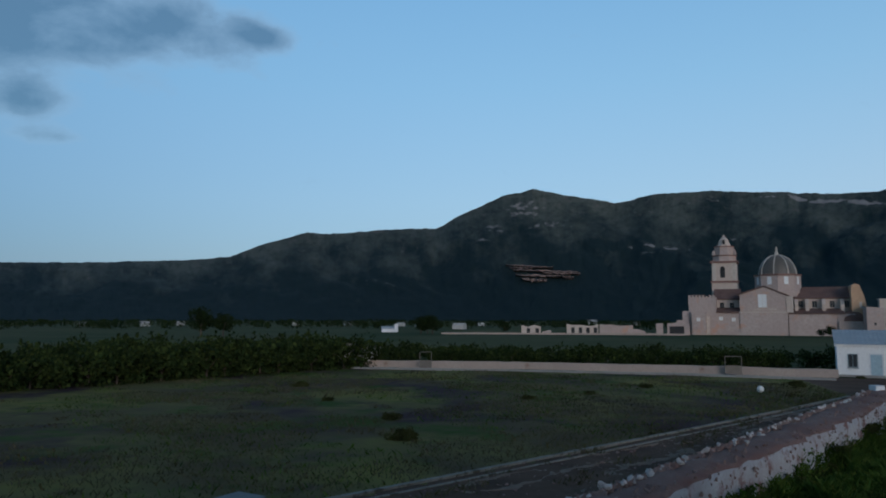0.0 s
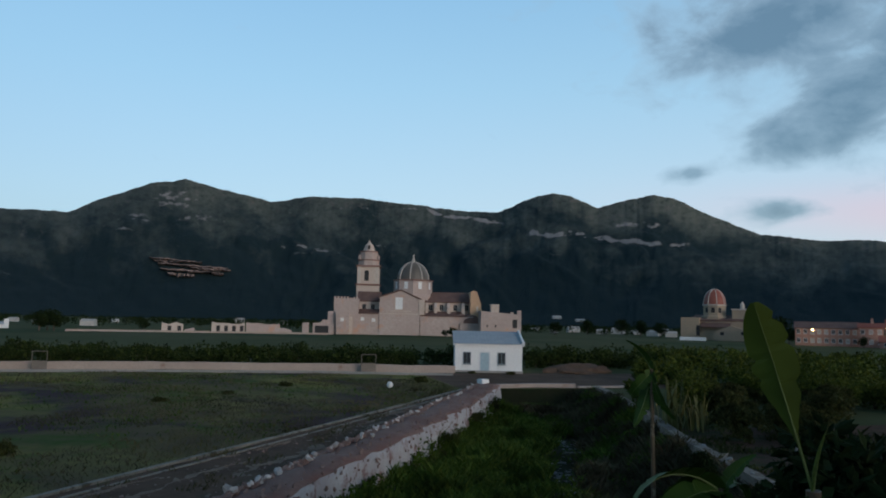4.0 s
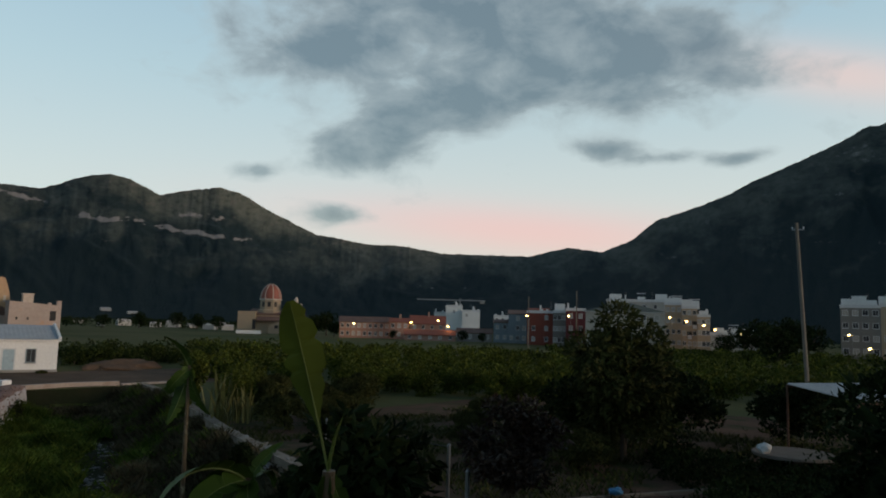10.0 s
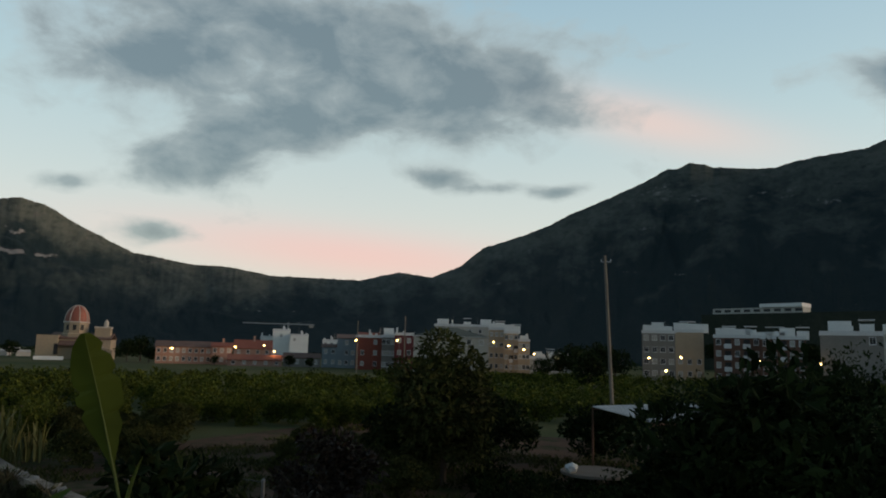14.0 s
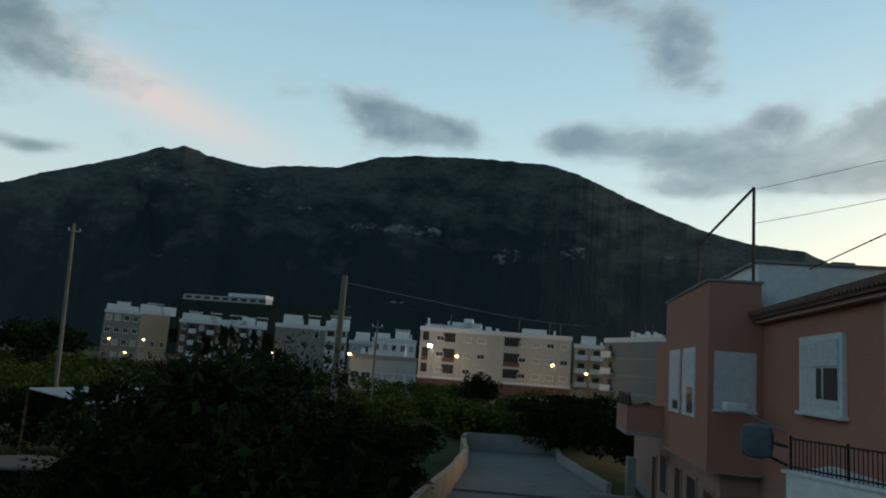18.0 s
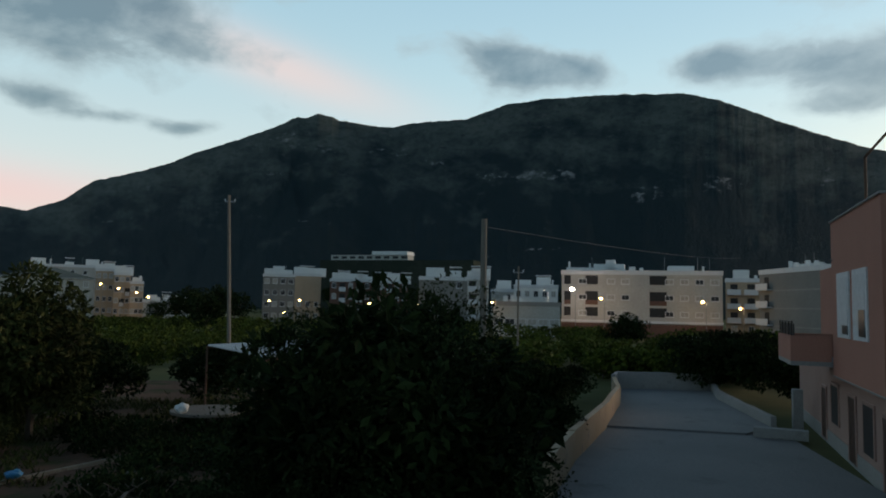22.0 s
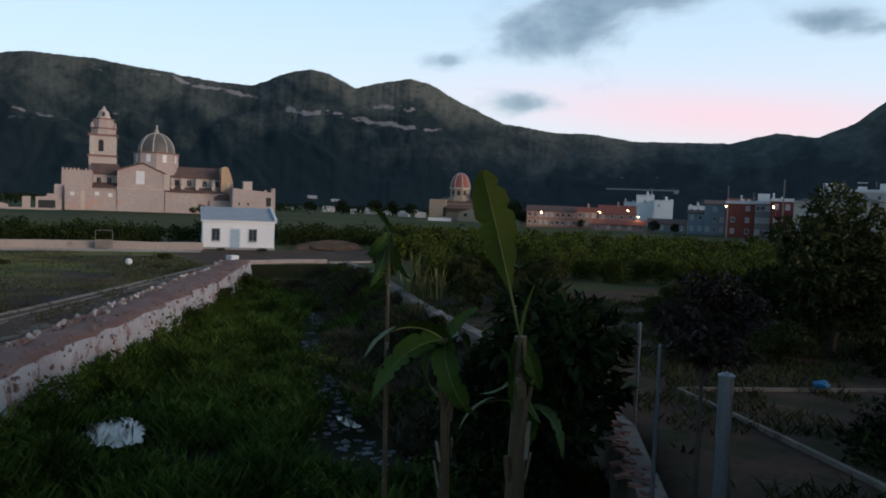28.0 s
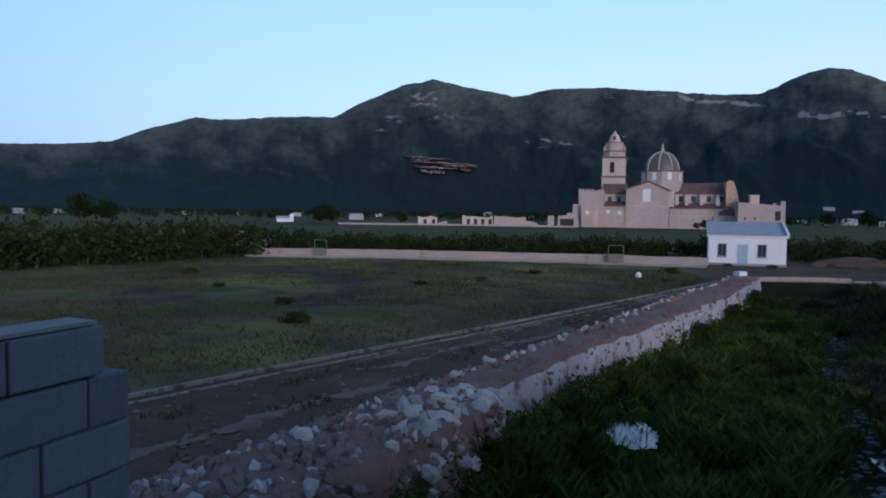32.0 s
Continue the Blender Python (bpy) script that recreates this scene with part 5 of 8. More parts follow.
for x0, x1 in ((0.5, 1.7), (W * 0.155, W * 0.235), (W * 0.56, W * 0.665)):
    for s in (1, 2, 3):
        z = H * s / 4
        # a flat black panel stands for the shade of the recess
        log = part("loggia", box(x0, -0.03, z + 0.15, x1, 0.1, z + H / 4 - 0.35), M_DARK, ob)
        part("railing", box(x0, -0.12, z + 0.12, x1, -0.02, z + 0.95), P_OFF if s != 2 else P_BRICK, log)
part("string_course", box(-0.1, -0.35, H * 0.235, W + 0.1, 0.0, H * 0.27), M_FRAMEWHITE, ob)
part("plinth", box(0, -0.10, -0.4, W, 0.0, H * 0.22), P_BRICK, ob)
for x0, x1, z in ((0.20, 0.40, 1.6), (0.43, 0.47, 1.1), (0.68, 0.84, 1.3), (0.02, 0.2, 0.9), (0.28, 0.34, 2.4)):
    part("roof_hut", box(W * x0, 3, H, W * x1, 9, H + z + 0.4), M_WHITE, ob)
town_house("balcony_block", "tan apartment house with deep stacked balconies", 111.9, 114.2, 2.2, 160, P_TAN, 4, 2, 12, group=T, huts=1, seed=29, balconies=[(s, c) for s in (1, 2, 3) for c in (0, 1)])
ob, W, H = town_house("grey_party_block", "grey apartment house with bare banded party wall and corner balconies", 114.2, 119.6, 2.75, 138, P_GREY, 4, 5, 14, group=T, huts=2, seed=30, d1=118,
                      blank=[(s, c) for s in range(4) for c in range(1, 5)] + [(0, 0)], balconies=[(1, 0), (2, 0), (3, 0)])
for s in (1, 2, 3):
    part("floor_band", box(W * 0.2, -0.03, H * s / 4 - 0.12, W, 0.02, H * s / 4 + 0.12), M_CONCRETE, ob)
# school on the slope, crane behind the white blocks
m, W = frame_from(bearing(81.2, 430), bearing(87.3, 410))
school = root("hillside_school", m, "long white building on a terrace of the hillside", "school")
part("embankment", box(-6, 6, -2, W + 40, 30, 31), material("bank_scrub", (0.030, 0.040, 0.032), (0.052, 0.058, 0.045), rough=0.95, fine=0.5, coarse=0.06, bump=0.8, spec=0.04), school, "overgrown dark embankment")
part("wall", box(0, 8, 31, W, 18, 34.2), P_OFF, school)
part("roof_slab", box(W * 0.55, 7, 34.2, W, 19, 36.2), M_WHITE, school)
for k in range(9):
    part("window", box(1.5 + k * W / 9, 7.9, 32.0, 1.5 + k * W / 9 + W / 14, 8.1, 33.4), M_GLASS, school)
m, W = frame_from(bearing(45.8, 430), bearing(51.2, 430))
crane = root("tower_crane", m, "thin pale tower crane with a long level jib", "crane")
part("mast", box(W * 0.62, 0, 0, W * 0.62 + 0.9, 0.9, 21), M_STEEL, crane)
part("jib", box(0, 0.2, 19.6, W, 0.7, 20.3), M_STEEL, crane)
part("counterweight", box(W - 3, -0.2, 18.2, W - 0.5, 1.1, 19.6), M_CONCRETE, crane)

# scattered far houses on the valley floor and the lower slopes
fr = random.Random(77)
FAR_A = as_mesh("far_house", section([(0, -0.5), (6, -0.5), (6, 3.2), (3, 4.6), (0, 3.2)], 0, 9), P_OFF)
for az, d, s in ((23.8, 420, 1.2), (25.9, 380, 0.9), (27.0, 400, 1.2), (28.6, 390, 0.8), (29.6, 350, 1.0), (30.4, 420, 1.1), (31.0, 340, 0.9), (-25, 460, 0.8), (-33.5, 480, 0.9), (-36, 440, 1.0), (-40, 450, 0.8), (-21, 470, 0.8), (-17, 430, 0.8),
                 (-15.4, 400, 0.6), (-12.6, 330, 1.0), (-10.5, 470, 0.7), (-2, 600, 1.3), (1.5, 520, 0.9), (20.9, 470, 0.8), (22.4, 380, 0.6)):
    p = bearing(az, d)
    solid("far_house", FAR_A, None, "small pale far-off farmhouse among fields", "house", pose(p.x, p.y, 0, 0, 0, -az + fr.uniform(-30, 30)) @ Matrix.Scale(s * 0.62, 4), "far houses")
p = bearing(-17.7, 262)
white_farm = root("white_farmhouse", pose(p.x, p.y, 0, 0, 0, 17.7) @ Matrix.Scale(0.74, 4), "low whitewashed farmhouse with a short square tower", "house")
part("wall", section([(0, -0.5), (5, -0.5), (5, 1.7), (2.5, 2.6), (0, 1.7)], -3.0, 4.2), M_WHITE, white_farm)
part("tower", box(3.2, 0.5, -0.5, 5.0, 2.5, 3.9, bevel=0.05), M_WHITE, white_farm)
part("roof", section([(-0.3, 1.6), (2.5, 2.62), (5.3, 1.6), (5.3, 1.75), (2.5, 2.8), (-0.3, 1.75)], -3.2, 3.1), M_HUTROOF, white_farm)
for az, el in ((22.6, 0.32), (24.4, 0.1), (33.4, 0.3), (36.2, 0.05)):
    d = slope_at("backdrop_mountain_north", az, el)
    p = bearing(az, d - 6)
    solid("far_house", FAR_A, None, "small white far-off house on the lower slope", "house", pose(p.x, p.y, rise(el, d) - 2.5, 0, 0, -az + 12) @ Matrix.Scale(1.5, 4), "far houses")
# ---- white hut ----
m, W = frame_from((19.4, 73.3), (26.2, 71.65))
hut = root("field_hut", m, "small white field hut with blue door and grey pitched roof", "hut")
bm = prism([(0, 0), (W, 0), (W, 5.2), (0, 5.2)], -0.3, [2.95, 2.95, 4.05, 4.05])
part("wall", bm, M_WHITE, hut)
bm = bmesh.new()
rings_r = []
for k in range(81):
    x, up = -0.2 + (W + 0.4) * k / 80, 0.009 * math.sin(math.pi * k / 2)
    rings_r.append([bm.verts.new((x, yy, zz + up)) for yy, zz in ((-0.25, 2.94), (5.4, 4.15), (5.4, 4.20), (-0.25, 2.99))])
for r0, r1 in zip(rings_r, rings_r[1:]):
    for q in range(4):
        bm.faces.new((r0[q], r1[q], r1[(q + 1) % 4], r0[(q + 1) % 4]))
bm.faces.new(rings_r[0][::-1]), bm.faces.new(rings_r[-1])
bmesh.ops.recalc_face_normals(bm, faces=bm.faces[:])
part("roof", bm, M_HUTROOF, hut)
part("eaves_board", box(-0.2, -0.16, 2.78, W + 0.2, -0.02, 2.96), M_WHITE, hut)
part("gable_upstand", section([(-0.2, 2.95), (5.3, 4.1), (5.3, 4.4), (-0.2, 3.2)], W + 0.0, W + 0.22), M_WHITE, hut)
M_DOORBLUE = material("faded_blue_paint", (0.30, 0.42, 0.48), (0.36, 0.47, 0.52), rough=0.6, fine=8, coarse=1.2, bump=0.2)
door = part("door", box(2.65, -0.05, 0.0, 3.55, 0.06, 2.05), M_DOORBLUE, hut, "faded blue wooden door")
part("door_frame", box(2.55, -0.035, 0.0, 2.65, 0.06, 2.15), M_FRAMEWHITE, door)
part("door_frame", box(3.55, -0.035, 0.0, 3.65, 0.06, 2.15), M_FRAMEWHITE, door)
part("lintel", box(2.55, -0.035, 2.05, 3.65, 0.06, 2.15), M_FRAMEWHITE, door)
part("handle", box(3.40, -0.10, 0.95, 3.46, -0.05, 1.1), M_STEEL, door)
M_HUTFRAME = material("grey_window_frame", (0.16, 0.20, 0.22), (0.20, 0.24, 0.26), rough=0.6, fine=8, coarse=1.5, bump=0.1)
for x in (1.25, 4.85):
    window_at(hut, x, 0, 0.95, 0.66, 1.08, frame_mat=M_HUTFRAME)
part("plinth", box(-0.06, -0.08, -0.2, W + 0.06, 0.0, 0.22), M_CONCRETE, hut)

# ---- walls of the fields and the ditch ----
def low_wall(name, label, pts, h, t, mat, kind="structure", z0=-0.3, cap=None):
    ob = root(name, Matrix(), label, "wall", kind=kind)
    for k, ((xa, ya), (xb, yb)) in enumerate(zip(pts, pts[1:])):
        m, W = frame_from((xa, ya), (xb, yb))
        bm = bmesh.new()
        nn = max(2, int(W / 1.5))
        tops = [h * (1 + 0.10 * noise.noise((xa + q * 1.3, ya, 2.0))) for q in range(nn + 1)]
        for q in range(nn):
            prism([(W * q / nn, -t / 2), (W * (q + 1) / nn, -t / 2), (W * (q + 1) / nn, t / 2), (W * q / nn, t / 2)], z0, [tops[q], tops[q + 1], tops[q + 1], tops[q]], bm)
        bmesh.ops.remove_doubles(bm, verts=bm.verts[:], dist=0.001)
        piece = part("wall_length", bm, mat, ob, at=m)
        if cap:
            part("coping", box(0, -t / 2 - 0.04, h, W, t / 2 + 0.04, h + 0.07), cap, piece)
    return ob


low_wall("wall_precinct", "low pale wall along the lane before the monastery", [tuple(bearing(a, 232).xy) for a in (-13.5, -9, -4.5, 0, 5)], 0.55, 0.5, M_PALEWALL)
low_wall("wall_field_far", "long low pale wall along the far side of the field", [(-27, 74.2), (-12, 75.3), (5, 74.6), (19, 71.6)], 0.75, 0.4, M_PALEWALL)
low_wall("wall_field_kerb", "low pale concrete channel edge before the field wall", [(-27, 71.4), (-12, 72.2), (5, 71.6), (18, 68.6)], 0.18, 0.5, M_CONCRETE)
M_KERB2 = material("broken_bank_concrete", (0.27, 0.225, 0.175), (0.17, 0.135, 0.105), fine=7, coarse=0.8, bump=0.7, stain=(0.10, 0.075, 0.055), stain_at=0.52)
low_wall("wall_bank", "low broken concrete and brick wall along the ditch bank", BANK, 0.38, 0.5, M_KERB2, z0=-2.0)
low_wall("wall_ditch_end", "short pale concrete wall closing the ditch before the hut", [(17.2, 55.6), (21.5, 56.6), (25.2, 56.4)], 0.32, 0.5, M_PALEWALL, z0=-2.0)
low_wall("wall_track_edge", "pale concrete edge of the track by the hut", [(25.4, 56.3), (29.6, 56.6), (33, 59)], 0.12, 0.5, M_PALEWALL)
M_KERB = material("weathered_kerb", (0.30, 0.27, 0.225), (0.19, 0.165, 0.13), fine=6, coarse=0.7, bump=0.5, stain=(0.07, 0.06, 0.04), stain_at=0.52)
low_wall("wall_path_kerb", "narrow pale concrete channel edge along the field path", KERB, 0.09, 0.20, M_KERB)
low_wall("wall_path_edge", "second thin concrete strip along the field path", [(x + 0.6, y - 0.3) for x, y in KERB], 0.05, 0.12, M_KERB)
kr = np.random.default_rng(31)
rv2, rf2 = [], []
for lane_t, wdt in ((0.22, 0.30), (0.42, 0.40), (0.66, 0.55), (0.84, 0.36)):
    for k in range(150):
        y0 = 8 + 44 * k / 150
        if fbm(np.array([y0 / 3 + lane_t * 50]), np.array([lane_t * 9]), 3, 5)[0] < (0.34 if lane_t == 0.66 else 0.44):
            continue
        ring_ = []
        for y in (y0, y0 + 0.31):
            xk, xw = float(kerb_x(y)), float(wall_x(y)) + 0.35
            x = xk + (xw - xk) * lane_t + 0.16 * math.sin(y * 1.3 + lane_t * 20) + 0.10 * math.sin(y * 4.7 + lane_t * 31)
            w = wdt * (0.5 + 0.3 * math.sin(y * 2.1 + lane_t * 7) + 0.3 * math.sin(y * 6.3 + lane_t * 3))
            ring_.append([(x - w, y, -0.02), (x - w * 0.3, y, 0.03 + 0.01 * math.sin(y * 9)), (x + w * 0.4, y, 0.035), (x + w, y, -0.02)])
        b0 = len(rv2)
        rv2 += ring_[0] + ring_[1]
        rf2 += [(b0 + q, b0 + q + 1, b0 + q + 5, b0 + q + 4) for q in range(3)]
for q in range(2600):
    lane_t = (0.22, 0.42, 0.66, 0.66, 0.84, 0.93)[q % 6]
    y = 8.5 + 43 * kr.random() ** 1.4
    if fbm(np.array([y / 3 + lane_t * 50]), np.array([lane_t * 9]), 3, 5)[0] < 0.40:
        continue
    xk, xw = float(kerb_x(y)), float(wall_x(y)) + 0.35
    x = xk + (xw - xk) * lane_t + 0.16 * math.sin(y * 1.3 + lane_t * 20) + kr.normal(0, 0.22)
    vs, fs = shapes[q % 6]
    sz, b0 = 0.05 + 0.16 * kr.random() ** 2, len(rv2)
    ca, sa_ = math.cos(kr.random() * 6.28), math.sin(kr.random() * 6.28)
    rv2 += [(x + sz * (c.x * ca - c.y * sa_), y + 1.5 * sz * (c.x * sa_ + c.y * ca), 0.02 + 0.5 * sz * c.z) for c in vs]
    rf2 += [tuple(b0 + k_ for k_ in f) for f in fs]
tagged(new("path_ridges", from_arrays("path_ridges", rv2, rf2, material("pale_dry_soil", (0.25, 0.185, 0.135), (0.15, 0.105, 0.075), rough=0.95, fine=5, coarse=1.1, bump=0.7))), "broken pale ridges of dry soil along the wheel tracks", "soil", kind="stuff")
# gate post where the walls meet
solid("gate_post", box(-0.35, -0.35, -0.5, 0.35, 0.35, 0.75, bevel=0.05), M_WHITE, "squat whitewashed masonry post at the end of the rubble wall", "post", pose(17.0, 55.6, 0, 0, 0, 20))
# bricks along the head of the bank wall
BRICK = as_mesh("brick", box(-0.12, -0.055, -0.035, 0.12, 0.055, 0.035, bevel=0.008), material("old_brick", (0.20, 0.085, 0.06), (0.26, 0.13, 0.09), fine=20, coarse=4, bump=0.5, vary=0.3))
bank = bpy.data.objects["wall_bank"]
br = random.Random(12)
for q in range(70):
    s = br.random()
    x, y = 8.6 + (13.1 - 8.6) * s, 7.0 + (12.6 - 7.0) * s
    part("brick", BRICK, None, bank, at=Matrix.Translation((x + br.uniform(-0.25, 0.25), y + br.uniform(-0.25, 0.25), 0.36 + br.uniform(0, 0.06))) @ Euler((br.uniform(-0.2, 0.2), br.uniform(-0.2, 0.2), br.uniform(0, 3))).to_matrix().to_4x4())
# thin metal frames by the far wall, a white ball in the field
for x, y, w in ((-20.2, 73.2, 1.25), (9.6, 72.6, 1.45)):
    fr_ = root("sluice_frame", pose(x, y, 0), "thin grey metal sluice frame standing by the field wall", "frame", "sluice frames")
    for dx in (0, w):
        part("upright", rod((dx, 0, -0.1), (dx, 0, 1.75), 0.035), M_POLE, fr_)
    part("crossbar", rod((0, 0, 1.75), (w, 0, 1.75), 0.035), M_POLE, fr_)
    part("gate_plate", box(0.05, -0.01, 0.1, w - 0.05, 0.01, 0.9), M_POLE, fr_)
bm = bmesh.new()
bmesh.ops.create_icosphere(bm, subdivisions=3, radius=0.24, matrix=Matrix.Translation((0, 0, 0.26)))
for v in bm.verts:
    v.co.z *= 1 + 0.15 * noise.noise(v.co * 4)
solid("plastic_jug", bm, M_WHITE, "battered white plastic container lying in the field", "container", pose(9.64, 56.1, 0))
# soil heap beyond the hut
bm = bmesh.new()
bmesh.ops.create_icosphere(bm, subdivisions=4, radius=1)
for v in bm.verts:
    v.co = Vector((v.co.x * 4.6, v.co.y * 2.6, v.co.z * 1.0)) * (1 + 0.25 * noise.noise(v.co * 2.2))
solid("soil_mound", bm, M_SOIL, "low heap of brown soil and rubble beside the hut", "heap", pose(33.5, 74, -0.1, 0, 0, 20))

# ---- our terrace: plain house below the eye, concrete block wall at its edge ----
solid("wall_terrace_house", box(-6.0, -12, -0.5, 3.0, 1.6, 3.45), M_CONCRETE, "plain rendered house that carries the terrace", "house", kind="structure")
bw_m, W = frame_from((-2.72, 0.25), (-1.85, 2.92))
block_wall = root("wall_block", bw_m, "unrendered grey concrete block wall at the terrace edge", "wall", kind="structure")
part("wall_core", box(-0.45, 0.02, -0.5, W - 0.02, 0.18, 4.34), M_JOINT, block_wall)
B_FULL = as_mesh("block", box(0.006, 0.0, 0.006, 0.394, 0.2, 0.194, bevel=0.008), M_BLOCK)
B_HALF = as_mesh("block", box(0.006, 0.0, 0.006, 0.194, 0.2, 0.194, bevel=0.008), M_BLOCK)
for c in range(10):
    z = 4.36 - 0.2 * c
    right = W if c else W - 0.12
    x = right
    if c % 2:
        x -= 0.2
        part("block", B_HALF, None, block_wall, at=Matrix.Translation((x, 0, z)))
    while x > -0.5:
        x -= 0.4
        part("block", B_FULL, None, block_wall, at=Matrix.Translation((x, br.uniform(-0.004, 0.004), z)))
part("mortar_cap", box(-0.5, 0.02, 4.56, W - 0.14, 0.18, 4.575), M_CONCRETE, block_wall)

# ---- lane with its concrete paving ----
LANE = [(9, 0.5), (20, -3.3), (26, -5.2), (33, -7.9), (40.4, -10.4), (48.2, -12.1), (48.2, -18.6), (43.6, -17.2), (33.4, -15.7), (21, -13.4), (12, -10.6), (9, -9.6)]
solid("road_lane", prism(LANE, -0.4, 0.0), M_ROAD, "worn grey concrete lane between garden wall and houses", "road", kind="structure")
lane_upper = [(33.0, -7.9), (40.4, -10.4), (48.0, -12.2), (48.0, -18.5), (43.6, -17.05), (33.4, -15.5), (31.6, -13.6)]
solid("road_step", prism(lane_upper, -0.05, 0.09), M_ROAD, "slightly raised far slab of the concrete lane", "road", kind="structure")
# the orange light on this wall is part of its ochre colour
M_ORANGELITWALL = material("orange_lit_garden_wall", (0.36, 0.25, 0.15), (0.44, 0.33, 0.23), fine=8, coarse=0.5, bump=0.4, stain=(0.26, 0.20, 0.16), stain_at=0.58)
low_wall("wall_lane_garden", "low rendered garden wall along the lane, orange light painted into its ochre", [(21.0, -3.4), (25.8, -5.0), (33.0, -7.8), (40.4, -10.3), (46.3, -11.5)], 1.05, 0.25, M_ORANGELITWALL)
low_wall("wall_lane_end", "grey concrete wall across the end of the lane", [(46.4, -11.5), (48.4, -12.2), (48.3, -18.6)], 1.15, 0.25, M_CONCRETE)
low_wall("wall_lane_kerb", "low concrete edge wall along the right of the lane", [(48.1, -18.5), (43.6, -17.1), (33.4, -15.6)], 0.55, 0.25, M_CONCRETE)
solid("concrete_bench", box(0, 0, 0, 2.1, 0.5, 0.42, bevel=0.03), M_CONCRETE, "low raw concrete bench slab at the lane's edge", "bench", pose(31.2, -13.7, 0, 0, 0, -117))
solid("gate_pillar", box(-0.22, -0.22, -0.2, 0.22, 0.22, 1.75, bevel=0.03), M_CONCRETE, "rough concrete gate pillar beside the house", "post", pose(34.0, -17.0, 0, 0, 0, -18))

# ---- pink house ----
U = Vector((0.945, -0.327))
HOUSE = pose(19.96, -12.4, 0, 0, 0, math.degrees(math.atan2(-U.y, -U.x)))
# local x runs towards the terrace, local y out to the lane is negative... the lane side faces -y after this turn
house = root("pink_house", pose(19.96, -12.4, 0, 0, 0, math.degrees(math.atan2(U.y, U.x))), "salmon pink house with a projecting bay and white shutters", "house")
# local frame: x away along the lane, y to the left is the lane, -y into the house


def hb_(name, x0, y0, z0, x1, y1, z1, mat, parent=None, label="", bevel=0.0):
    return part(name, box(x0, y0, z0, x1, y1, z1, bevel=bevel), mat, parent or house, label)


hb_("ground_floor_wall", 0.5, -10, -0.3, 19.5, -0.5, 3.05, M_PINKLOW)
hb_("upper_wall", -7.7, -10, 3.05, 19.5, -1.55, 7.5, M_PINK)
hb_("ground_floor_wall", -7.7, -10, -0.3, 0.5, -1.58, 3.05, M_PINKLOW)
bay = hb_("bay", 0, -1.55, 3.03, 7.3, 0, 8.0, M_PINK)
hb_("bay_parapet", 0, -1.5, 8.0, 7.3, 0, 8.62, M_PINK, bay)
hb_("parapet_coping", -0.06, -1.56, 8.62, 7.36, 0.06, 8.68, M_CONCRETE, bay)
hb_("bay_soffit", -0.02, -1.5, 2.98, 7.32, 0.02, 3.03, M_CONCRETE, bay)
# end window of the bay, faces the terrace (-x)
shut = hb_("end_shutter", -0.03, -1.36, 4.82, 0.05, -0.17, 6.52, M_SHUTTER, bay, "closed white roller shutter")
for k in range(15):
    hb_("slat", -0.042, -1.34, 4.86 + k * 0.109, -0.028, -0.19, 4.945 + k * 0.109, M_SHUTTER, shut)
hb_("end_sill", -0.08, -1.40, 4.75, 0.02, -0.12, 4.82, M_FRAMEWHITE, bay)
WX0, WX1 = -3.3, -5.9
# two tall windows on the lane side of the bay
for x in (1.7, 4.2):
    w = hb_("bay_window", x, -0.04, 4.45, x + 1.95, 0.05, 6.68, M_FRAMEWHITE, bay, "white framed tall window")
    hb_("shutter", x + 0.18, 0.03, 4.9, x + 1.77, 0.065, 6.5, M_SHUTTER, w)
    hb_("pane", x + 0.2, 0.03, 4.58, x + 1.05, 0.07, 5.4 if x < 2 else 4.88, M_GLASS, w)
# wide window of the lane wall, towards the terrace: white surround, shutter half down, small dark pane
win = hb_("wall_window", WX1, -1.56, 5.05, WX0, -1.45, 6.85, M_FRAMEWHITE, house, "white framed window with the shutter half down")
rev = hb_("shutter", WX1 + 0.18, -1.46, 6.12, WX0 - 0.2, -1.425, 6.72, M_SHUTTER, win)
for k in range(6):
    hb_("slat", WX1 + 0.19, -1.426, 6.13 + k * 0.1, WX0 - 0.21, -1.412, 6.21 + k * 0.1, M_SHUTTER, rev)
hb_("pane_frame", WX1 + 0.18, -1.46, 5.18, WX0 - 0.2, -1.43, 6.11, M_SHUTTER, win)
hb_("pane", WX1 + 0.22, -1.432, 5.38, WX1 + 1.4, -1.41, 6.08, M_GLASS, win)
hb_("mullion", WX1 + 0.95, -1.412, 5.38, WX1 + 1.0, -1.39, 6.08, M_FRAMEWHITE, win)
hb_("sill", WX1 - 0.05, -1.56, 4.97, WX0 + 0.05, -1.36, 5.05, M_FRAMEWHITE, win)
# far balcony
bal = hb_("balcony", 7.45, -1.5, 3.32, 11.2, 1.4, 3.48, M_CONCRETE)
hb_("balcony_wall", 7.45, 1.28, 3.48, 11.2, 1.4, 4.42, M_PINK, bal)
hb_("balcony_wall", 11.08, -1.5, 3.48, 11.2, 1.28, 4.42, M_PINK, bal)
hb_("balcony_wall", 7.45, 0.02, 3.48, 7.57, 1.28, 4.42, M_PINK, bal)
hb_("balcony_screen", 7.45, 1.26, 4.43, 11.2, 1.30, 4.86, M_DARK, bal, "dark sheeting tied to the railing")
for k in range(5):
    part("rail_post", rod((7.5 + k * 0.9, 1.34, 4.4), (7.5 + k * 0.9, 1.34, 4.95), 0.02, n=6), M_IRON, bal)
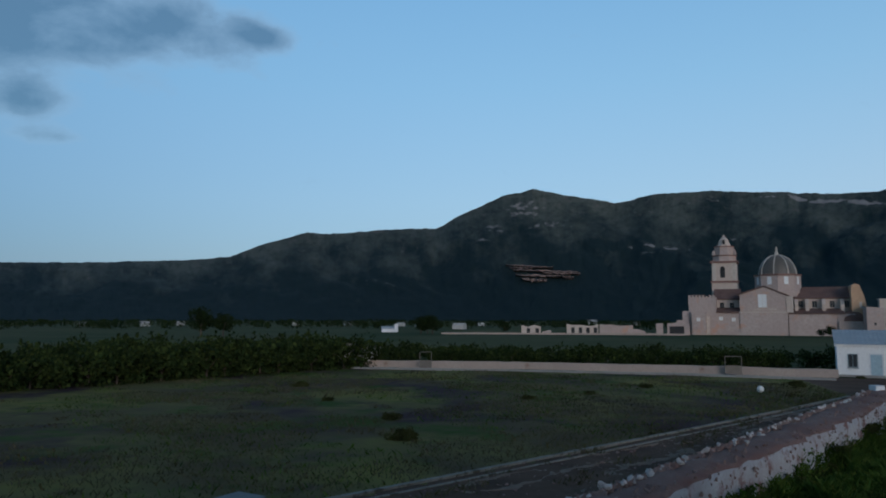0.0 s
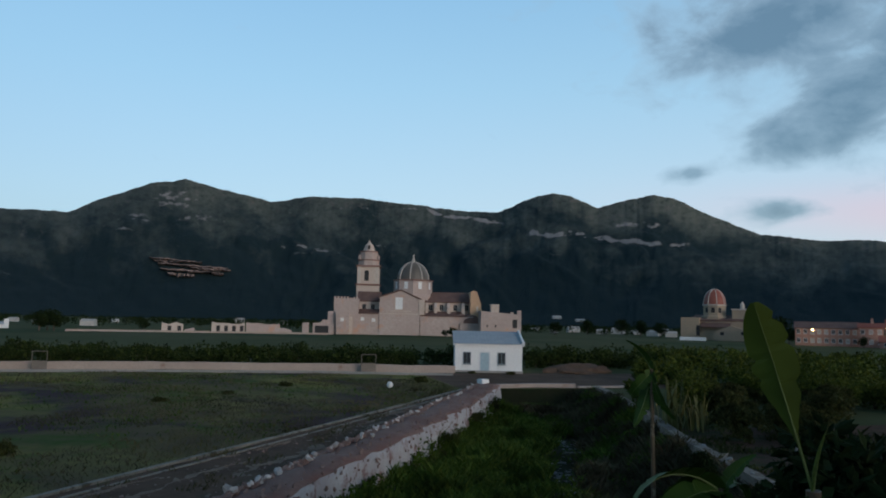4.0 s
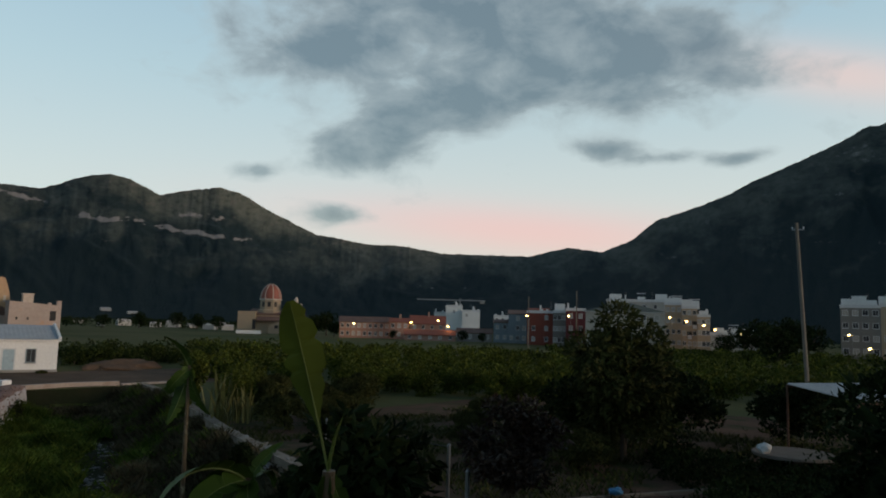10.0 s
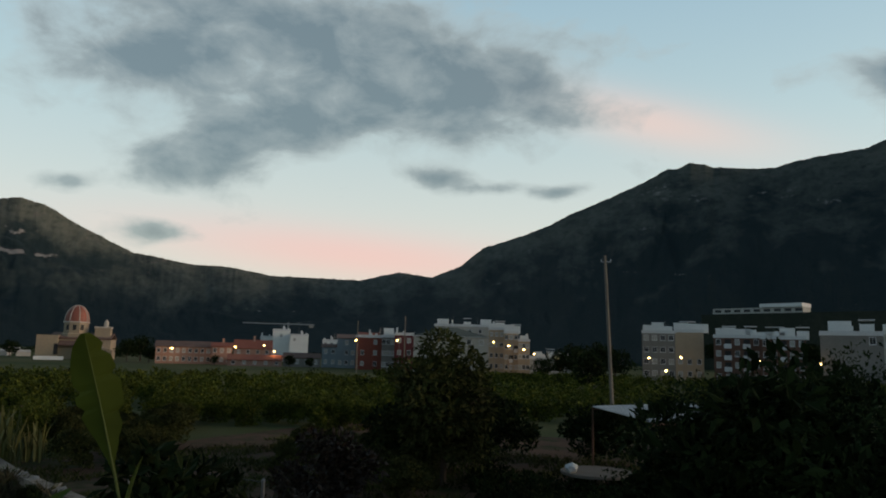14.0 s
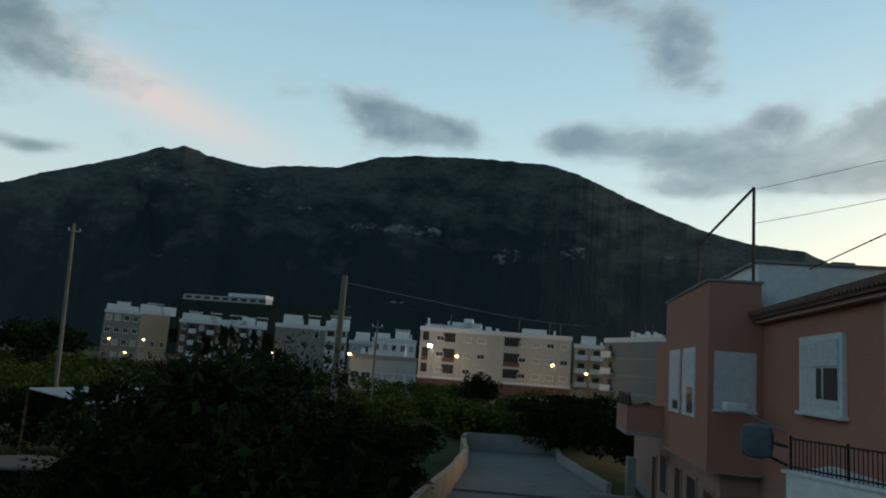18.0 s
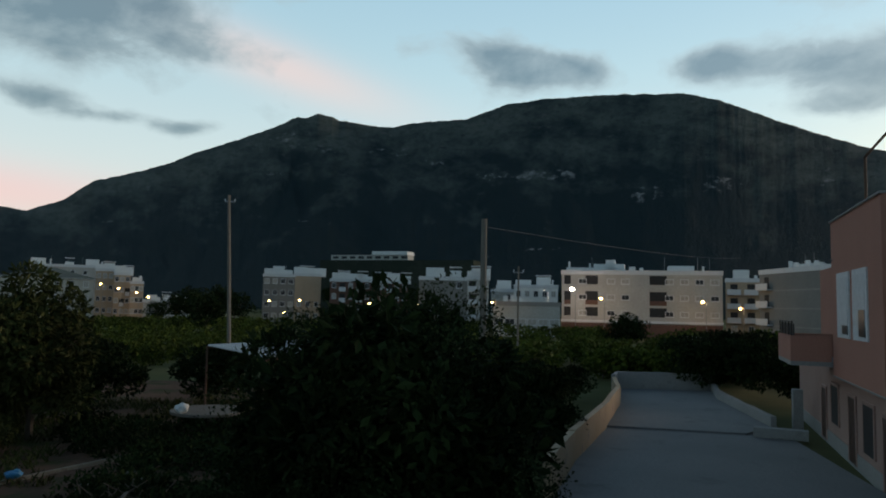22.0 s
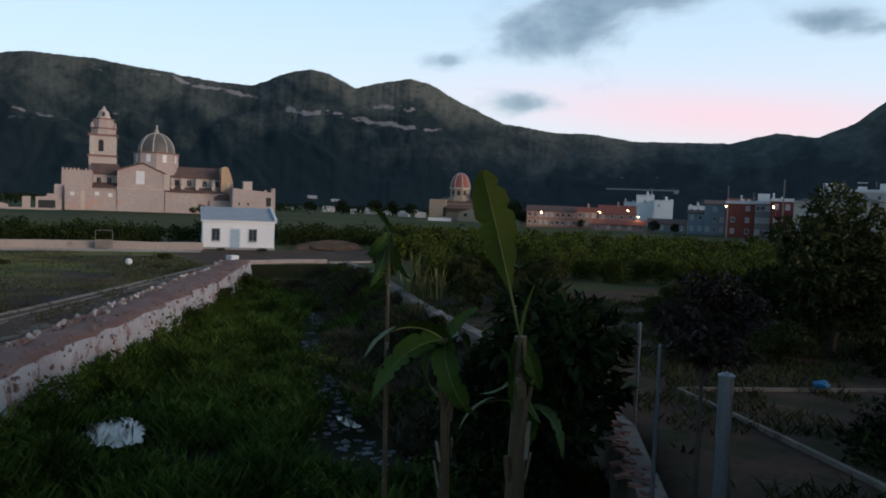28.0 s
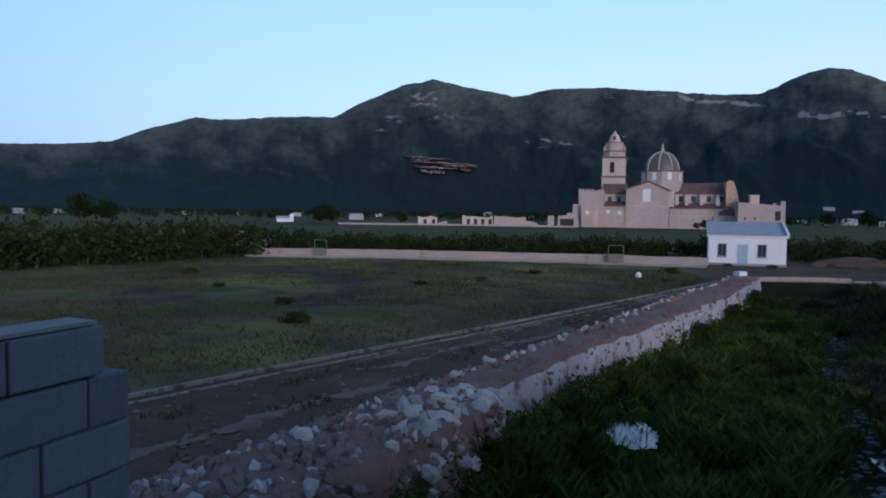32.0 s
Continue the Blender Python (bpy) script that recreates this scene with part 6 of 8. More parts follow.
part("handrail", rod((7.45, 1.34, 4.95), (11.2, 1.34, 4.95), 0.025, n=6), M_IRON, bal)
hb_("balcony_door", 9.0, -1.52, 3.4, 10.6, -1.46, 5.7, material("varnished_wood", (0.12, 0.05, 0.03), (0.16, 0.07, 0.04), rough=0.5), house)
# ground floor doors and windows towards the lane
M_WOOD = material("dark_door_wood", (0.055, 0.028, 0.02), (0.08, 0.04, 0.028), rough=0.5, fine=14, coarse=2)
for x0, x1, z0, z1, mt, nm in ((1.2, 2.4, 0, 2.2, M_WOOD, "door"), (3.6, 5.0, 0.7, 2.3, M_DARK, "window_grille"), (6.2, 7.3, 0, 2.3, M_WOOD, "door"), (9.2, 10.6, 0.9, 2.4, M_DARK, "window_grille"), (11.8, 12.8, 0, 2.1, M_WOOD, "door")):
    d = hb_(nm, x0, -0.52, z0, x1, -0.46, z1, mt)
    hb_("surround", x0 - 0.12, -0.5, z0, x0, -0.44, z1 + 0.12, M_PINKLOW, d)
    hb_("surround", x1, -0.5, z0, x1 + 0.12, -0.44, z1 + 0.12, M_PINKLOW, d)
    hb_("surround", x0, -0.5, z1, x1, -0.44, z1 + 0.12, M_PINKLOW, d)
hb_("plinth_band", 0.45, -0.52, -0.2, 19.4, -0.47, 0.45, M_CONCRETE)
# front doors under the bay
for y0, y1 in ((-1.48, -0.75),):
    d = hb_("front_door", 0.42, y0, 0, 0.52, y1, 2.3, M_WOOD)
    hb_("surround", 0.40, y0 - 0.12, 0, 0.5, y0, 2.42, M_PINKLOW, d)
    hb_("surround", 0.40, y1, 0, 0.5, y1 + 0.12, 2.42, M_PINKLOW, d)
# roof with tiles at the eaves
bm = bmesh.new()
v = [bm.verts.new(c) for c in ((-20, -1.2, 7.5), (0.0, -1.2, 7.5), (0.0, -6.2, 8.15), (-20, -6.2, 8.15))]
w = [bm.verts.new(c.co + Vector((0, 0, 0.14))) for c in v]
bm.faces.new(v[::-1]), bm.faces.new(w)
for q in range(4):
    bm.faces.new((v[q], v[(q + 1) % 4], w[(q + 1) % 4], w[q]))
bmesh.ops.recalc_face_normals(bm, faces=bm.faces[:])
roof = part("roof", bm, M_TILE, house)
EAVE_ME = as_mesh("eave_tile", turned([(0.10, 0.0), (0.085, 0.5)], 8), M_TILE)
for k in range(98):
    part("eave_tile", EAVE_ME, None, roof, at=Matrix.Translation((-0.1 - k * 0.2, -1.12, 7.66)) @ Matrix.Rotation(radians(81), 4, "X"))
hb_("gutter_board", -19.9, -1.54, 7.40, -0.02, -1.3, 7.5, M_PINKLOW)
roof_room = hb_("roof_room", 1.2, -6.6, 7.5, 6.0, -1.75, 9.45, M_WHITE, house, "whitewashed roof room behind the eaves")
hb_("roof_room_coping", 1.1, -6.7, 9.45, 6.1, -1.65, 9.53, M_CONCRETE, roof_room)
hb_("chimney", 2.6, -5.2, 9.53, 3.2, -4.5, 9.85, M_CONCRETE, roof_room)
# bare steel frame on the bay's roof
mast = root("roof_frame", HOUSE, "bare rusty steel frame of two posts and a slanting bar on the house roof", "frame")
mast.matrix_basis = house.matrix_basis.copy()
part("post", rod((0.7, -1.45, 8.6), (0.7, -1.45, 11.75), 0.05), M_RUST, mast)
part("post", rod((6.4, -1.0, 8.6), (6.4, -1.0, 10.9), 0.05), M_RUST, mast)
part("slanting_bar", rod((0.7, -1.45, 11.75), (6.4, -1.0, 10.9), 0.045), M_RUST, mast)
# floodlight on a bracket, wrapped unit on the wall
lampm = root("wall_floodlight", house.matrix_basis.copy(), "white floodlight on a bent steel bracket", "lamp")
part("bracket", rod((-2.1, -1.55, 4.42), (-1.5, -0.6, 4.85), 0.03), M_STEEL, lampm)
part("housing", box(-1.6, -0.7, 4.84, -1.0, -0.15, 5.08, bevel=0.05), M_FRAMEWHITE, lampm)
part("reflector", box(-1.57, -0.67, 4.81, -1.03, -0.18, 4.84), M_STEEL, lampm)
# low white annex with an iron terrace railing
annex = root("white_annex", Matrix(), "low white rendered annex with a black iron railing round its terrace", "house")
part("wall", prism([(13.0, -9.8), (14.7, -12.25), (11.0, -13.0), (9.2, -10.42)], -0.3, 3.95), M_WHITE, annex)
part("terrace_edge", prism([(13.06, -9.74), (13.0, -10.0), (9.2, -10.6), (9.2, -10.36)], 3.95, 4.02), M_WHITE, annex)
for z in (4.08, 4.6):
    part("rail", rod((12.95, -9.88, z), (9.2, -10.48, z), 0.018, n=6), M_IRON, annex)
BAR = as_mesh("bar", rod((0, 0, 4.0), (0, 0, 4.6), 0.011, n=6), M_IRON)
for k in range(42):
    part("bar", BAR, None, annex, at=Matrix.Translation((12.95 - k * 0.09, -9.88 - 0.0144 * k, 0)))
for k in range(4):
    part("rail_post", rod((12.97 - k * 1.25, -9.88 - 0.2 * k, 3.9), (12.97 - k * 1.25, -9.88 - 0.2 * k, 4.66), 0.025, n=8), M_IRON, annex)
wrap = root("wrapped_unit", pose(13.55, -9.55, 4.15, 0, 0, -37), "bundle wrapped in blue-grey tarpaulin tied to the terrace railing", "bundle")
bm = box(-0.36, -0.3, 0, 0.36, 0.3, 0.66, bevel=0.2)
for v in bm.verts:
    v.co *= 1 + 0.06 * noise.noise(v.co * 5)
part("tarpaulin", bm, M_TANK, wrap)
part("bracket", rod((0.1, -0.2, 0.05), (-0.35, -0.55, -0.05), 0.03), M_IRON, wrap)
part("bracket", rod((-0.2, -0.2, 0.35), (-0.4, -0.55, 0.3), 0.03), M_IRON, wrap)
# neighbour: pale house with a taller storey and an arched niche
nb = root("neighbour_house", pose(18.2, -17.2, 0, 0, 0, math.degrees(math.atan2(U.y, U.x))), "pale grey-white neighbour house with tiled cornice and arched niche", "house")
P_NEIGH = plain_wall("pale_blue_grey_render", (0.40, 0.45, 0.48))
part("wall", box(-19.5, -9, -0.3, -7.62, 3.60, 7.5), P_NEIGH, nb)
part("upper_wall", box(-12.0, -8, 7.35, 0.35, -0.35, 10.45), P_NEIGH, nb)
part("cornice", box(-12.2, -8.2, 10.45, 0.5, -0.2, 10.7), M_TILE, nb)
part("roof", section([(-0.1, 10.7), (-8.3, 10.7), (-4.2, 11.7)], -12.2, 0.5), M_TILE, nb)
bm = box(-2.2, -0.40, 7.8, -1.5, -0.30, 8.9)
bmesh.ops.create_cone(bm, cap_ends=True, segments=16, radius1=0.35, radius2=0.35, depth=0.1, matrix=Matrix.Translation((-1.85, -0.35, 8.9)) @ Matrix.Rotation(math.pi / 2, 4, "X"))
# black arched slab, the niche's shade put into its colour
part("niche", bm, M_DARK, nb)
# ---- poles and cables ----
def cable(name, label, p, q, sag, r=0.012):
    p, q = Vector(p), Vector(q)
    bm = bmesh.new()
    pts = [p.lerp(q, k / 14) - Vector((0, 0, sag * 4 * (k / 14) * (1 - k / 14))) for k in range(15)]
    side = (q - p).cross(Vector((0, 0, 1))).normalized()
    up = side.cross(q - p).normalized()
    rings = [[bm.verts.new(c + r * (side * math.cos(1.2566 * k) + up * math.sin(1.2566 * k))) for k in range(5)] for c in pts]
    for a_, b_ in zip(rings, rings[1:]):
        for k in range(5):
            bm.faces.new((a_[k], a_[(k + 1) % 5], b_[(k + 1) % 5], b_[k]))
    return solid(name, bm, M_IRON, label, "cable")


for nm, az, d, top, r, lab in (("utility_pole", 74.5, 64, rise(8.0, 64), 0.15, "tall thin weathered utility pole with a small cross-arm"), ("utility_pole", 94.1, 22.5, rise(6.75, 22.5), 0.115, "stout weathered concrete utility pole"),
                               ("utility_pole", 96.6, 62, rise(3.2, 62), 0.09, "slim grey utility pole"), ("utility_pole", 58.3, 150, rise(2.9, 150), 0.14, "slim utility pole before the town"), ("utility_pole", 54.6, 170, rise(2.4, 170), 0.12, "slim utility pole before the town")):
    p = bearing(az, d)
    pole = root(nm, pose(p.x, p.y, 0, 0, 0, -az), lab, "pole", "utility poles")
    part("shaft", rod((0, 0, -0.5), (-0.6 if d == 64 else 0, 0, top), r * 1.15, r * 0.8, 10), M_POLE, pole)
    if d > 40 and d < 100:
        arm = -0.5 if d == 64 else 0
        part("cross_arm", box(arm - 0.45, -0.05, top - 0.6, arm + 0.45, 0.05, top - 0.5), M_STEEL, pole)
        for dx in (-0.5, 0.5):
            part("insulator", rod((arm + 0.8 * dx, 0, top - 0.5), (arm + 0.8 * dx, 0, top - 0.32), 0.045), M_FRAMEWHITE, pole)
h_ = house.matrix_basis
cable("cable", "black cable slung along the pink bay", h_ @ Vector((7.3, 0.06, 7.25)), h_ @ Vector((0.3, -1.9, 6.75)), 0.10, 0.03)
cable("cable", "black cable from the roof frame to the neighbour house", h_ @ Vector((1.0, -3.2, 9.3)), h_ @ Vector((-9, -5.0, 10.6)), 0.0, 0.02)
cable("cable", "thin wire from the steel frame", h_ @ Vector((0.7, -1.45, 11.7)), h_ @ Vector((-8.0, -8.0, 12.2)), 0.1, 0.008)
cable("cable", "thin wire from the steel frame", h_ @ Vector((0.7, -1.45, 10.6)), h_ @ Vector((-8.0, -8.0, 11.2)), 0.1, 0.008)
cable("cable", "long sagging overhead cable", bearing(93.9, 26, rise(6.2, 26)), bearing(113, 110, rise(3.9, 110)), 0.4, 0.012)

# ---- garden: posts, beds, shed ----
for x, y, z, r, lab in ((12.93, 11.44, 2.55, 0.04, "slim galvanised fence post on the bank wall"), (9.34, 7.86, 2.95, 0.035, "slim galvanised fence post on the bank wall"), (7.41, 5.29, 3.22, 0.085, "thick grey steel fence post with a slanting brace"), (14.6, 18.0, 2.3, 0.035, "slim galvanised fence post on the bank wall"), (19.6, 3.6, 2.4, 0.05, "grey fence post by the garden bed")):
    fp = root("fence_post", pose(x, y, 0), lab, "post", "garden fence posts")
    part("shaft", rod((0, 0, -0.4), (0, 0, z), r, n=10), M_STEEL, fp)
    part("cap", turned([(r * 1.15, z), (r * 1.15, z + 0.03), (0.01, z + 0.07)], 10), M_STEEL, fp)
    if r > 0.05:
        part("brace", rod((0, 0, z - 0.35), (1.3, 0.6, 0.0), 0.03), M_STEEL, fp)
cable("fence_wire", "taut rusty fence wire on the bank", (12.93, 11.44, 2.53), (14.6, 18.0, 2.28), 0.02, 0.012)
low_wall("wall_bed", "low pale concrete edging round the garden bed", [(25.6, 9.6), (21.5, 11.7), (17.3, 13.7), (16.1, 10.4), (14.7, 6.8), (12.8, 4.8)], 0.12, 0.12, M_KERB2)
low_wall("wall_bed_front", "low grey concrete retaining wall of the bed", [(11.6, 6.1), (13.6, 5.0), (16.2, 3.8), (18.5, 3.0)], 0.42, 0.18, M_CONCRETE)
bm = bmesh.new()
bmesh.ops.create_icosphere(bm, subdivisions=3, radius=0.32)
for v in bm.verts:
    v.co = Vector((v.co.x * 1.3, v.co.y, v.co.z * 0.6 + 0.2)) * (1 + 0.25 * noise.noise(v.co * 5))
solid("plastic_sack", bm, M_BLUE, "crumpled bright blue plastic sack on the bed edge", "sack", pose(21.3, 11.7, 0.12) @ Matrix.Scale(0.65, 4))
tab = root("stone_table", pose(30.2, 9.0, 0, 0, 0, 20), "round grey concrete table slab near the shed", "table")
part("tabletop", turned([(1.45, 0.72), (1.5, 0.76), (1.5, 0.84), (1.45, 0.86)], 24), M_POLE, tab)
part("pedestal", turned([(0.5, -0.1), (0.35, 0.1), (0.3, 0.72)], 12), M_CONCRETE, tab)
solid("white_bag", pebble(77, 0.2, 2), M_WHITE, "small white plastic bag on the concrete table", "bag", pose(29.1, 9.7, 1.04) @ Matrix.Scale(0.55, 4))
for k, (x, y) in enumerate(((22.3, 8.8), (21.6, 8.3), (20.6, 9.4))):
    solid("loose_stone", pebble(90 + k, 0.35, 2), M_JOINT, "loose grey stone lying on the soil bed", "stone", pose(x, y, 0.1) @ Matrix.Diagonal((0.4, 0.3, 0.25, 1)), "bed rubble")
shed = root("tin_canopy", Matrix(), "open lean-to canopy of bright corrugated tin on thin posts", "canopy")
SC = [Vector((31.6, 9.6, 3.36)), Vector((36.4, 6.4, 3.42)), Vector((31.4, 2.6, 3.34)), Vector((26.4, 5.9, 3.30))]
bm = bmesh.new()
# one corrugated sheet with a thin underside
ribs = []
for k in range(109):
    a0 = k / 108
    lift = Vector((0, 0, 0.05 * abs(math.sin(k * math.pi / 3))))
    e0, e1 = SC[0].lerp(SC[1], a0) + lift, SC[3].lerp(SC[2], a0) + lift
    ribs.append([bm.verts.new(c) for c in (e0, e1, e1 - Vector((0, 0, 0.02)), e0 - Vector((0, 0, 0.02)))])
for a_, b_ in zip(ribs, ribs[1:]):
    for q in range(4):
        bm.faces.new((a_[q], a_[(q + 1) % 4], b_[(q + 1) % 4], b_[q]))
bm.faces.new(ribs[0]), bm.faces.new(ribs[-1][::-1])
bmesh.ops.recalc_face_normals(bm, faces=bm.faces[:])
part("tin_sheet", bm, M_TIN, shed)
for c in SC:
    part("post", rod((c.x, c.y, -0.3), (c.x, c.y, c.z - 0.02), 0.05), M_RUST, shed)
for a_, b_ in ((0, 1), (3, 2)):
    part("beam", rod(SC[a_] - Vector((0, 0, 0.1)), SC[b_] - Vector((0, 0, 0.1)), 0.05), M_RUST, shed)

# ---- puddle in the ditch ----
bm = bmesh.new()
for px, py, ra, rb, sd in ((3.3, 20.9, 0.75, 1.3, 1), (2.0, 22.7, 0.25, 0.5, 5), (9.3, 19.0, 0.2, 0.6, 13)):
    ring = []
    for a in [2 * math.pi * k / 56 for k in range(56)]:
        w = 1 + 0.35 * noise.noise((math.cos(a) * 2, math.sin(a) * 2, sd)) + 0.25 * noise.noise((math.cos(a) * 6, math.sin(a) * 6, sd + 4))
        ring.append(bm.verts.new((px + ra * w * math.cos(a), py + rb * w * math.sin(a), DITCH_Z + 0.28)))
    bm.faces.new(ring)
solid("water", bm, M_WATER, "small still puddle reflecting the sky in the ditch", "water", kind="structure")

# ---- street lamps ----
G_WARM = glow_material("sodium_lamp", (1.0, 0.62, 0.26), 16)
G_WHITE = glow_material("white_lamp", (1.0, 0.82, 0.78), 40)
GLOBE = turned([(0.08, -0.22), (0.26, -0.10), (0.30, 0.04), (0.2, 0.16), (0.05, 0.2)], 12)
GLOBE_W = as_mesh("globe", GLOBE, G_WARM)
GLOBE2 = turned([(0.08, -0.3), (0.42, -0.14), (0.46, 0.04), (0.3, 0.22), (0.05, 0.28)], 12)
GLOBE_B = as_mesh("globe", GLOBE2, G_WHITE)
LAMPS = [(100.7, 1.48, 134, 1, 900), (102.9, 0.80, 134, 0, 600), (110.3, 0.66, 134, 0, 800), (94.5, 0.35, 128, 0, 300), (112.9, 0.20, 150, 0, 300), (57.7, 0.95, 206, 0, 0), (65.25, 1.03, 220, 0, 600), (66.43, 0.75, 216, 0, 600), (67.65, 0.48, 212, 0, 400), (68.45, 0.19, 208, 0, 0), (69.3, -0.25, 208, 0, 0),
         (70.2, -0.05, 190, 0, 0), (71.4, -0.65, 180, 0, 0), (73.8, -0.6, 190, 0, 0), (77.1, 0.1, 192, 0, 200), (79.4, 0.2, 190, 0, 200), (84.8, 0.05, 180, 0, 0), (78.3, -0.8, 170, 0, 0), (40.9, -0.1, 245, 0, 600), (43.7, 0.15, 247, 0, 300), (45.4, 0.1, 243, 0, 300),
         (47.5, 0.3, 262, 0, 0), (48.3, -0.15, 240, 0, 300), (54.5, 0.9, 218, 0, 0), (88.6, 0.0, 148, 0, 0)]
for az, el, d, white, power in LAMPS:
    p, z = bearing(az, d), rise(el, d)
    lamp = root("street_lamp", pose(p.x, p.y, 0, 0, 0, -az), "street lamp with a bright white globe" if white else "street lamp with a glowing orange globe", "street lamp", "street lamps")
    part("post", rod((0.6, 0.3, -0.3), (0.6, 0.3, z + 0.3), 0.06, 0.04, 8), M_STEEL, lamp)
    part("arm", rod((0.6, 0.3, z + 0.3), (0, 0, z + 0.28), 0.03, n=6), M_STEEL, lamp)
    part("globe", GLOBE_B if white else GLOBE_W, None, lamp, at=Matrix.Translation((0, 0, z)))
    if power:
        lt = new("lamp_light", bpy.data.lights.new("lamp_light", "POINT"))
        lt.data.energy, lt.data.color, lt.data.shadow_soft_size = power * 0.5, (1.0, 0.85, 0.8) if white else (1.0, 0.60, 0.26), 0.3
        lt.location = Vector((0, -0.7, z - 0.1))
        lt.parent = lamp

# ---- broken coping along the bank wall ----
sl = random.Random(44)
SLAB = [as_mesh("slab", pebble(400 + k, 0.22, 1), M_CONCRETE) for k in range(4)]
for q in range(26):
    y = sl.uniform(19.5, 30.5)
    x = float(bank_x(y)) + sl.uniform(-0.7, 0.35)
    part("slab", SLAB[q % 4], None, bank, at=Matrix.Translation((x, y, 0.30 if x > bank_x(y) - 0.2 else 0.0)) @ Euler((sl.uniform(-0.5, 0.5), sl.uniform(-0.6, 0.6), sl.uniform(0, 6))).to_matrix().to_4x4() @ Matrix.Diagonal((sl.uniform(0.3, 0.7), sl.uniform(0.2, 0.4), 0.22, 1)))

# ---- tangle of cut branches and scrap on the garden bed ----
heap = root("brush_heap", pose(18.6, 7.6, 0), "dark tangled heap of cut branches and scrap on the soil bed", "heap")
for q in range(34):
    a, r_ = sl.uniform(0, 6.28), sl.uniform(0.1, 1.2)
    p_ = Vector((r_ * math.cos(a), r_ * math.sin(a), sl.uniform(0.0, 0.3)))
    part("branch", rod(p_, p_ + Vector((sl.uniform(-0.7, 0.7), sl.uniform(-0.7, 0.7), sl.uniform(0.05, 0.55))), 0.03, 0.012, 5), M_BARK, heap)
for q in range(6):
    part("scrap_board", box(-0.35, -0.06, 0, 0.35, 0.06, 0.03), M_BARK, heap, at=Matrix.Translation((sl.uniform(-0.8, 0.8), sl.uniform(-0.8, 0.8), 0.12 + 0.08 * q)) @ Euler((sl.uniform(-0.4, 0.4), sl.uniform(-0.4, 0.4), sl.uniform(0, 3))).to_matrix().to_4x4())

# ---- long white wall beyond the lane, with parked cars behind it ----
low_wall("wall_white_far", "long low white wall beyond the grove", [tuple(bearing(a_, 105).to_2d()) for a_ in (108.6, 111.5, 114.5, 118.5)], 1.72, 0.25, M_WHITE)


def parked_car(x, y, turn, paint, label):
    ob = root("parked_car", pose(x, y, 0, 0, 0, turn), label, "car", "parked cars")
    body = part("body", section([(-2.1, 0.35), (-2.15, 0.75), (-2.0, 0.92), (-0.9, 1.0), (0.9, 1.0), (2.0, 0.85), (2.12, 0.6), (2.05, 0.32)], -0.85, 0.85), paint, ob, at=Matrix.Rotation(radians(-90), 4, "Z"))
    part("cabin", section([(-1.6, 0.98), (-1.2, 1.45), (0.3, 1.48), (1.0, 1.0)], -0.72, 0.72), M_GLASS, ob, at=Matrix.Rotation(radians(-90), 4, "Z"))
    part("roof", section([(-1.2, 1.44), (-1.1, 1.5), (0.2, 1.53), (0.32, 1.47)], -0.70, 0.70), paint, ob, at=Matrix.Rotation(radians(-90), 4, "Z"))
    for wx in (-1.3, 1.3):
        for wy in (-0.78, 0.78):
            part("wheel", rod((wx, wy - 0.1, 0.32), (wx, wy + 0.1, 0.32), 0.32, n=14), M_DARK, ob)
    return ob


M_CARPALE = material("silver_car_paint", (0.45, 0.46, 0.48), (0.40, 0.41, 0.43), rough=0.3, metal=0.4, fine=3, coarse=1, bump=0)
M_CARDARK = material("dark_car_paint", (0.03, 0.035, 0.05), (0.04, 0.04, 0.05), rough=0.3, metal=0.2, fine=3, coarse=1, bump=0)
for az_, d_, tn, mt, lb in ((111.6, 112, 20, M_CARPALE, "silver car parked in the street by the flats"), (112.6, 116, 15, M_CARDARK, "dark car parked in the street by the flats"), (110.2, 118, 25, M_CARDARK, "dark car parked in the street by the flats")):
    p_ = bearing(az_, d_)
    parked_car(p_.x, p_.y, tn, mt, lb)

# loose stones and clods on the soil path
sv, sf = [], []
for q in range(900):
    y = 8 + 44 * sl.random() ** 1.3
    xk, xw = float(kerb_x(y)), float(wall_x(y)) + 0.35
    x = xk + (xw - xk) * (1 - sl.random() ** 1.8 * 0.95)
    sz = 0.04 + 0.13 * sl.random() ** 3
    vs, fs = shapes[q % 6]
    b0 = len(sv)
    sv += [(c.x * sz + x - 0.15, c.y * sz + y, c.z * sz * 0.8 + 0.03) for c in vs]
    sf += [[b0 + k_ for k_ in f] for f in fs]
tagged(new("path_stones", from_arrays("path_stones", sv, sf, M_RUBBLE)), "loose stones and clods lying on the soil path", "stones", kind="stuff")
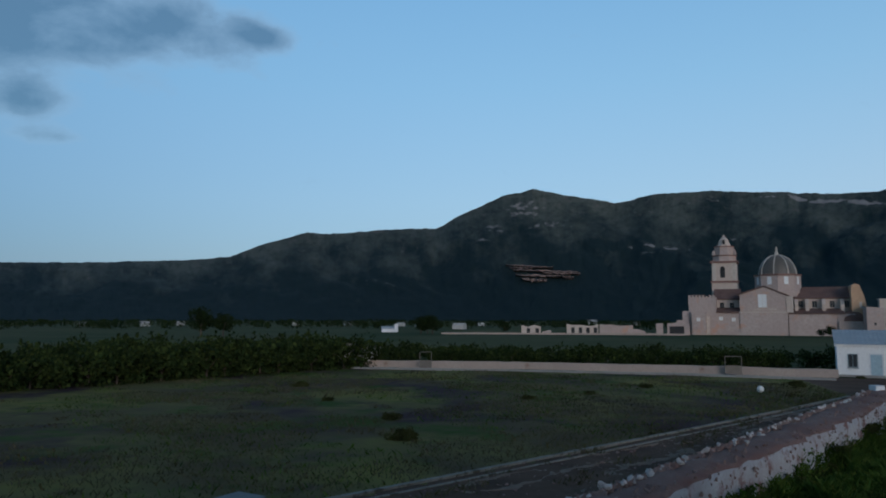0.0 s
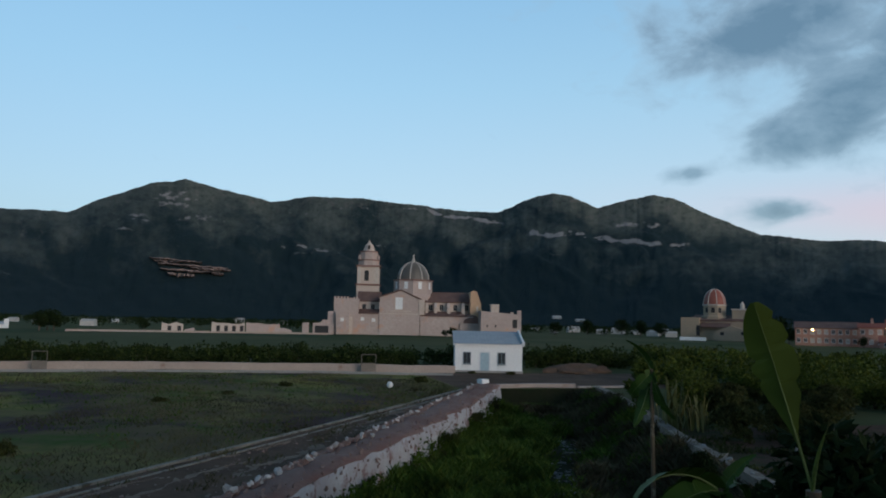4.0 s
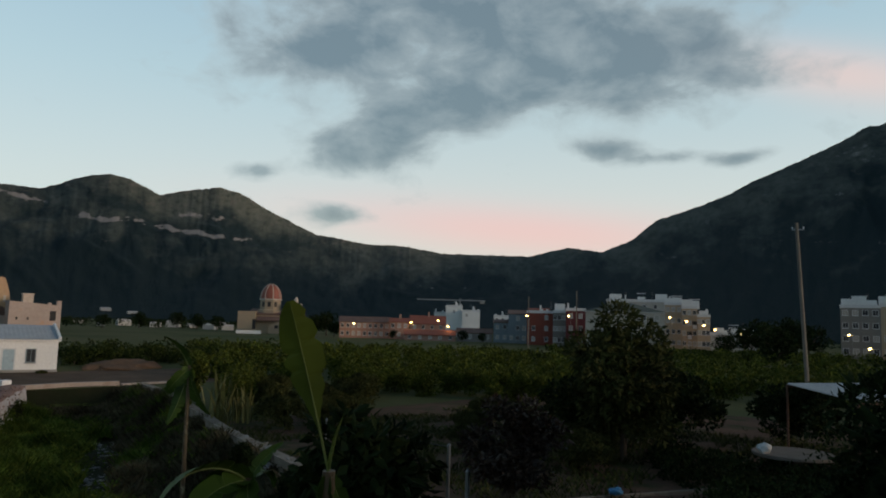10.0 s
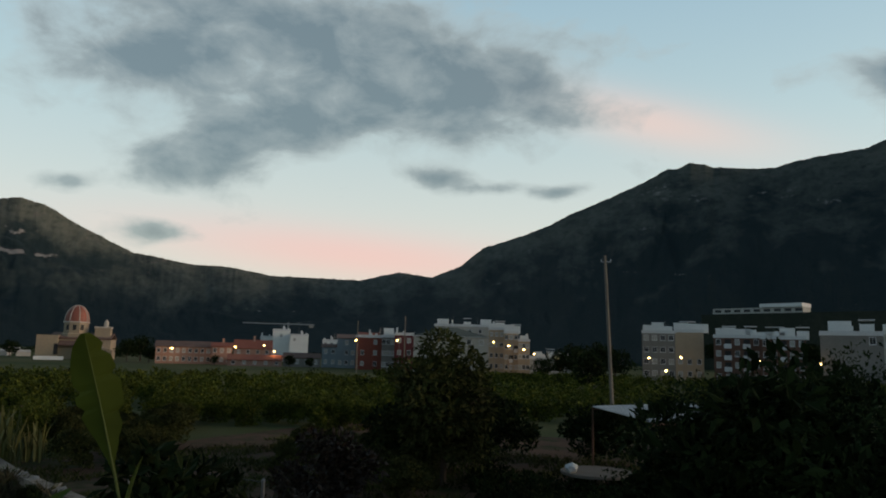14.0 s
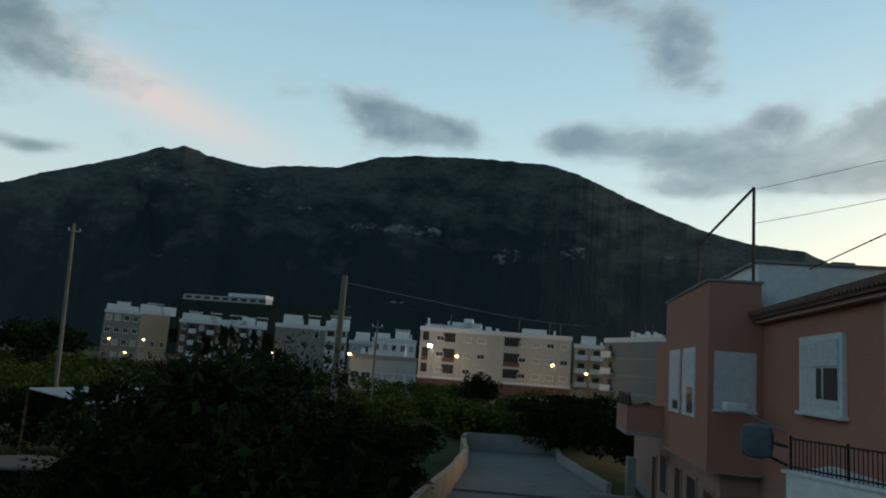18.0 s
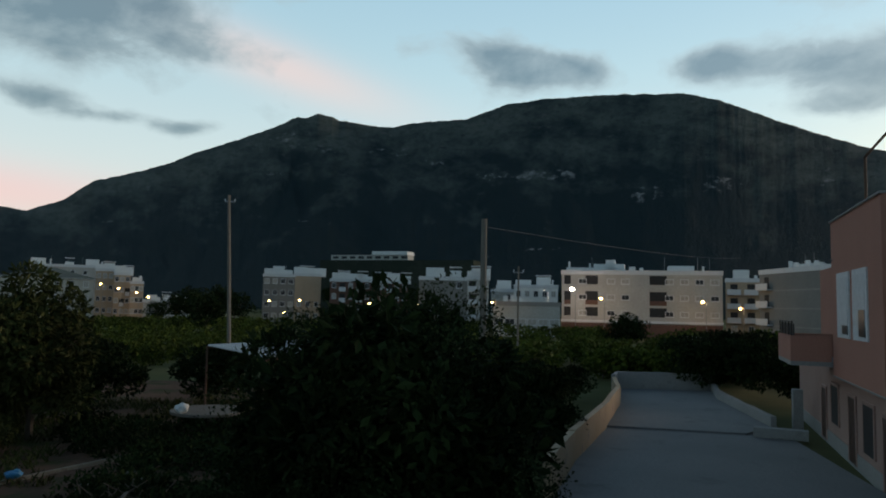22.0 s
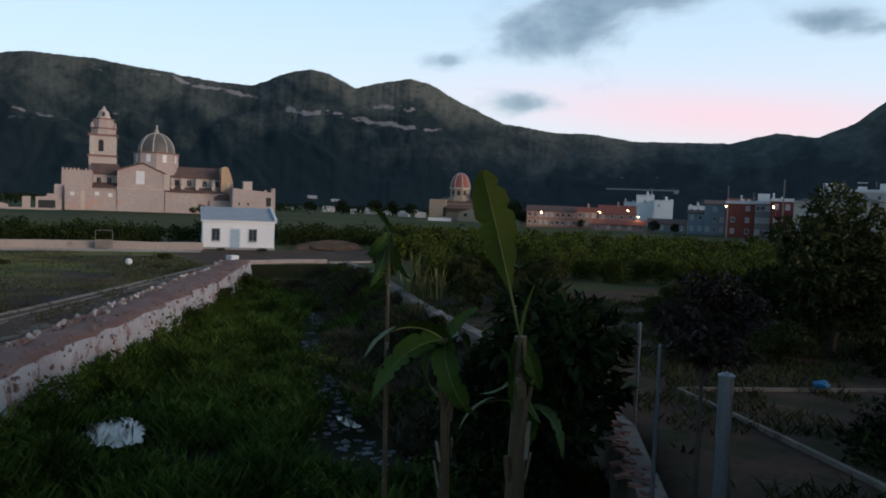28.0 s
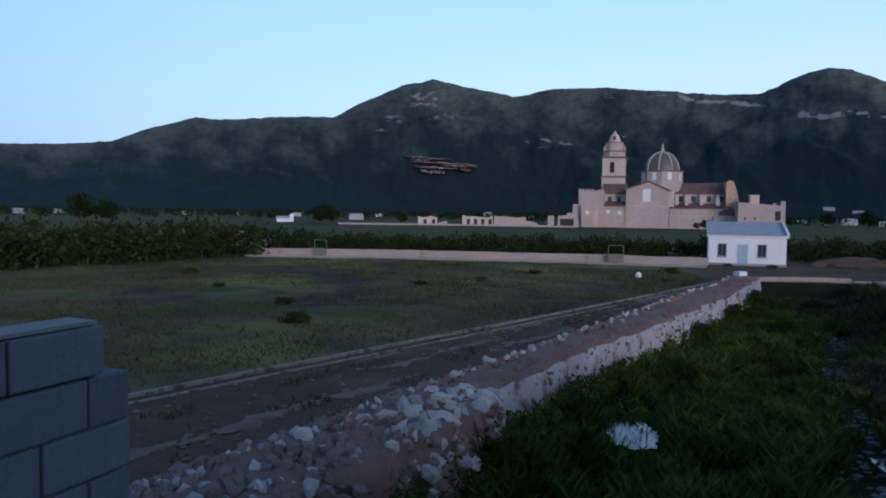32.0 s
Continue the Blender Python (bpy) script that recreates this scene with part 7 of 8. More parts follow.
# ---- plants ----
def leaf_cloud(name, centres, radii, count, size, mat, seed, droop=0.0, long=1.8):
    """Many small leaves, each a bent pair of triangles, gathered round clump centres."""
    r = np.random.default_rng(seed)
    centres, radii = np.array(centres, float), np.array(radii, float)
    pick = r.integers(0, len(centres), count)
    d = r.normal(size=(count, 3))
    d /= np.linalg.norm(d, axis=1)[:, None]
    reach = radii[pick][:, None] * (0.45 + 0.6 * r.random((count, 1)) ** 0.5)
    pos = centres[pick] + d * reach * np.array([1, 1, 0.8])
    axis = d + 0.8 * r.normal(size=(count, 3))
    axis[:, 2] -= droop
    axis /= np.linalg.norm(axis, axis=1)[:, None]
    side = np.cross(axis, r.normal(size=(count, 3)))
    side /= np.linalg.norm(side, axis=1)[:, None] + 1e-9
    s = size * (0.6 + 0.8 * r.random((count, 1)))
    up = np.cross(axis, side) * s * 0.15
    a = pos
    b = pos + axis * s * 0.5 * long + side * s * 0.42 + up
    c = pos + axis * s * long
    e = pos + axis * s * 0.5 * long - side * s * 0.42 + up
    verts = np.stack([a, b, c, e], 1).reshape(-1, 3)
    k = np.arange(count) * 4
    faces = np.concatenate([np.stack([k, k + 1, k + 2], 1), np.stack([k, k + 2, k + 3], 1)])
    return from_arrays(name, verts, faces, mat)


def crown_clumps(rx, ry, rz, z, n, seed, lump=0.34):
    r = np.random.default_rng(seed)
    d = r.normal(size=(n, 3))
    d /= np.linalg.norm(d, axis=1)[:, None]
    k = (0.35 + 0.5 * r.random((n, 1)))
    c = d * k * np.array([rx, ry, rz]) + np.array([0, 0, z])
    return c, (0.7 + 0.6 * r.random(n)) * lump * min(rx, rz)


def trunk_mesh(h, r0, seed, limbs=5, spread=0.7, mat=None, lean=0.0):
    r = random.Random(seed)
    bm = bmesh.new()
    top = Vector((lean, 0, h))
    rod((0, 0, -0.25), top * 0.5, r0, r0 * 0.8, 8, bm)
    rod(top * 0.5, top, r0 * 0.8, r0 * 0.6, 8, bm)
    for k in range(limbs):
        a = 2 * math.pi * (k + r.random() * 0.6) / limbs
        e = top + Vector((math.cos(a) * spread, math.sin(a) * spread, spread * r.uniform(0.7, 1.3)))
        rod(top * r.uniform(0.75, 1.0), e, r0 * 0.42, r0 * 0.2, 6, bm)
        rod(e, e + Vector((math.cos(a + 0.5) * spread * 0.6, math.sin(a + 0.5) * spread * 0.6, spread * 0.5)), r0 * 0.2, r0 * 0.08, 5, bm)
    return as_mesh("trunk", bm, mat or M_BARK)


def tree(name, label, x, y, trunk, crown, scale=1.0, turn=0.0, group="", z=0.0, category="tree"):
    ob = root(name, pose(x, y, z, 0, 0, turn) @ Matrix.Scale(scale, 4), label, category, group)
    if trunk:
        part("trunk", trunk, None, ob)
    part("crown", crown, None, ob)
    return ob


ORANGE_CROWNS, ORANGE_TRUNKS = [], []
for k in range(5):
    c, rad = crown_clumps(1.75, 1.75, 1.45, 1.6, 30, 40 + k)
    ORANGE_CROWNS.append(leaf_cloud("crown", c, rad, 3200, 0.12, L_ORANGE, 50 + k))
    ORANGE_TRUNKS.append(trunk_mesh(0.8, 0.09, 60 + k, 5, 0.6))
FAR_CROWNS = []
for k in range(3):
    c, rad = crown_clumps(1.8, 1.8, 1.45, 1.55, 18, 140 + k, 0.42)
    FAR_CROWNS.append(leaf_cloud("crown", c, rad, 620, 0.27, L_ORANGE, 150 + k, long=1.4))
# orange crowns in the shaded leaf copy, for the groves round the field
SHADED_CROWNS = []
for k in range(4):
    c, rad = crown_clumps(1.85, 1.85, 1.4, 1.5, 20, 170 + k, 0.42)
    SHADED_CROWNS.append(leaf_cloud("crown", c, rad, 900, 0.22, L_ORANGE_SHADED, 180 + k, long=1.4))
pr = random.Random(3)


def orange(x, y, s=1.0, group="orange grove", far=False, crowns=None):
    k = pr.randrange(5)
    return tree("orange_tree", "low round dark green orange tree in a grove row", x, y, ORANGE_TRUNKS[k], crowns[k % 4] if crowns else (FAR_CROWNS[k % 3] if far else ORANGE_CROWNS[k]), s * pr.uniform(0.88, 1.18), pr.uniform(0, 360), group, -0.3)


# grove beside the field: front row follows the field's edge
for row in range(4):
    for k in range(21):
        s = k / 20
        x, y = -45 + 19 * s - 3.6 * row * 0.86, 40 + 35 * s + 3.6 * row * 0.5
        orange(x + pr.uniform(-0.3, 0.3), y + pr.uniform(-0.3, 0.3), 1.12, "west grove", crowns=SHADED_CROWNS)
# hedge-like rows behind the field wall
for row in range(2):
    for k in range(38):
        x = -27 + k * 2.15 + row * 1.1
        if 16 < x < 31 and row == 0:
            continue
        orange(x + pr.uniform(-0.3, 0.3), 80.5 + row * 4.2 + pr.uniform(-0.3, 0.3), 0.84, "grove behind the field wall", crowns=SHADED_CROWNS)
# big grove towards the town; its far rows are one mass of leaves
mass = []
for az in [30 + 2.0 * k for k in range(24)]:
    d = (66 if az < 36 else (54 if az < 52 else (51 if az < 58 else 62))) + pr.uniform(0, 4)
    while d < 132:
        p = bearing(az + pr.uniform(-0.9, 0.9), d)
        if not (az > 57 and d > 150):
            if d < 92:
                orange(p.x, p.y, 0.76, "east grove", d > 62)
            else:
                mass.append((p.x, p.y))
        d += 3.4 + d * 0.035
for az0, az1, d0, d1, n in ((95, 112, 56, 108, 60), (76, 95, 48, 120, 46)):
    for k in range(n):
        az, d = pr.uniform(az0, az1), pr.uniform(d0, d1)
        p = bearing(az, d)
        if d < 76:
            orange(p.x, p.y, 0.9, "south grove", True)
        else:
            mass.append((p.x, p.y))
# belt of taller trees before the first houses of the town
for az0, az1, d0, d1, n in ((63, 97, 122, 142, 90), (97, 118, 110, 122, 46)):
    for k in range(n):
        p = bearing(pr.uniform(az0, az1), pr.uniform(d0, d1))
        mass.append((p.x, p.y))
cs, rs = [], []
for x, y in mass:
    for k in range(7):
        cs.append((x + pr.gauss(0, 0.9), y + pr.gauss(0, 0.9), pr.uniform(0.4, 1.55) + (0.5 if x > 108 else 0)))
        rs.append(pr.uniform(0.45, 0.75))
tagged(new("far_grove", leaf_cloud("far_grove", cs, rs, 80000, 0.30, L_ORANGE, 77, 0, 1.4)), "far rows of dark green orange trees merging into a mass", "grove", kind="stuff")

# blossom heads in the west grove's corner
c = [(-26.5 + 0.6 * k - 1.5, 70.5 + 0.9 * k, 1.4 + 0.7 * pr.random()) for k in range(5)]
tagged(new("blossom", leaf_cloud("blossom", c, [0.85] * 5, 420, 0.10, L_BLOSSOM, 9)), "pale blossom on the grove's corner trees", "blossom", kind="stuff")

# big dark tree at the garden's edge
c, rad = crown_clumps(3.45, 3.45, 3.1, 2.75, 120, 201, 0.25)
skirt = np.array([(2.9 * math.cos(0.24 * k) + 0.3 * math.sin(3.0 * k), 2.9 * math.sin(0.24 * k), 0.7 + 0.5 * (k % 3) + 0.3 * math.sin(1.7 * k)) for k in range(52)])
c, rad = np.concatenate([c, skirt]), np.concatenate([rad, np.full(52, 0.62)])
big_crown = leaf_cloud("crown", np.concatenate([c, c * np.array([0.6, 0.6, 0.8]) + np.array([0, 0, 0.5])]), np.concatenate([rad, rad]), 120000, 0.046, L_CAROB, 202)
tree("carob_tree", "broad round very dark evergreen tree by the lane", 14.2, 0.85, trunk_mesh(1.6, 0.22, 203, 7, 1.3), big_crown, 1.05)
# loquat in the middle of the garden
carob = bpy.data.objects["carob_tree"]
# larger, darker leaves fill the carob's core: its inner shade as colour
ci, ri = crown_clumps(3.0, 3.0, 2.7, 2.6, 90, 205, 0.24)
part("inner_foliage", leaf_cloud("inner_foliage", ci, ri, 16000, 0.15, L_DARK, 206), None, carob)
c, rad = crown_clumps(2.3, 2.3, 2.5, 3.15, 46, 211, 0.30)
tree("loquat_tree", "loose-leaved dark green fruit tree behind the garden bed", 27.6, 14.8, trunk_mesh(1.8, 0.14, 213, 6, 1.0), leaf_cloud("crown", c, rad, 15000, 0.11, L_WEED, 212, 0.2, 2.2), 1.12)
c, rad = crown_clumps(2.6, 2.6, 1.6, 1.9, 34, 221, 0.32)
thick = leaf_cloud("crown", c, rad, 5200, 0.14, L_DARK, 222)
bushy = leaf_cloud("crown", c, rad, 5600, 0.13, L_WEED, 223)
for x, y, s in ((33.0, 15.0, 1.0), (30.4, 18.5, 0.9), (37.5, 11.0, 0.9), (34.5, 1.4, 0.8), (29.5, -1.6, 0.85), (35.5, -5.2, 0.8)):
    tree("dark_shrub", "dense dark green shrub in the garden", x, y, None, thick, s, pr.uniform(0, 360), "garden shrubs", category="shrub")
for k in range(16):
    p = bearing(pr.uniform(49, 63), pr.uniform(24, 41))
    if p.x > bank_x(p.y) + 1.6 and not (16 < p.x < 30 and p.y < 13):
        tree("garden_shrub", "low dark leafy shrub on the garden plots", p.x, p.y, None, bushy, pr.uniform(0.25, 0.55), pr.uniform(0, 360), "garden shrubs", -0.1, "shrub")
for k in range(34):
    p = bearing(pr.uniform(21, 42), pr.uniform(34, 56))
    if p.x > bank_x(p.y) + 1.4:
        tree("track_shrub", "rank green shrub beside the ditch bank", p.x, p.y, None, bushy, pr.uniform(0.28, 0.6), pr.uniform(0, 360), "track shrubs", -0.1, "shrub")
# dark shrubs and trees beyond the lane, below the balcony
for az, d, s_ in ((110.5, 52, 1.0), (112.0, 55, 1.15), (113.6, 52, 1.1), (115.2, 50, 1.05), (116.8, 47, 0.95), (109.2, 58, 1.0), (118.4, 46, 0.9), (111.3, 62, 1.1), (114.4, 60, 1.1)):
    p = bearing(az, d)
    tree("dark_shrub", "dense dark shrub beyond the lane wall", p.x, p.y, None, thick, s_, 70 * az, "shrubs beyond the lane", category="shrub")
for k in range(14):
    p = bearing(pr.uniform(94, 101.5), pr.uniform(27, 44))
    tree("dark_shrub", "dense dark shrub behind the lane wall", p.x, p.y + 0.4, None, thick, pr.uniform(0.35, 0.6), 70 * k, "shrubs behind the lane wall", category="shrub")
# trees on the embankment under the school
for k in range(26):
    p = bearing(pr.uniform(78, 101), pr.uniform(375, 400))
    tree("hillside_tree", "dark tree on the hillside bank", p.x, p.y, None, thick, pr.uniform(1.6, 3.2), 50 * k, "hillside trees", pr.uniform(3, 8))
# low bushes in the field
c, rad = crown_clumps(2.6, 2.6, 0.9, 0.7, 34, 225, 0.32)
weedy = leaf_cloud("crown", c, rad * 1.6, 5200, 0.16, L_WEED, 226)
for x, y, s_ in ((-18.5, 44.0, 0.2), (-6.0, 48.0, 0.22), (-2.2, 52.0, 0.2), (-12.0, 37.0, 0.25), (1.8, 58.0, 0.25), (-24.0, 52.0, 0.3), (13.5, 62.0, 0.3), (-9.6, 31.0, 0.3), (20.8, 71.4, 0.2), (24.5, 70.6, 0.22)):
    tree("field_bush", "low weedy bush in the rough field", x, y, None, weedy, s_, 50 * x, "field bushes", -0.1, "shrub")
# copper-leaved tree on the bank
c, rad = crown_clumps(1.0, 1.0, 0.85, 3.4, 26, 231, 0.30)
tree("copper_tree", "small tree with copper-brown leaves on a thin dark stem", 9.95, 7.5, trunk_mesh(2.9, 0.055, 233, 6, 0.5), leaf_cloud("crown", c, rad, 4600, 0.062, L_RED, 232))
# shrubs behind the bananas, creeper on the bank
c, rad = crown_clumps(1.1, 1.1, 1.9, 1.4, 30, 241, 0.34)
creeper = leaf_cloud("crown", c, rad, 3600, 0.12, L_DARK, 242, 0.3)
for x, y, s, z in ((9.7, 11.5, 1.6, -0.9), (10.8, 12.8, 0.95, -0.8), (8.8, 10.4, 1.0, -1.2), (12.8, 15.3, 0.6, -0.5), (13.6, 18.2, 0.5, -0.4), (15.0, 23.0, 0.45, -0.3), (13.0, 13.6, 0.5, -0.2)):
    tree("bank_shrub", "dark leafy shrub climbing the ditch bank", x, y, None, creeper, s, pr.uniform(0, 360), "bank shrubs", z, "shrub")
# tall dark plants and pale canes by the track
c, rad = crown_clumps(0.8, 0.8, 1.6, 1.7, 18, 251, 0.45)
tree("laurel_bush", "tall narrow dark green bush by the track", 21.4, 38.6, None, leaf_cloud("crown", c, rad, 1800, 0.13, L_ORANGE, 252), 1.05, 0, "", 0.0, "shrub")
for k, (x, y) in enumerate(((25.6, 40.5), (28.0, 43.0), (24.0, 37.5))):
    tree("laurel_bush", "bushy green shrub by the track", x, y, None, ORANGE_CROWNS[k], 0.8, 40 * k, "track shrubs", 0.0, "shrub")


def cane_clump(seed, n=26, h=3.0):
    r = np.random.default_rng(seed)
    verts, faces = [], []
    for q in range(n):
        x, y = r.normal(0, 0.35, 2)
        a = r.uniform(0, 6.28)
        lean = r.uniform(0.1, 0.9)
        hh = h * r.uniform(0.5, 1.0)
        w = r.uniform(0.04, 0.09)
        pts = [np.array([x + math.cos(a) * lean * s ** 2, y + math.sin(a) * lean * s ** 2, hh * (s - 0.25 * s ** 3)]) for s in (0, 0.35, 0.7, 1.0)]
        side = np.array([-math.sin(a), math.cos(a), 0]) * w
        b = len(verts)
        for s_, p in zip((0.6, 1, 0.8, 0.05), pts):
            verts += [p - side * s_, p + side * s_]
        faces += [(b + 2 * i_, b + 2 * i_ + 1, b + 2 * i_ + 3, b + 2 * i_ + 2) for i_ in range(3)]
    return verts, faces


v, f = cane_clump(5)
cane_me = from_arrays("canes", np.array(v), f, L_CANE)
for x, y, s in ((20.6, 33.8, 1.2), (21.6, 33.4, 0.9), (20.0, 32.8, 0.7)):
    tagged(new("cane_clump", cane_me), "clump of pale yellow dry canes by the ditch bank", "reed", kind="stuff").matrix_basis = pose(x, y, 0, 0, 0, 80 * x) @ Matrix.Scale(s, 4)


# ---- banana plants ----
def banana_leaf(length, width, bend, seed, fold=0.35, blunt=False):
    r = random.Random(seed)
    bm = bmesh.new()
    n = 30
    rows_b = []
    for q in range(n + 1):
        s = q / n
        ang_ = bend * s
        x = length * (math.sin(ang_) / max(bend, 0.01) if bend > 0.01 else s)
        z = length * ((1 - math.cos(ang_)) / max(bend, 0.01)) * -1
        if blunt:
            k_ = min(1.0, max(0.0, (s - 0.22) / 0.44))
            w = width * (0.07 + 0.93 * k_ * k_ * (3 - 2 * k_) if s < 0.70 else max(0.03, 1 - ((s - 0.70) / 0.30) ** 2) ** 0.5)
        else:
            w = width * math.sin(math.pi * min(1, 0.06 + 0.94 * s) ** 0.75) ** 0.7 + 0.015
        rag = 1 - 0.5 * r.random() ** 5
        rag2 = 1 - 0.5 * r.random() ** 5
        rows_b.append([bm.verts.new((x, -w * rag, z + fold * w)), bm.verts.new((x, 0, z)), bm.verts.new((x, w * rag2, z + fold * w))])
    for a_, b_ in zip(rows_b, rows_b[1:]):
        bm.faces.new((a_[0], a_[1], b_[1], b_[0]))
        bm.faces.new((a_[1], a_[2], b_[2], b_[1]))
    return bm


LEAVES_B = [as_mesh("leaf", banana_leaf(2.0, 0.27, b, k), L_BANANA) for k, b in enumerate((0.25, 0.9, 1.7, 2.4))]
LEAVES_B.append(as_mesh("leaf", banana_leaf(2.75, 0.31, 0.3, 9, 0.16, True), L_BANANA_LIT))


def banana(x, y, z, h, leaves, seed, r0=0.13):
    """leaves: pitch from level, turn, roll about the midrib, which leaf, size."""
    r = random.Random(seed)
    ob = root("banana_plant", pose(x, y, z), "banana plant with ragged green leaves and a brown sheathed stem", "banana plant", "banana plants")
    bm = bmesh.new()
    bend = [Vector((0.09 * math.sin(2.6 * k / 6 + seed) * k / 6, 0.07 * math.cos(2.1 * k / 6 + seed) * k / 6, -0.2 + (h + 0.2) * k / 6)) for k in range(7)]
    for k in range(6):
        rod(bend[k], bend[k + 1], r0 * (1.12 - 0.09 * k), r0 * (1.03 - 0.09 * k), 10, bm)
    stem = part("stem", bm, M_BANANASTEM, ob)
    for k in range(14 if r0 > 0.08 else 0):
        a = r.uniform(0, 6.28)
        q = r.uniform(0.15, 0.95)
        c = bend[min(5, int(q * 6))]
        sheath = bmesh.new()
        prism([(r0 * 0.8, -0.05), (r0 * 1.08, -0.035), (r0 * 1.08, 0.035), (r0 * 0.8, 0.05)], 0, r.uniform(0.12, 0.55), sheath)
        part("dry_sheath", sheath, M_SHEATH if k % 3 == 0 else M_BANANASTEM, stem, at=Matrix.Translation((c.x, c.y, h * q - 0.3)) @ Matrix.Rotation(a, 4, "Z") @ Matrix.Rotation(r.uniform(0.0, 0.2), 4, "Y"))
    for pitch, turn, roll, which, size in leaves:
        leaf = part("leaf", LEAVES_B[which], None, ob, at=Matrix.Translation(bend[6] - Vector((0, 0, 0.05))) @ Matrix.Rotation(radians(turn), 4, "Z") @ Matrix.Rotation(radians(-pitch), 4, "Y") @ Matrix.Rotation(radians(roll), 4, "X") @ Matrix.Scale(size, 4))
        part("midrib", MIDRIBS[which], None, leaf)
    return ob


M_SHEATH = material("pale_dry_sheath", (0.36, 0.29, 0.21), (0.24, 0.18, 0.12), rough=0.8, fine=14, coarse=3, bump=0.4)
M_MIDRIB = material("pale_midrib", (0.16, 0.19, 0.05), (0.12, 0.14, 0.04), rough=0.6, fine=10, coarse=2, bump=0.2)
MIDRIBS = []
for length, bend_ in ((2.0, 0.25), (2.0, 0.9), (2.0, 1.7), (2.0, 2.4), (2.7, 0.3)):
    bm = bmesh.new()
    pts = [Vector((length * math.sin(bend_ * q / 10) / bend_, 0, -length * (1 - math.cos(bend_ * q / 10)) / bend_ - 0.008)) for q in range(11)]
    for k in range(10):
        rod(pts[k], pts[k + 1], 0.022 * (1.05 - 0.095 * k), 0.022 * (0.955 - 0.095 * k), 6, bm)
    MIDRIBS.append(as_mesh("midrib", bm, M_MIDRIB))

banana(7.30, 8.95, -1.0, 4.1, [(76, 150, 75, 4, 1.0), (80, 20, -60, 0, 0.45), (-60, 300, 60, 1, 0.5), (-70, 200, 20, 2, 0.6), (-75, 320, 10, 2, 0.65), (-78, 80, -30, 1, 0.7), (-80, 140, 15, 0, 0.6)], 1, 0.17)
banana(6.45, 9.7, -1.0, 4.0, [(40, 165, 25, 2, 0.85), (12, 195, -20, 2, 0.85), (30, 20, 10, 2, 0.5), (-20, 230, 25, 3, 0.8), (-35, 150, -20, 3, 0.75), (62, 330, 50, 1, 0.4), (20, 120, 40, 3, 0.7)], 2, 0.10)
banana(5.68, 10.25, -1.1, 5.75, [(70, 120, 60, 1, 0.32), (-40, 30, 60, 3, 0.36), (-30, 200, -50, 3, 0.36), (-70, 260, 70, 1, 0.4), (-75, 100, 60, 1, 0.45)], 3, 0.045)
banana(8.1, 9.7, -0.9, 2.6, [(60, 60, 30, 1, 0.7), (30, 150, 20, 2, 0.7), (20, 280, -15, 2, 0.7), (-30, 20, 10, 3, 0.7)], 4, 0.11)

# ---- grasses ----
def blades(name, xs, ys, zs, h, w, mat, seed, lean=0.5):
    r = np.random.default_rng(seed)
    n = len(xs)
    a = r.random(n) * 6.283
    hh = h * (0.5 + r.random(n))
    base = np.stack([xs, ys, zs], 1)
    side = np.stack([np.cos(a), np.sin(a), np.zeros(n)], 1) * (w * (0.6 + 0.8 * r.random(n)))[:, None]
    b = r.random(n) * 6.283
    tip = base + np.stack([np.cos(b) * hh * lean, np.sin(b) * hh * lean, hh], 1)
    mid = base * 0.45 + tip * 0.55 + np.stack([np.zeros(n), np.zeros(n), hh * 0.10], 1)
    verts = np.stack([base - side, base + side, mid + side * 0.8, mid - side * 0.8, tip], 1).reshape(-1, 3)
    k = np.arange(n) * 5
    quads = np.stack([k, k + 1, k + 2, k + 3], 1).tolist()
    tris = np.stack([k + 3, k + 2, k + 4], 1).tolist()
    return from_arrays(name, verts, quads + tris, mat)


gr = np.random.default_rng(8)
# ditch growth: tall grass in uneven clumps, thinner where the bed shows
n = 120000
ys = 6 + 49 * gr.random(n) ** 1.2
lo_, hi_ = wall_x(ys) + 2.35, bank_x(ys) - 0.15
xs = lo_ + (hi_ - lo_) * gr.random(n)
thick_ = fbm(xs / 1.7, ys / 1.7, 4, 61)
stream_x = np.interp(ys, (12, 20, 26, 34, 41), (7.6, 9.6, 11.2, 14.4, 18.0))
bare = np.exp(-(((xs - stream_x) / 0.75) ** 2)) * (ys < 42) * (ys > 15)
dry = (xs > stream_x + 0.4) & (ys > 15) & (fbm(xs / 2.0, ys / 2.0, 3, 66) > 0.36)
pud = ((xs - 3.3) / 0.95) ** 2 + ((ys - 20.9) / 1.5) ** 2 < 1
keep = (thick_ > 0.36 + 0.4 * bare) & (~pud | (gr.random(n) < 0.12))
xs, ys, thick_, dry = xs[keep], ys[keep], thick_[keep], dry[keep]
zs = DITCH_Z + 0.5 * (fbm(xs / 2.4, ys / 2.4, 4, 22) - 0.45) - 0.05 + bank_climb(xs, ys)
zs = zs + (thick_ - 0.4) * 1.5 + 0.55 * np.exp(-np.maximum(xs - wall_x(ys) - 2.2, 0) / 0.9)
tagged(new("ditch_grass", blades("ditch_grass", xs[~dry], ys[~dry], zs[~dry], 0.40, 0.03, L_GRASS, 62, 0.9)), "rank dark green grass and weeds filling the ditch", "grass", kind="stuff")
tagged(new("dry_growth", blades("dry_growth", xs[dry], ys[dry], zs[dry], 0.34, 0.03, L_BROWN, 63, 1.0)), "brown and dull green dying growth on the ditch slope", "grass", kind="stuff")
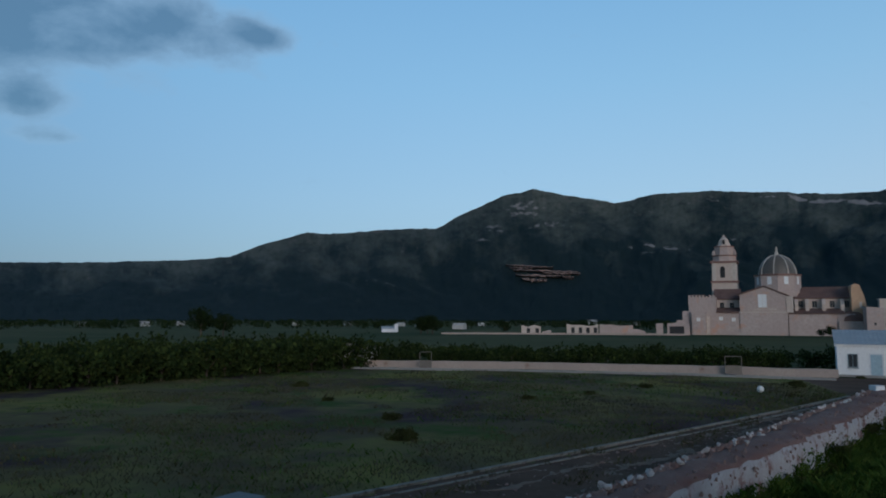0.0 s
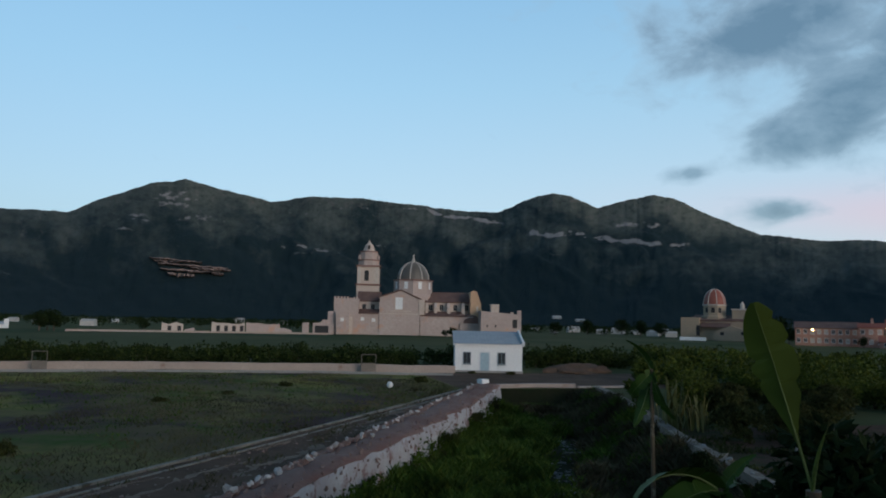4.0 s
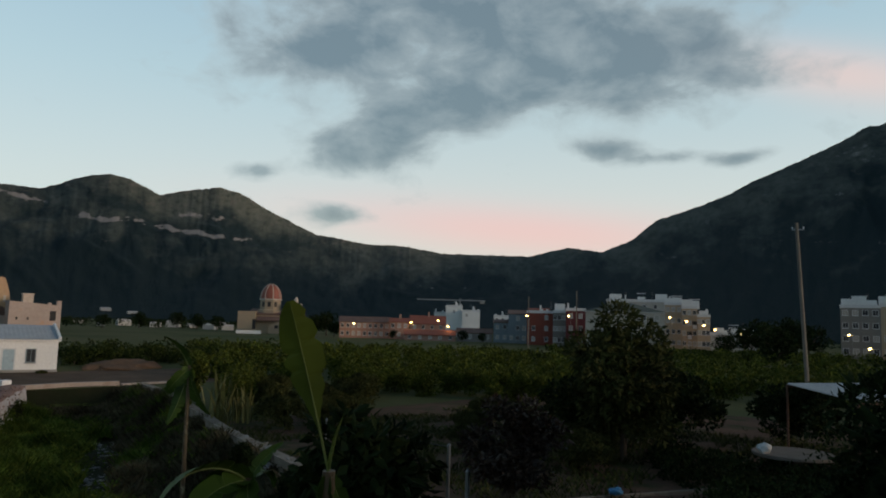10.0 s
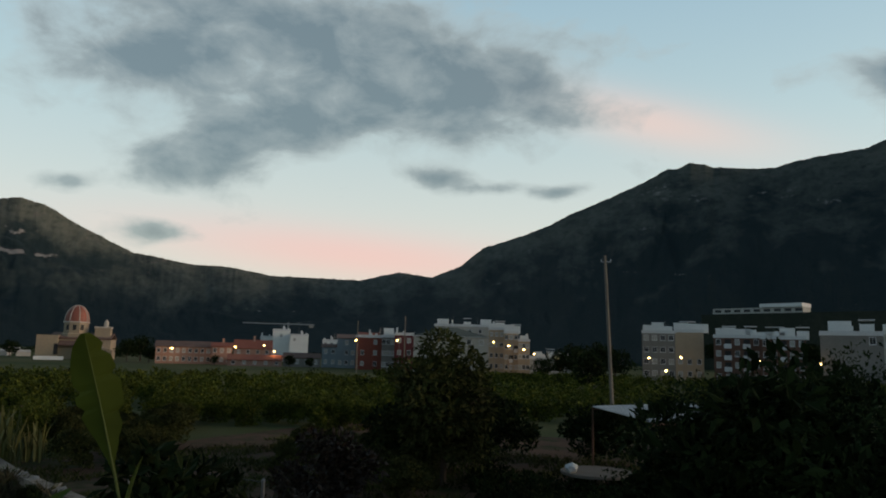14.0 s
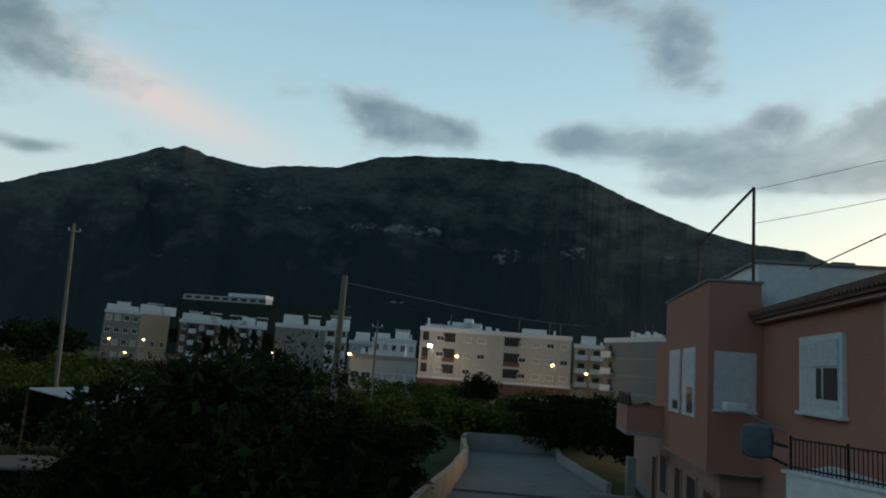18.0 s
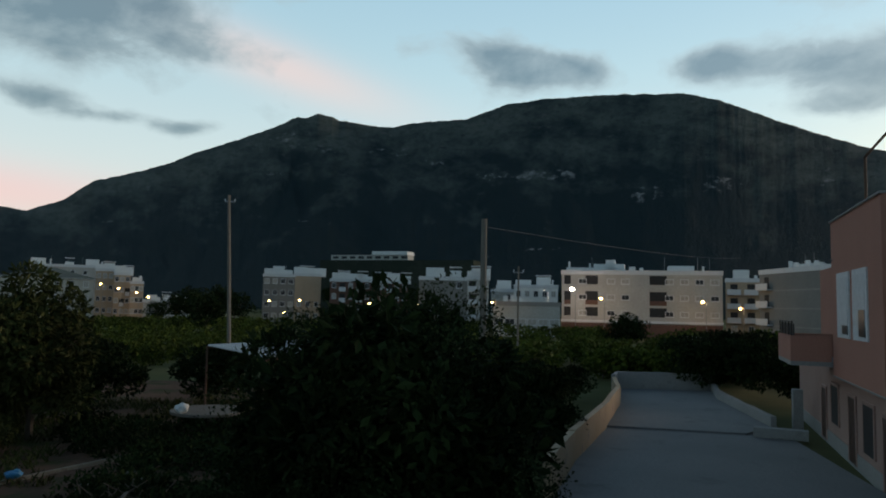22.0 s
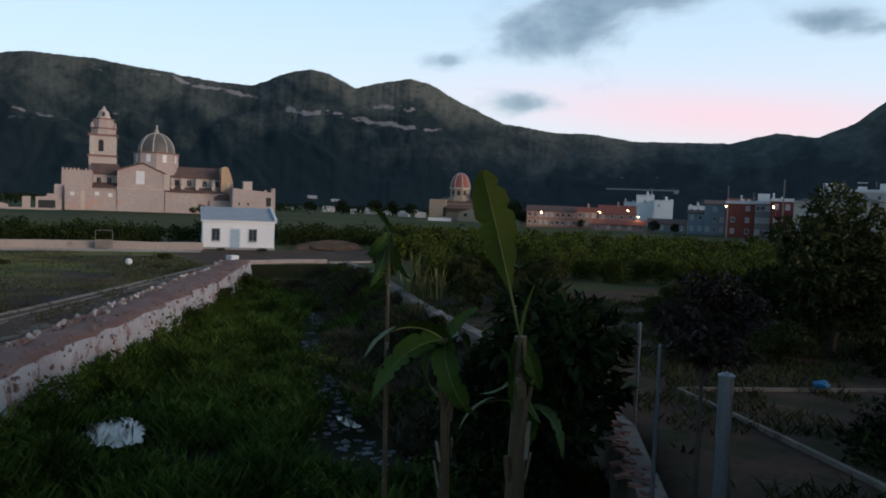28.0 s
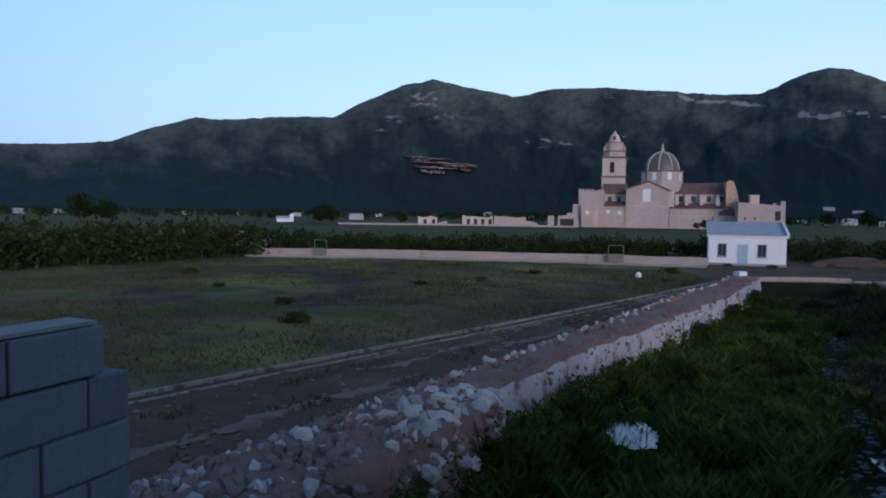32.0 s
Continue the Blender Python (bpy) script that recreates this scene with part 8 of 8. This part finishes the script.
# leafy weed clumps that stand out of the grass and climb the rubble wall
n = 150
wy = 9 + 40 * gr.random(n) ** 1.3
by_wall = gr.random(n) < 0.5
wx = np.where(by_wall, wall_x(wy) + 2.4 + 0.5 * gr.random(n), wall_x(wy) + 2.6 + gr.random(n) * (bank_x(wy) - wall_x(wy) - 3.8))
wz = DITCH_Z + 0.25 + 0.35 * gr.random(n) + bank_climb(wx, wy) + np.where(by_wall, 0.45, 0.0)
tagged(new("ditch_weeds", leaf_cloud("ditch_weeds", np.stack([wx, wy, wz], 1), 0.25 + 0.45 * gr.random(n), 26000, 0.07, L_GRASS, 64, 0.1, 1.8)), "leafy dark green weed clumps in the ditch and against the wall", "weeds", kind="stuff")
# plants climbing the wall's face in uneven bays
cl = []
for u0, u1, hi in ((15.0, 16.4, -0.9), (22.4, 24.4, -0.45), (27.4, 28.8, -0.6), (34.2, 36.8, -0.4), (41.5, 43.5, -0.3), (48.5, 52.0, -0.2), (16.6, 21.5, -1.2), (29, 34, -1.0)):
    for k in range(int((u1 - u0) * 5)):
        u, z = pr.uniform(u0, u1), pr.uniform(DITCH_Z, hi)
        p = WALL_A + WALL_DIR * u + WALL_SIDE * (-across(u, -0.9) + 0.15 + 0.12 * (hi - z))
        cl.append((p.x, p.y, z))
tagged(new("wall_weeds", leaf_cloud("wall_weeds", cl, [0.2] * len(cl), 18000, 0.06, L_WEED, 65, 0.2, 1.9)), "dark weeds climbing the foot of the rubble wall", "weeds", kind="stuff")
# pale pebbles and wet stones along the trickle
pv, pf = [], []
for q in range(360):
    y = 16 + 25 * gr.random()
    x = float(np.interp(y, (12, 20, 26, 34, 41), (7.6, 9.6, 11.2, 14.4, 18.0))) + 0.5 * math.sin(y * 0.9) + gr.normal(0, 0.55)
    vs, fs = shapes[q % 6]
    sz = 0.07 + 0.22 * gr.random() ** 2
    b0 = len(pv)
    zz = DITCH_Z + float(bank_climb(np.array([x]), np.array([y]))[0]) + 0.5 * (float(fbm(np.array([x / 2.4]), np.array([y / 2.4]), 4, 22)[0]) - 0.45) + 0.02
    pv += [(c.x * sz * 1.3 + x, c.y * sz + y, c.z * sz * 0.6 + zz) for c in vs]
    pf += [[b0 + k_ for k_ in f] for f in fs]
tagged(new("stream_pebbles", from_arrays("stream_pebbles", pv, pf, material("wet_grey_pebble", (0.11, 0.11, 0.11), (0.18, 0.175, 0.17), rough=0.7, fine=8, coarse=1.5, bump=0.3))), "pale wet pebbles along the trickle in the ditch", "pebbles", kind="stuff")
# field weeds
n = 90000
xs = -42 + 58 * gr.random(n)
ys = 9 + 63 * gr.random(n)
tuft = fbm(xs / 5.5, ys / 5.5, 5, 71)
keep = (xs < kerb_x(ys) - 0.2) & (tuft > 0.50) & (xs > -44 + (ys - 40) * 0.54)
xs, ys, tuft = xs[keep], ys[keep], tuft[keep]
tagged(new("field_weeds", blades("field_weeds", xs, ys, np.zeros(len(xs)) - 0.03, 0.15, 0.022, L_DRY, 72, 1.0)), "thin dry and green weeds over the rough field", "weeds", kind="stuff")
n = 34000
xs = -42 + 58 * gr.random(n)
ys = 9 + 63 * gr.random(n)
tuft = fbm(xs / 5.2, ys / 5.2, 4, 81)
keep = (xs < kerb_x(ys) - 0.2) & (tuft > 0.53 - 0.2 * np.exp(-(kerb_x(ys) - xs) / 1.5)) & (xs > -44 + (ys - 40) * 0.54)
xs, ys = xs[keep], ys[keep]
tagged(new("field_grass", blades("field_grass", xs, ys, np.zeros(len(xs)) - 0.03, 0.15, 0.025, L_GRASS, 82, 1.0)), "greener grass patches in the field", "grass", kind="stuff")
# weeds along the wall and the path
n = 9000
t_ = gr.random(n) * (WALL_B - WALL_A).length
o_ = np.where(gr.random(n) < 0.5, gr.normal(-1.9, 0.35, n), gr.normal(-0.35, 0.18, n))
o_ = np.where(gr.random(n) < 0.35, gr.normal(-3.9, 0.25, n), o_)
xs = WALL_A.x + WALL_DIR.x * t_ + WALL_SIDE.x * o_
ys = WALL_A.y + WALL_DIR.y * t_ + WALL_SIDE.y * o_
keep = fbm(xs / 1.5, ys / 1.5, 3, 91) > 0.5
tagged(new("path_weeds", blades("path_weeds", xs[keep], ys[keep], np.zeros(keep.sum()) - 0.02, 0.16, 0.02, L_DRY, 92, 0.8)), "low weeds along the soil path", "weeds", kind="stuff")
# garden weeds
n = 52000
xs, ys = 9 + 34 * gr.random(n), 1 + 30 * gr.random(n)
keep = (xs > bank_x(ys) + 0.4) & (fbm(xs / 2.2, ys / 2.2, 4, 95) > 0.42 + 0.16 * ((xs > 13) & (xs < 25) & (ys < 12.5)))
tagged(new("garden_weeds", blades("garden_weeds", xs[keep], ys[keep], np.zeros(keep.sum()) - 0.03, 0.22, 0.026, L_WEED, 96, 0.9)), "weeds and rough grass over the garden plots", "weeds", kind="stuff")

# dark leaves added over the near plots to paint them as shaded
n = 900
kx, ky = 10.5 + 21 * gr.random(n), 1.2 + 13.5 * gr.random(n)
keep = (kx > bank_x(ky) + 1.2) & (np.degrees(np.arctan2(kx, ky)) > 64) & (fbm(kx / 3.0, ky / 3.0, 3, 97) > 0.36) & ~((kx < 25) & (ky > 9.5))
kx, ky = kx[keep], ky[keep]
tagged(new("ground_cover", leaf_cloud("ground_cover", np.stack([kx, ky, 0.05 + 0.15 * gr.random(len(kx))], 1), 0.35 + 0.3 * gr.random(len(kx)), 46000, 0.10, L_DARK, 98, 0.1, 1.8)), "low dark leaves added over the garden plots in place of shade", "weeds", kind="stuff")

# ---- far trees ----
c, rad = crown_clumps(3.4, 3.4, 2.9, 3.6, 22, 301, 0.36)
far_round = leaf_cloud("crown", c, rad, 1500, 0.34, L_DARK, 302, 0, 1.4)
far_trunk = trunk_mesh(2.2, 0.25, 303, 5, 1.2)
for az, d, s in ((-31.8, 210, 1.25), (-30.2, 214, 1.0), (-14.2, 232, 0.92), (-15.1, 230, 0.88), (-14.6, 236, 0.95), (14.7, 226, 0.50), (14.1, 228, 0.36), (37.9, 272, 1.2), (38.8, 276, 1.4), (39.4, 262, 0.8), (25.2, 340, 1.1), (27.8, 360, 1.2), (29.2, 330, 1.1), (30.6, 322, 1.0), (22.8, 330, 0.9),
                 (104.2, 104, 0.62), (105.6, 106, 0.62), (104.9, 102, 0.75), (72.6, 120, 1.0), (71.6, 170, 1.3), (73.3, 180, 1.4), (74.6, 176, 1.2), (70.4, 186, 1.1), (-3.0, 240, 0.55), (-8.4, 244, 0.55), (44.0, 238, 0.5), (49.5, 226, 0.6), (51.0, 224, 0.5), (69.2, 165, 0.8)):
    p = bearing(az, d)
    tree("field_tree", "dark round tree standing among the far fields", p.x, p.y, far_trunk, far_round, s, pr.uniform(0, 360), "far trees")
# woods at the mountain foot
n = 2200
azs, ds = -70 + 175 * gr.random(n), 300 + 330 * gr.random(n) ** 0.8
keep = ((azs < 58) & (ds > 330)) | (azs >= 58) & (ds < 330)
azs, ds = azs[keep], ds[keep]
c = np.stack([ds * np.sin(np.radians(azs)), ds * np.cos(np.radians(azs)), 1.2 + 1.2 * gr.random(len(azs)) + np.where(azs > 58, 0, 0)], 1)
tagged(new("far_woods", leaf_cloud("far_woods", c, 0.8 + 1.5 * gr.random(len(azs)), 60000, 0.7, L_DARK, 401, 0, 1.3)), "dark scattered scrub and trees at the mountain foot", "trees", kind="stuff")
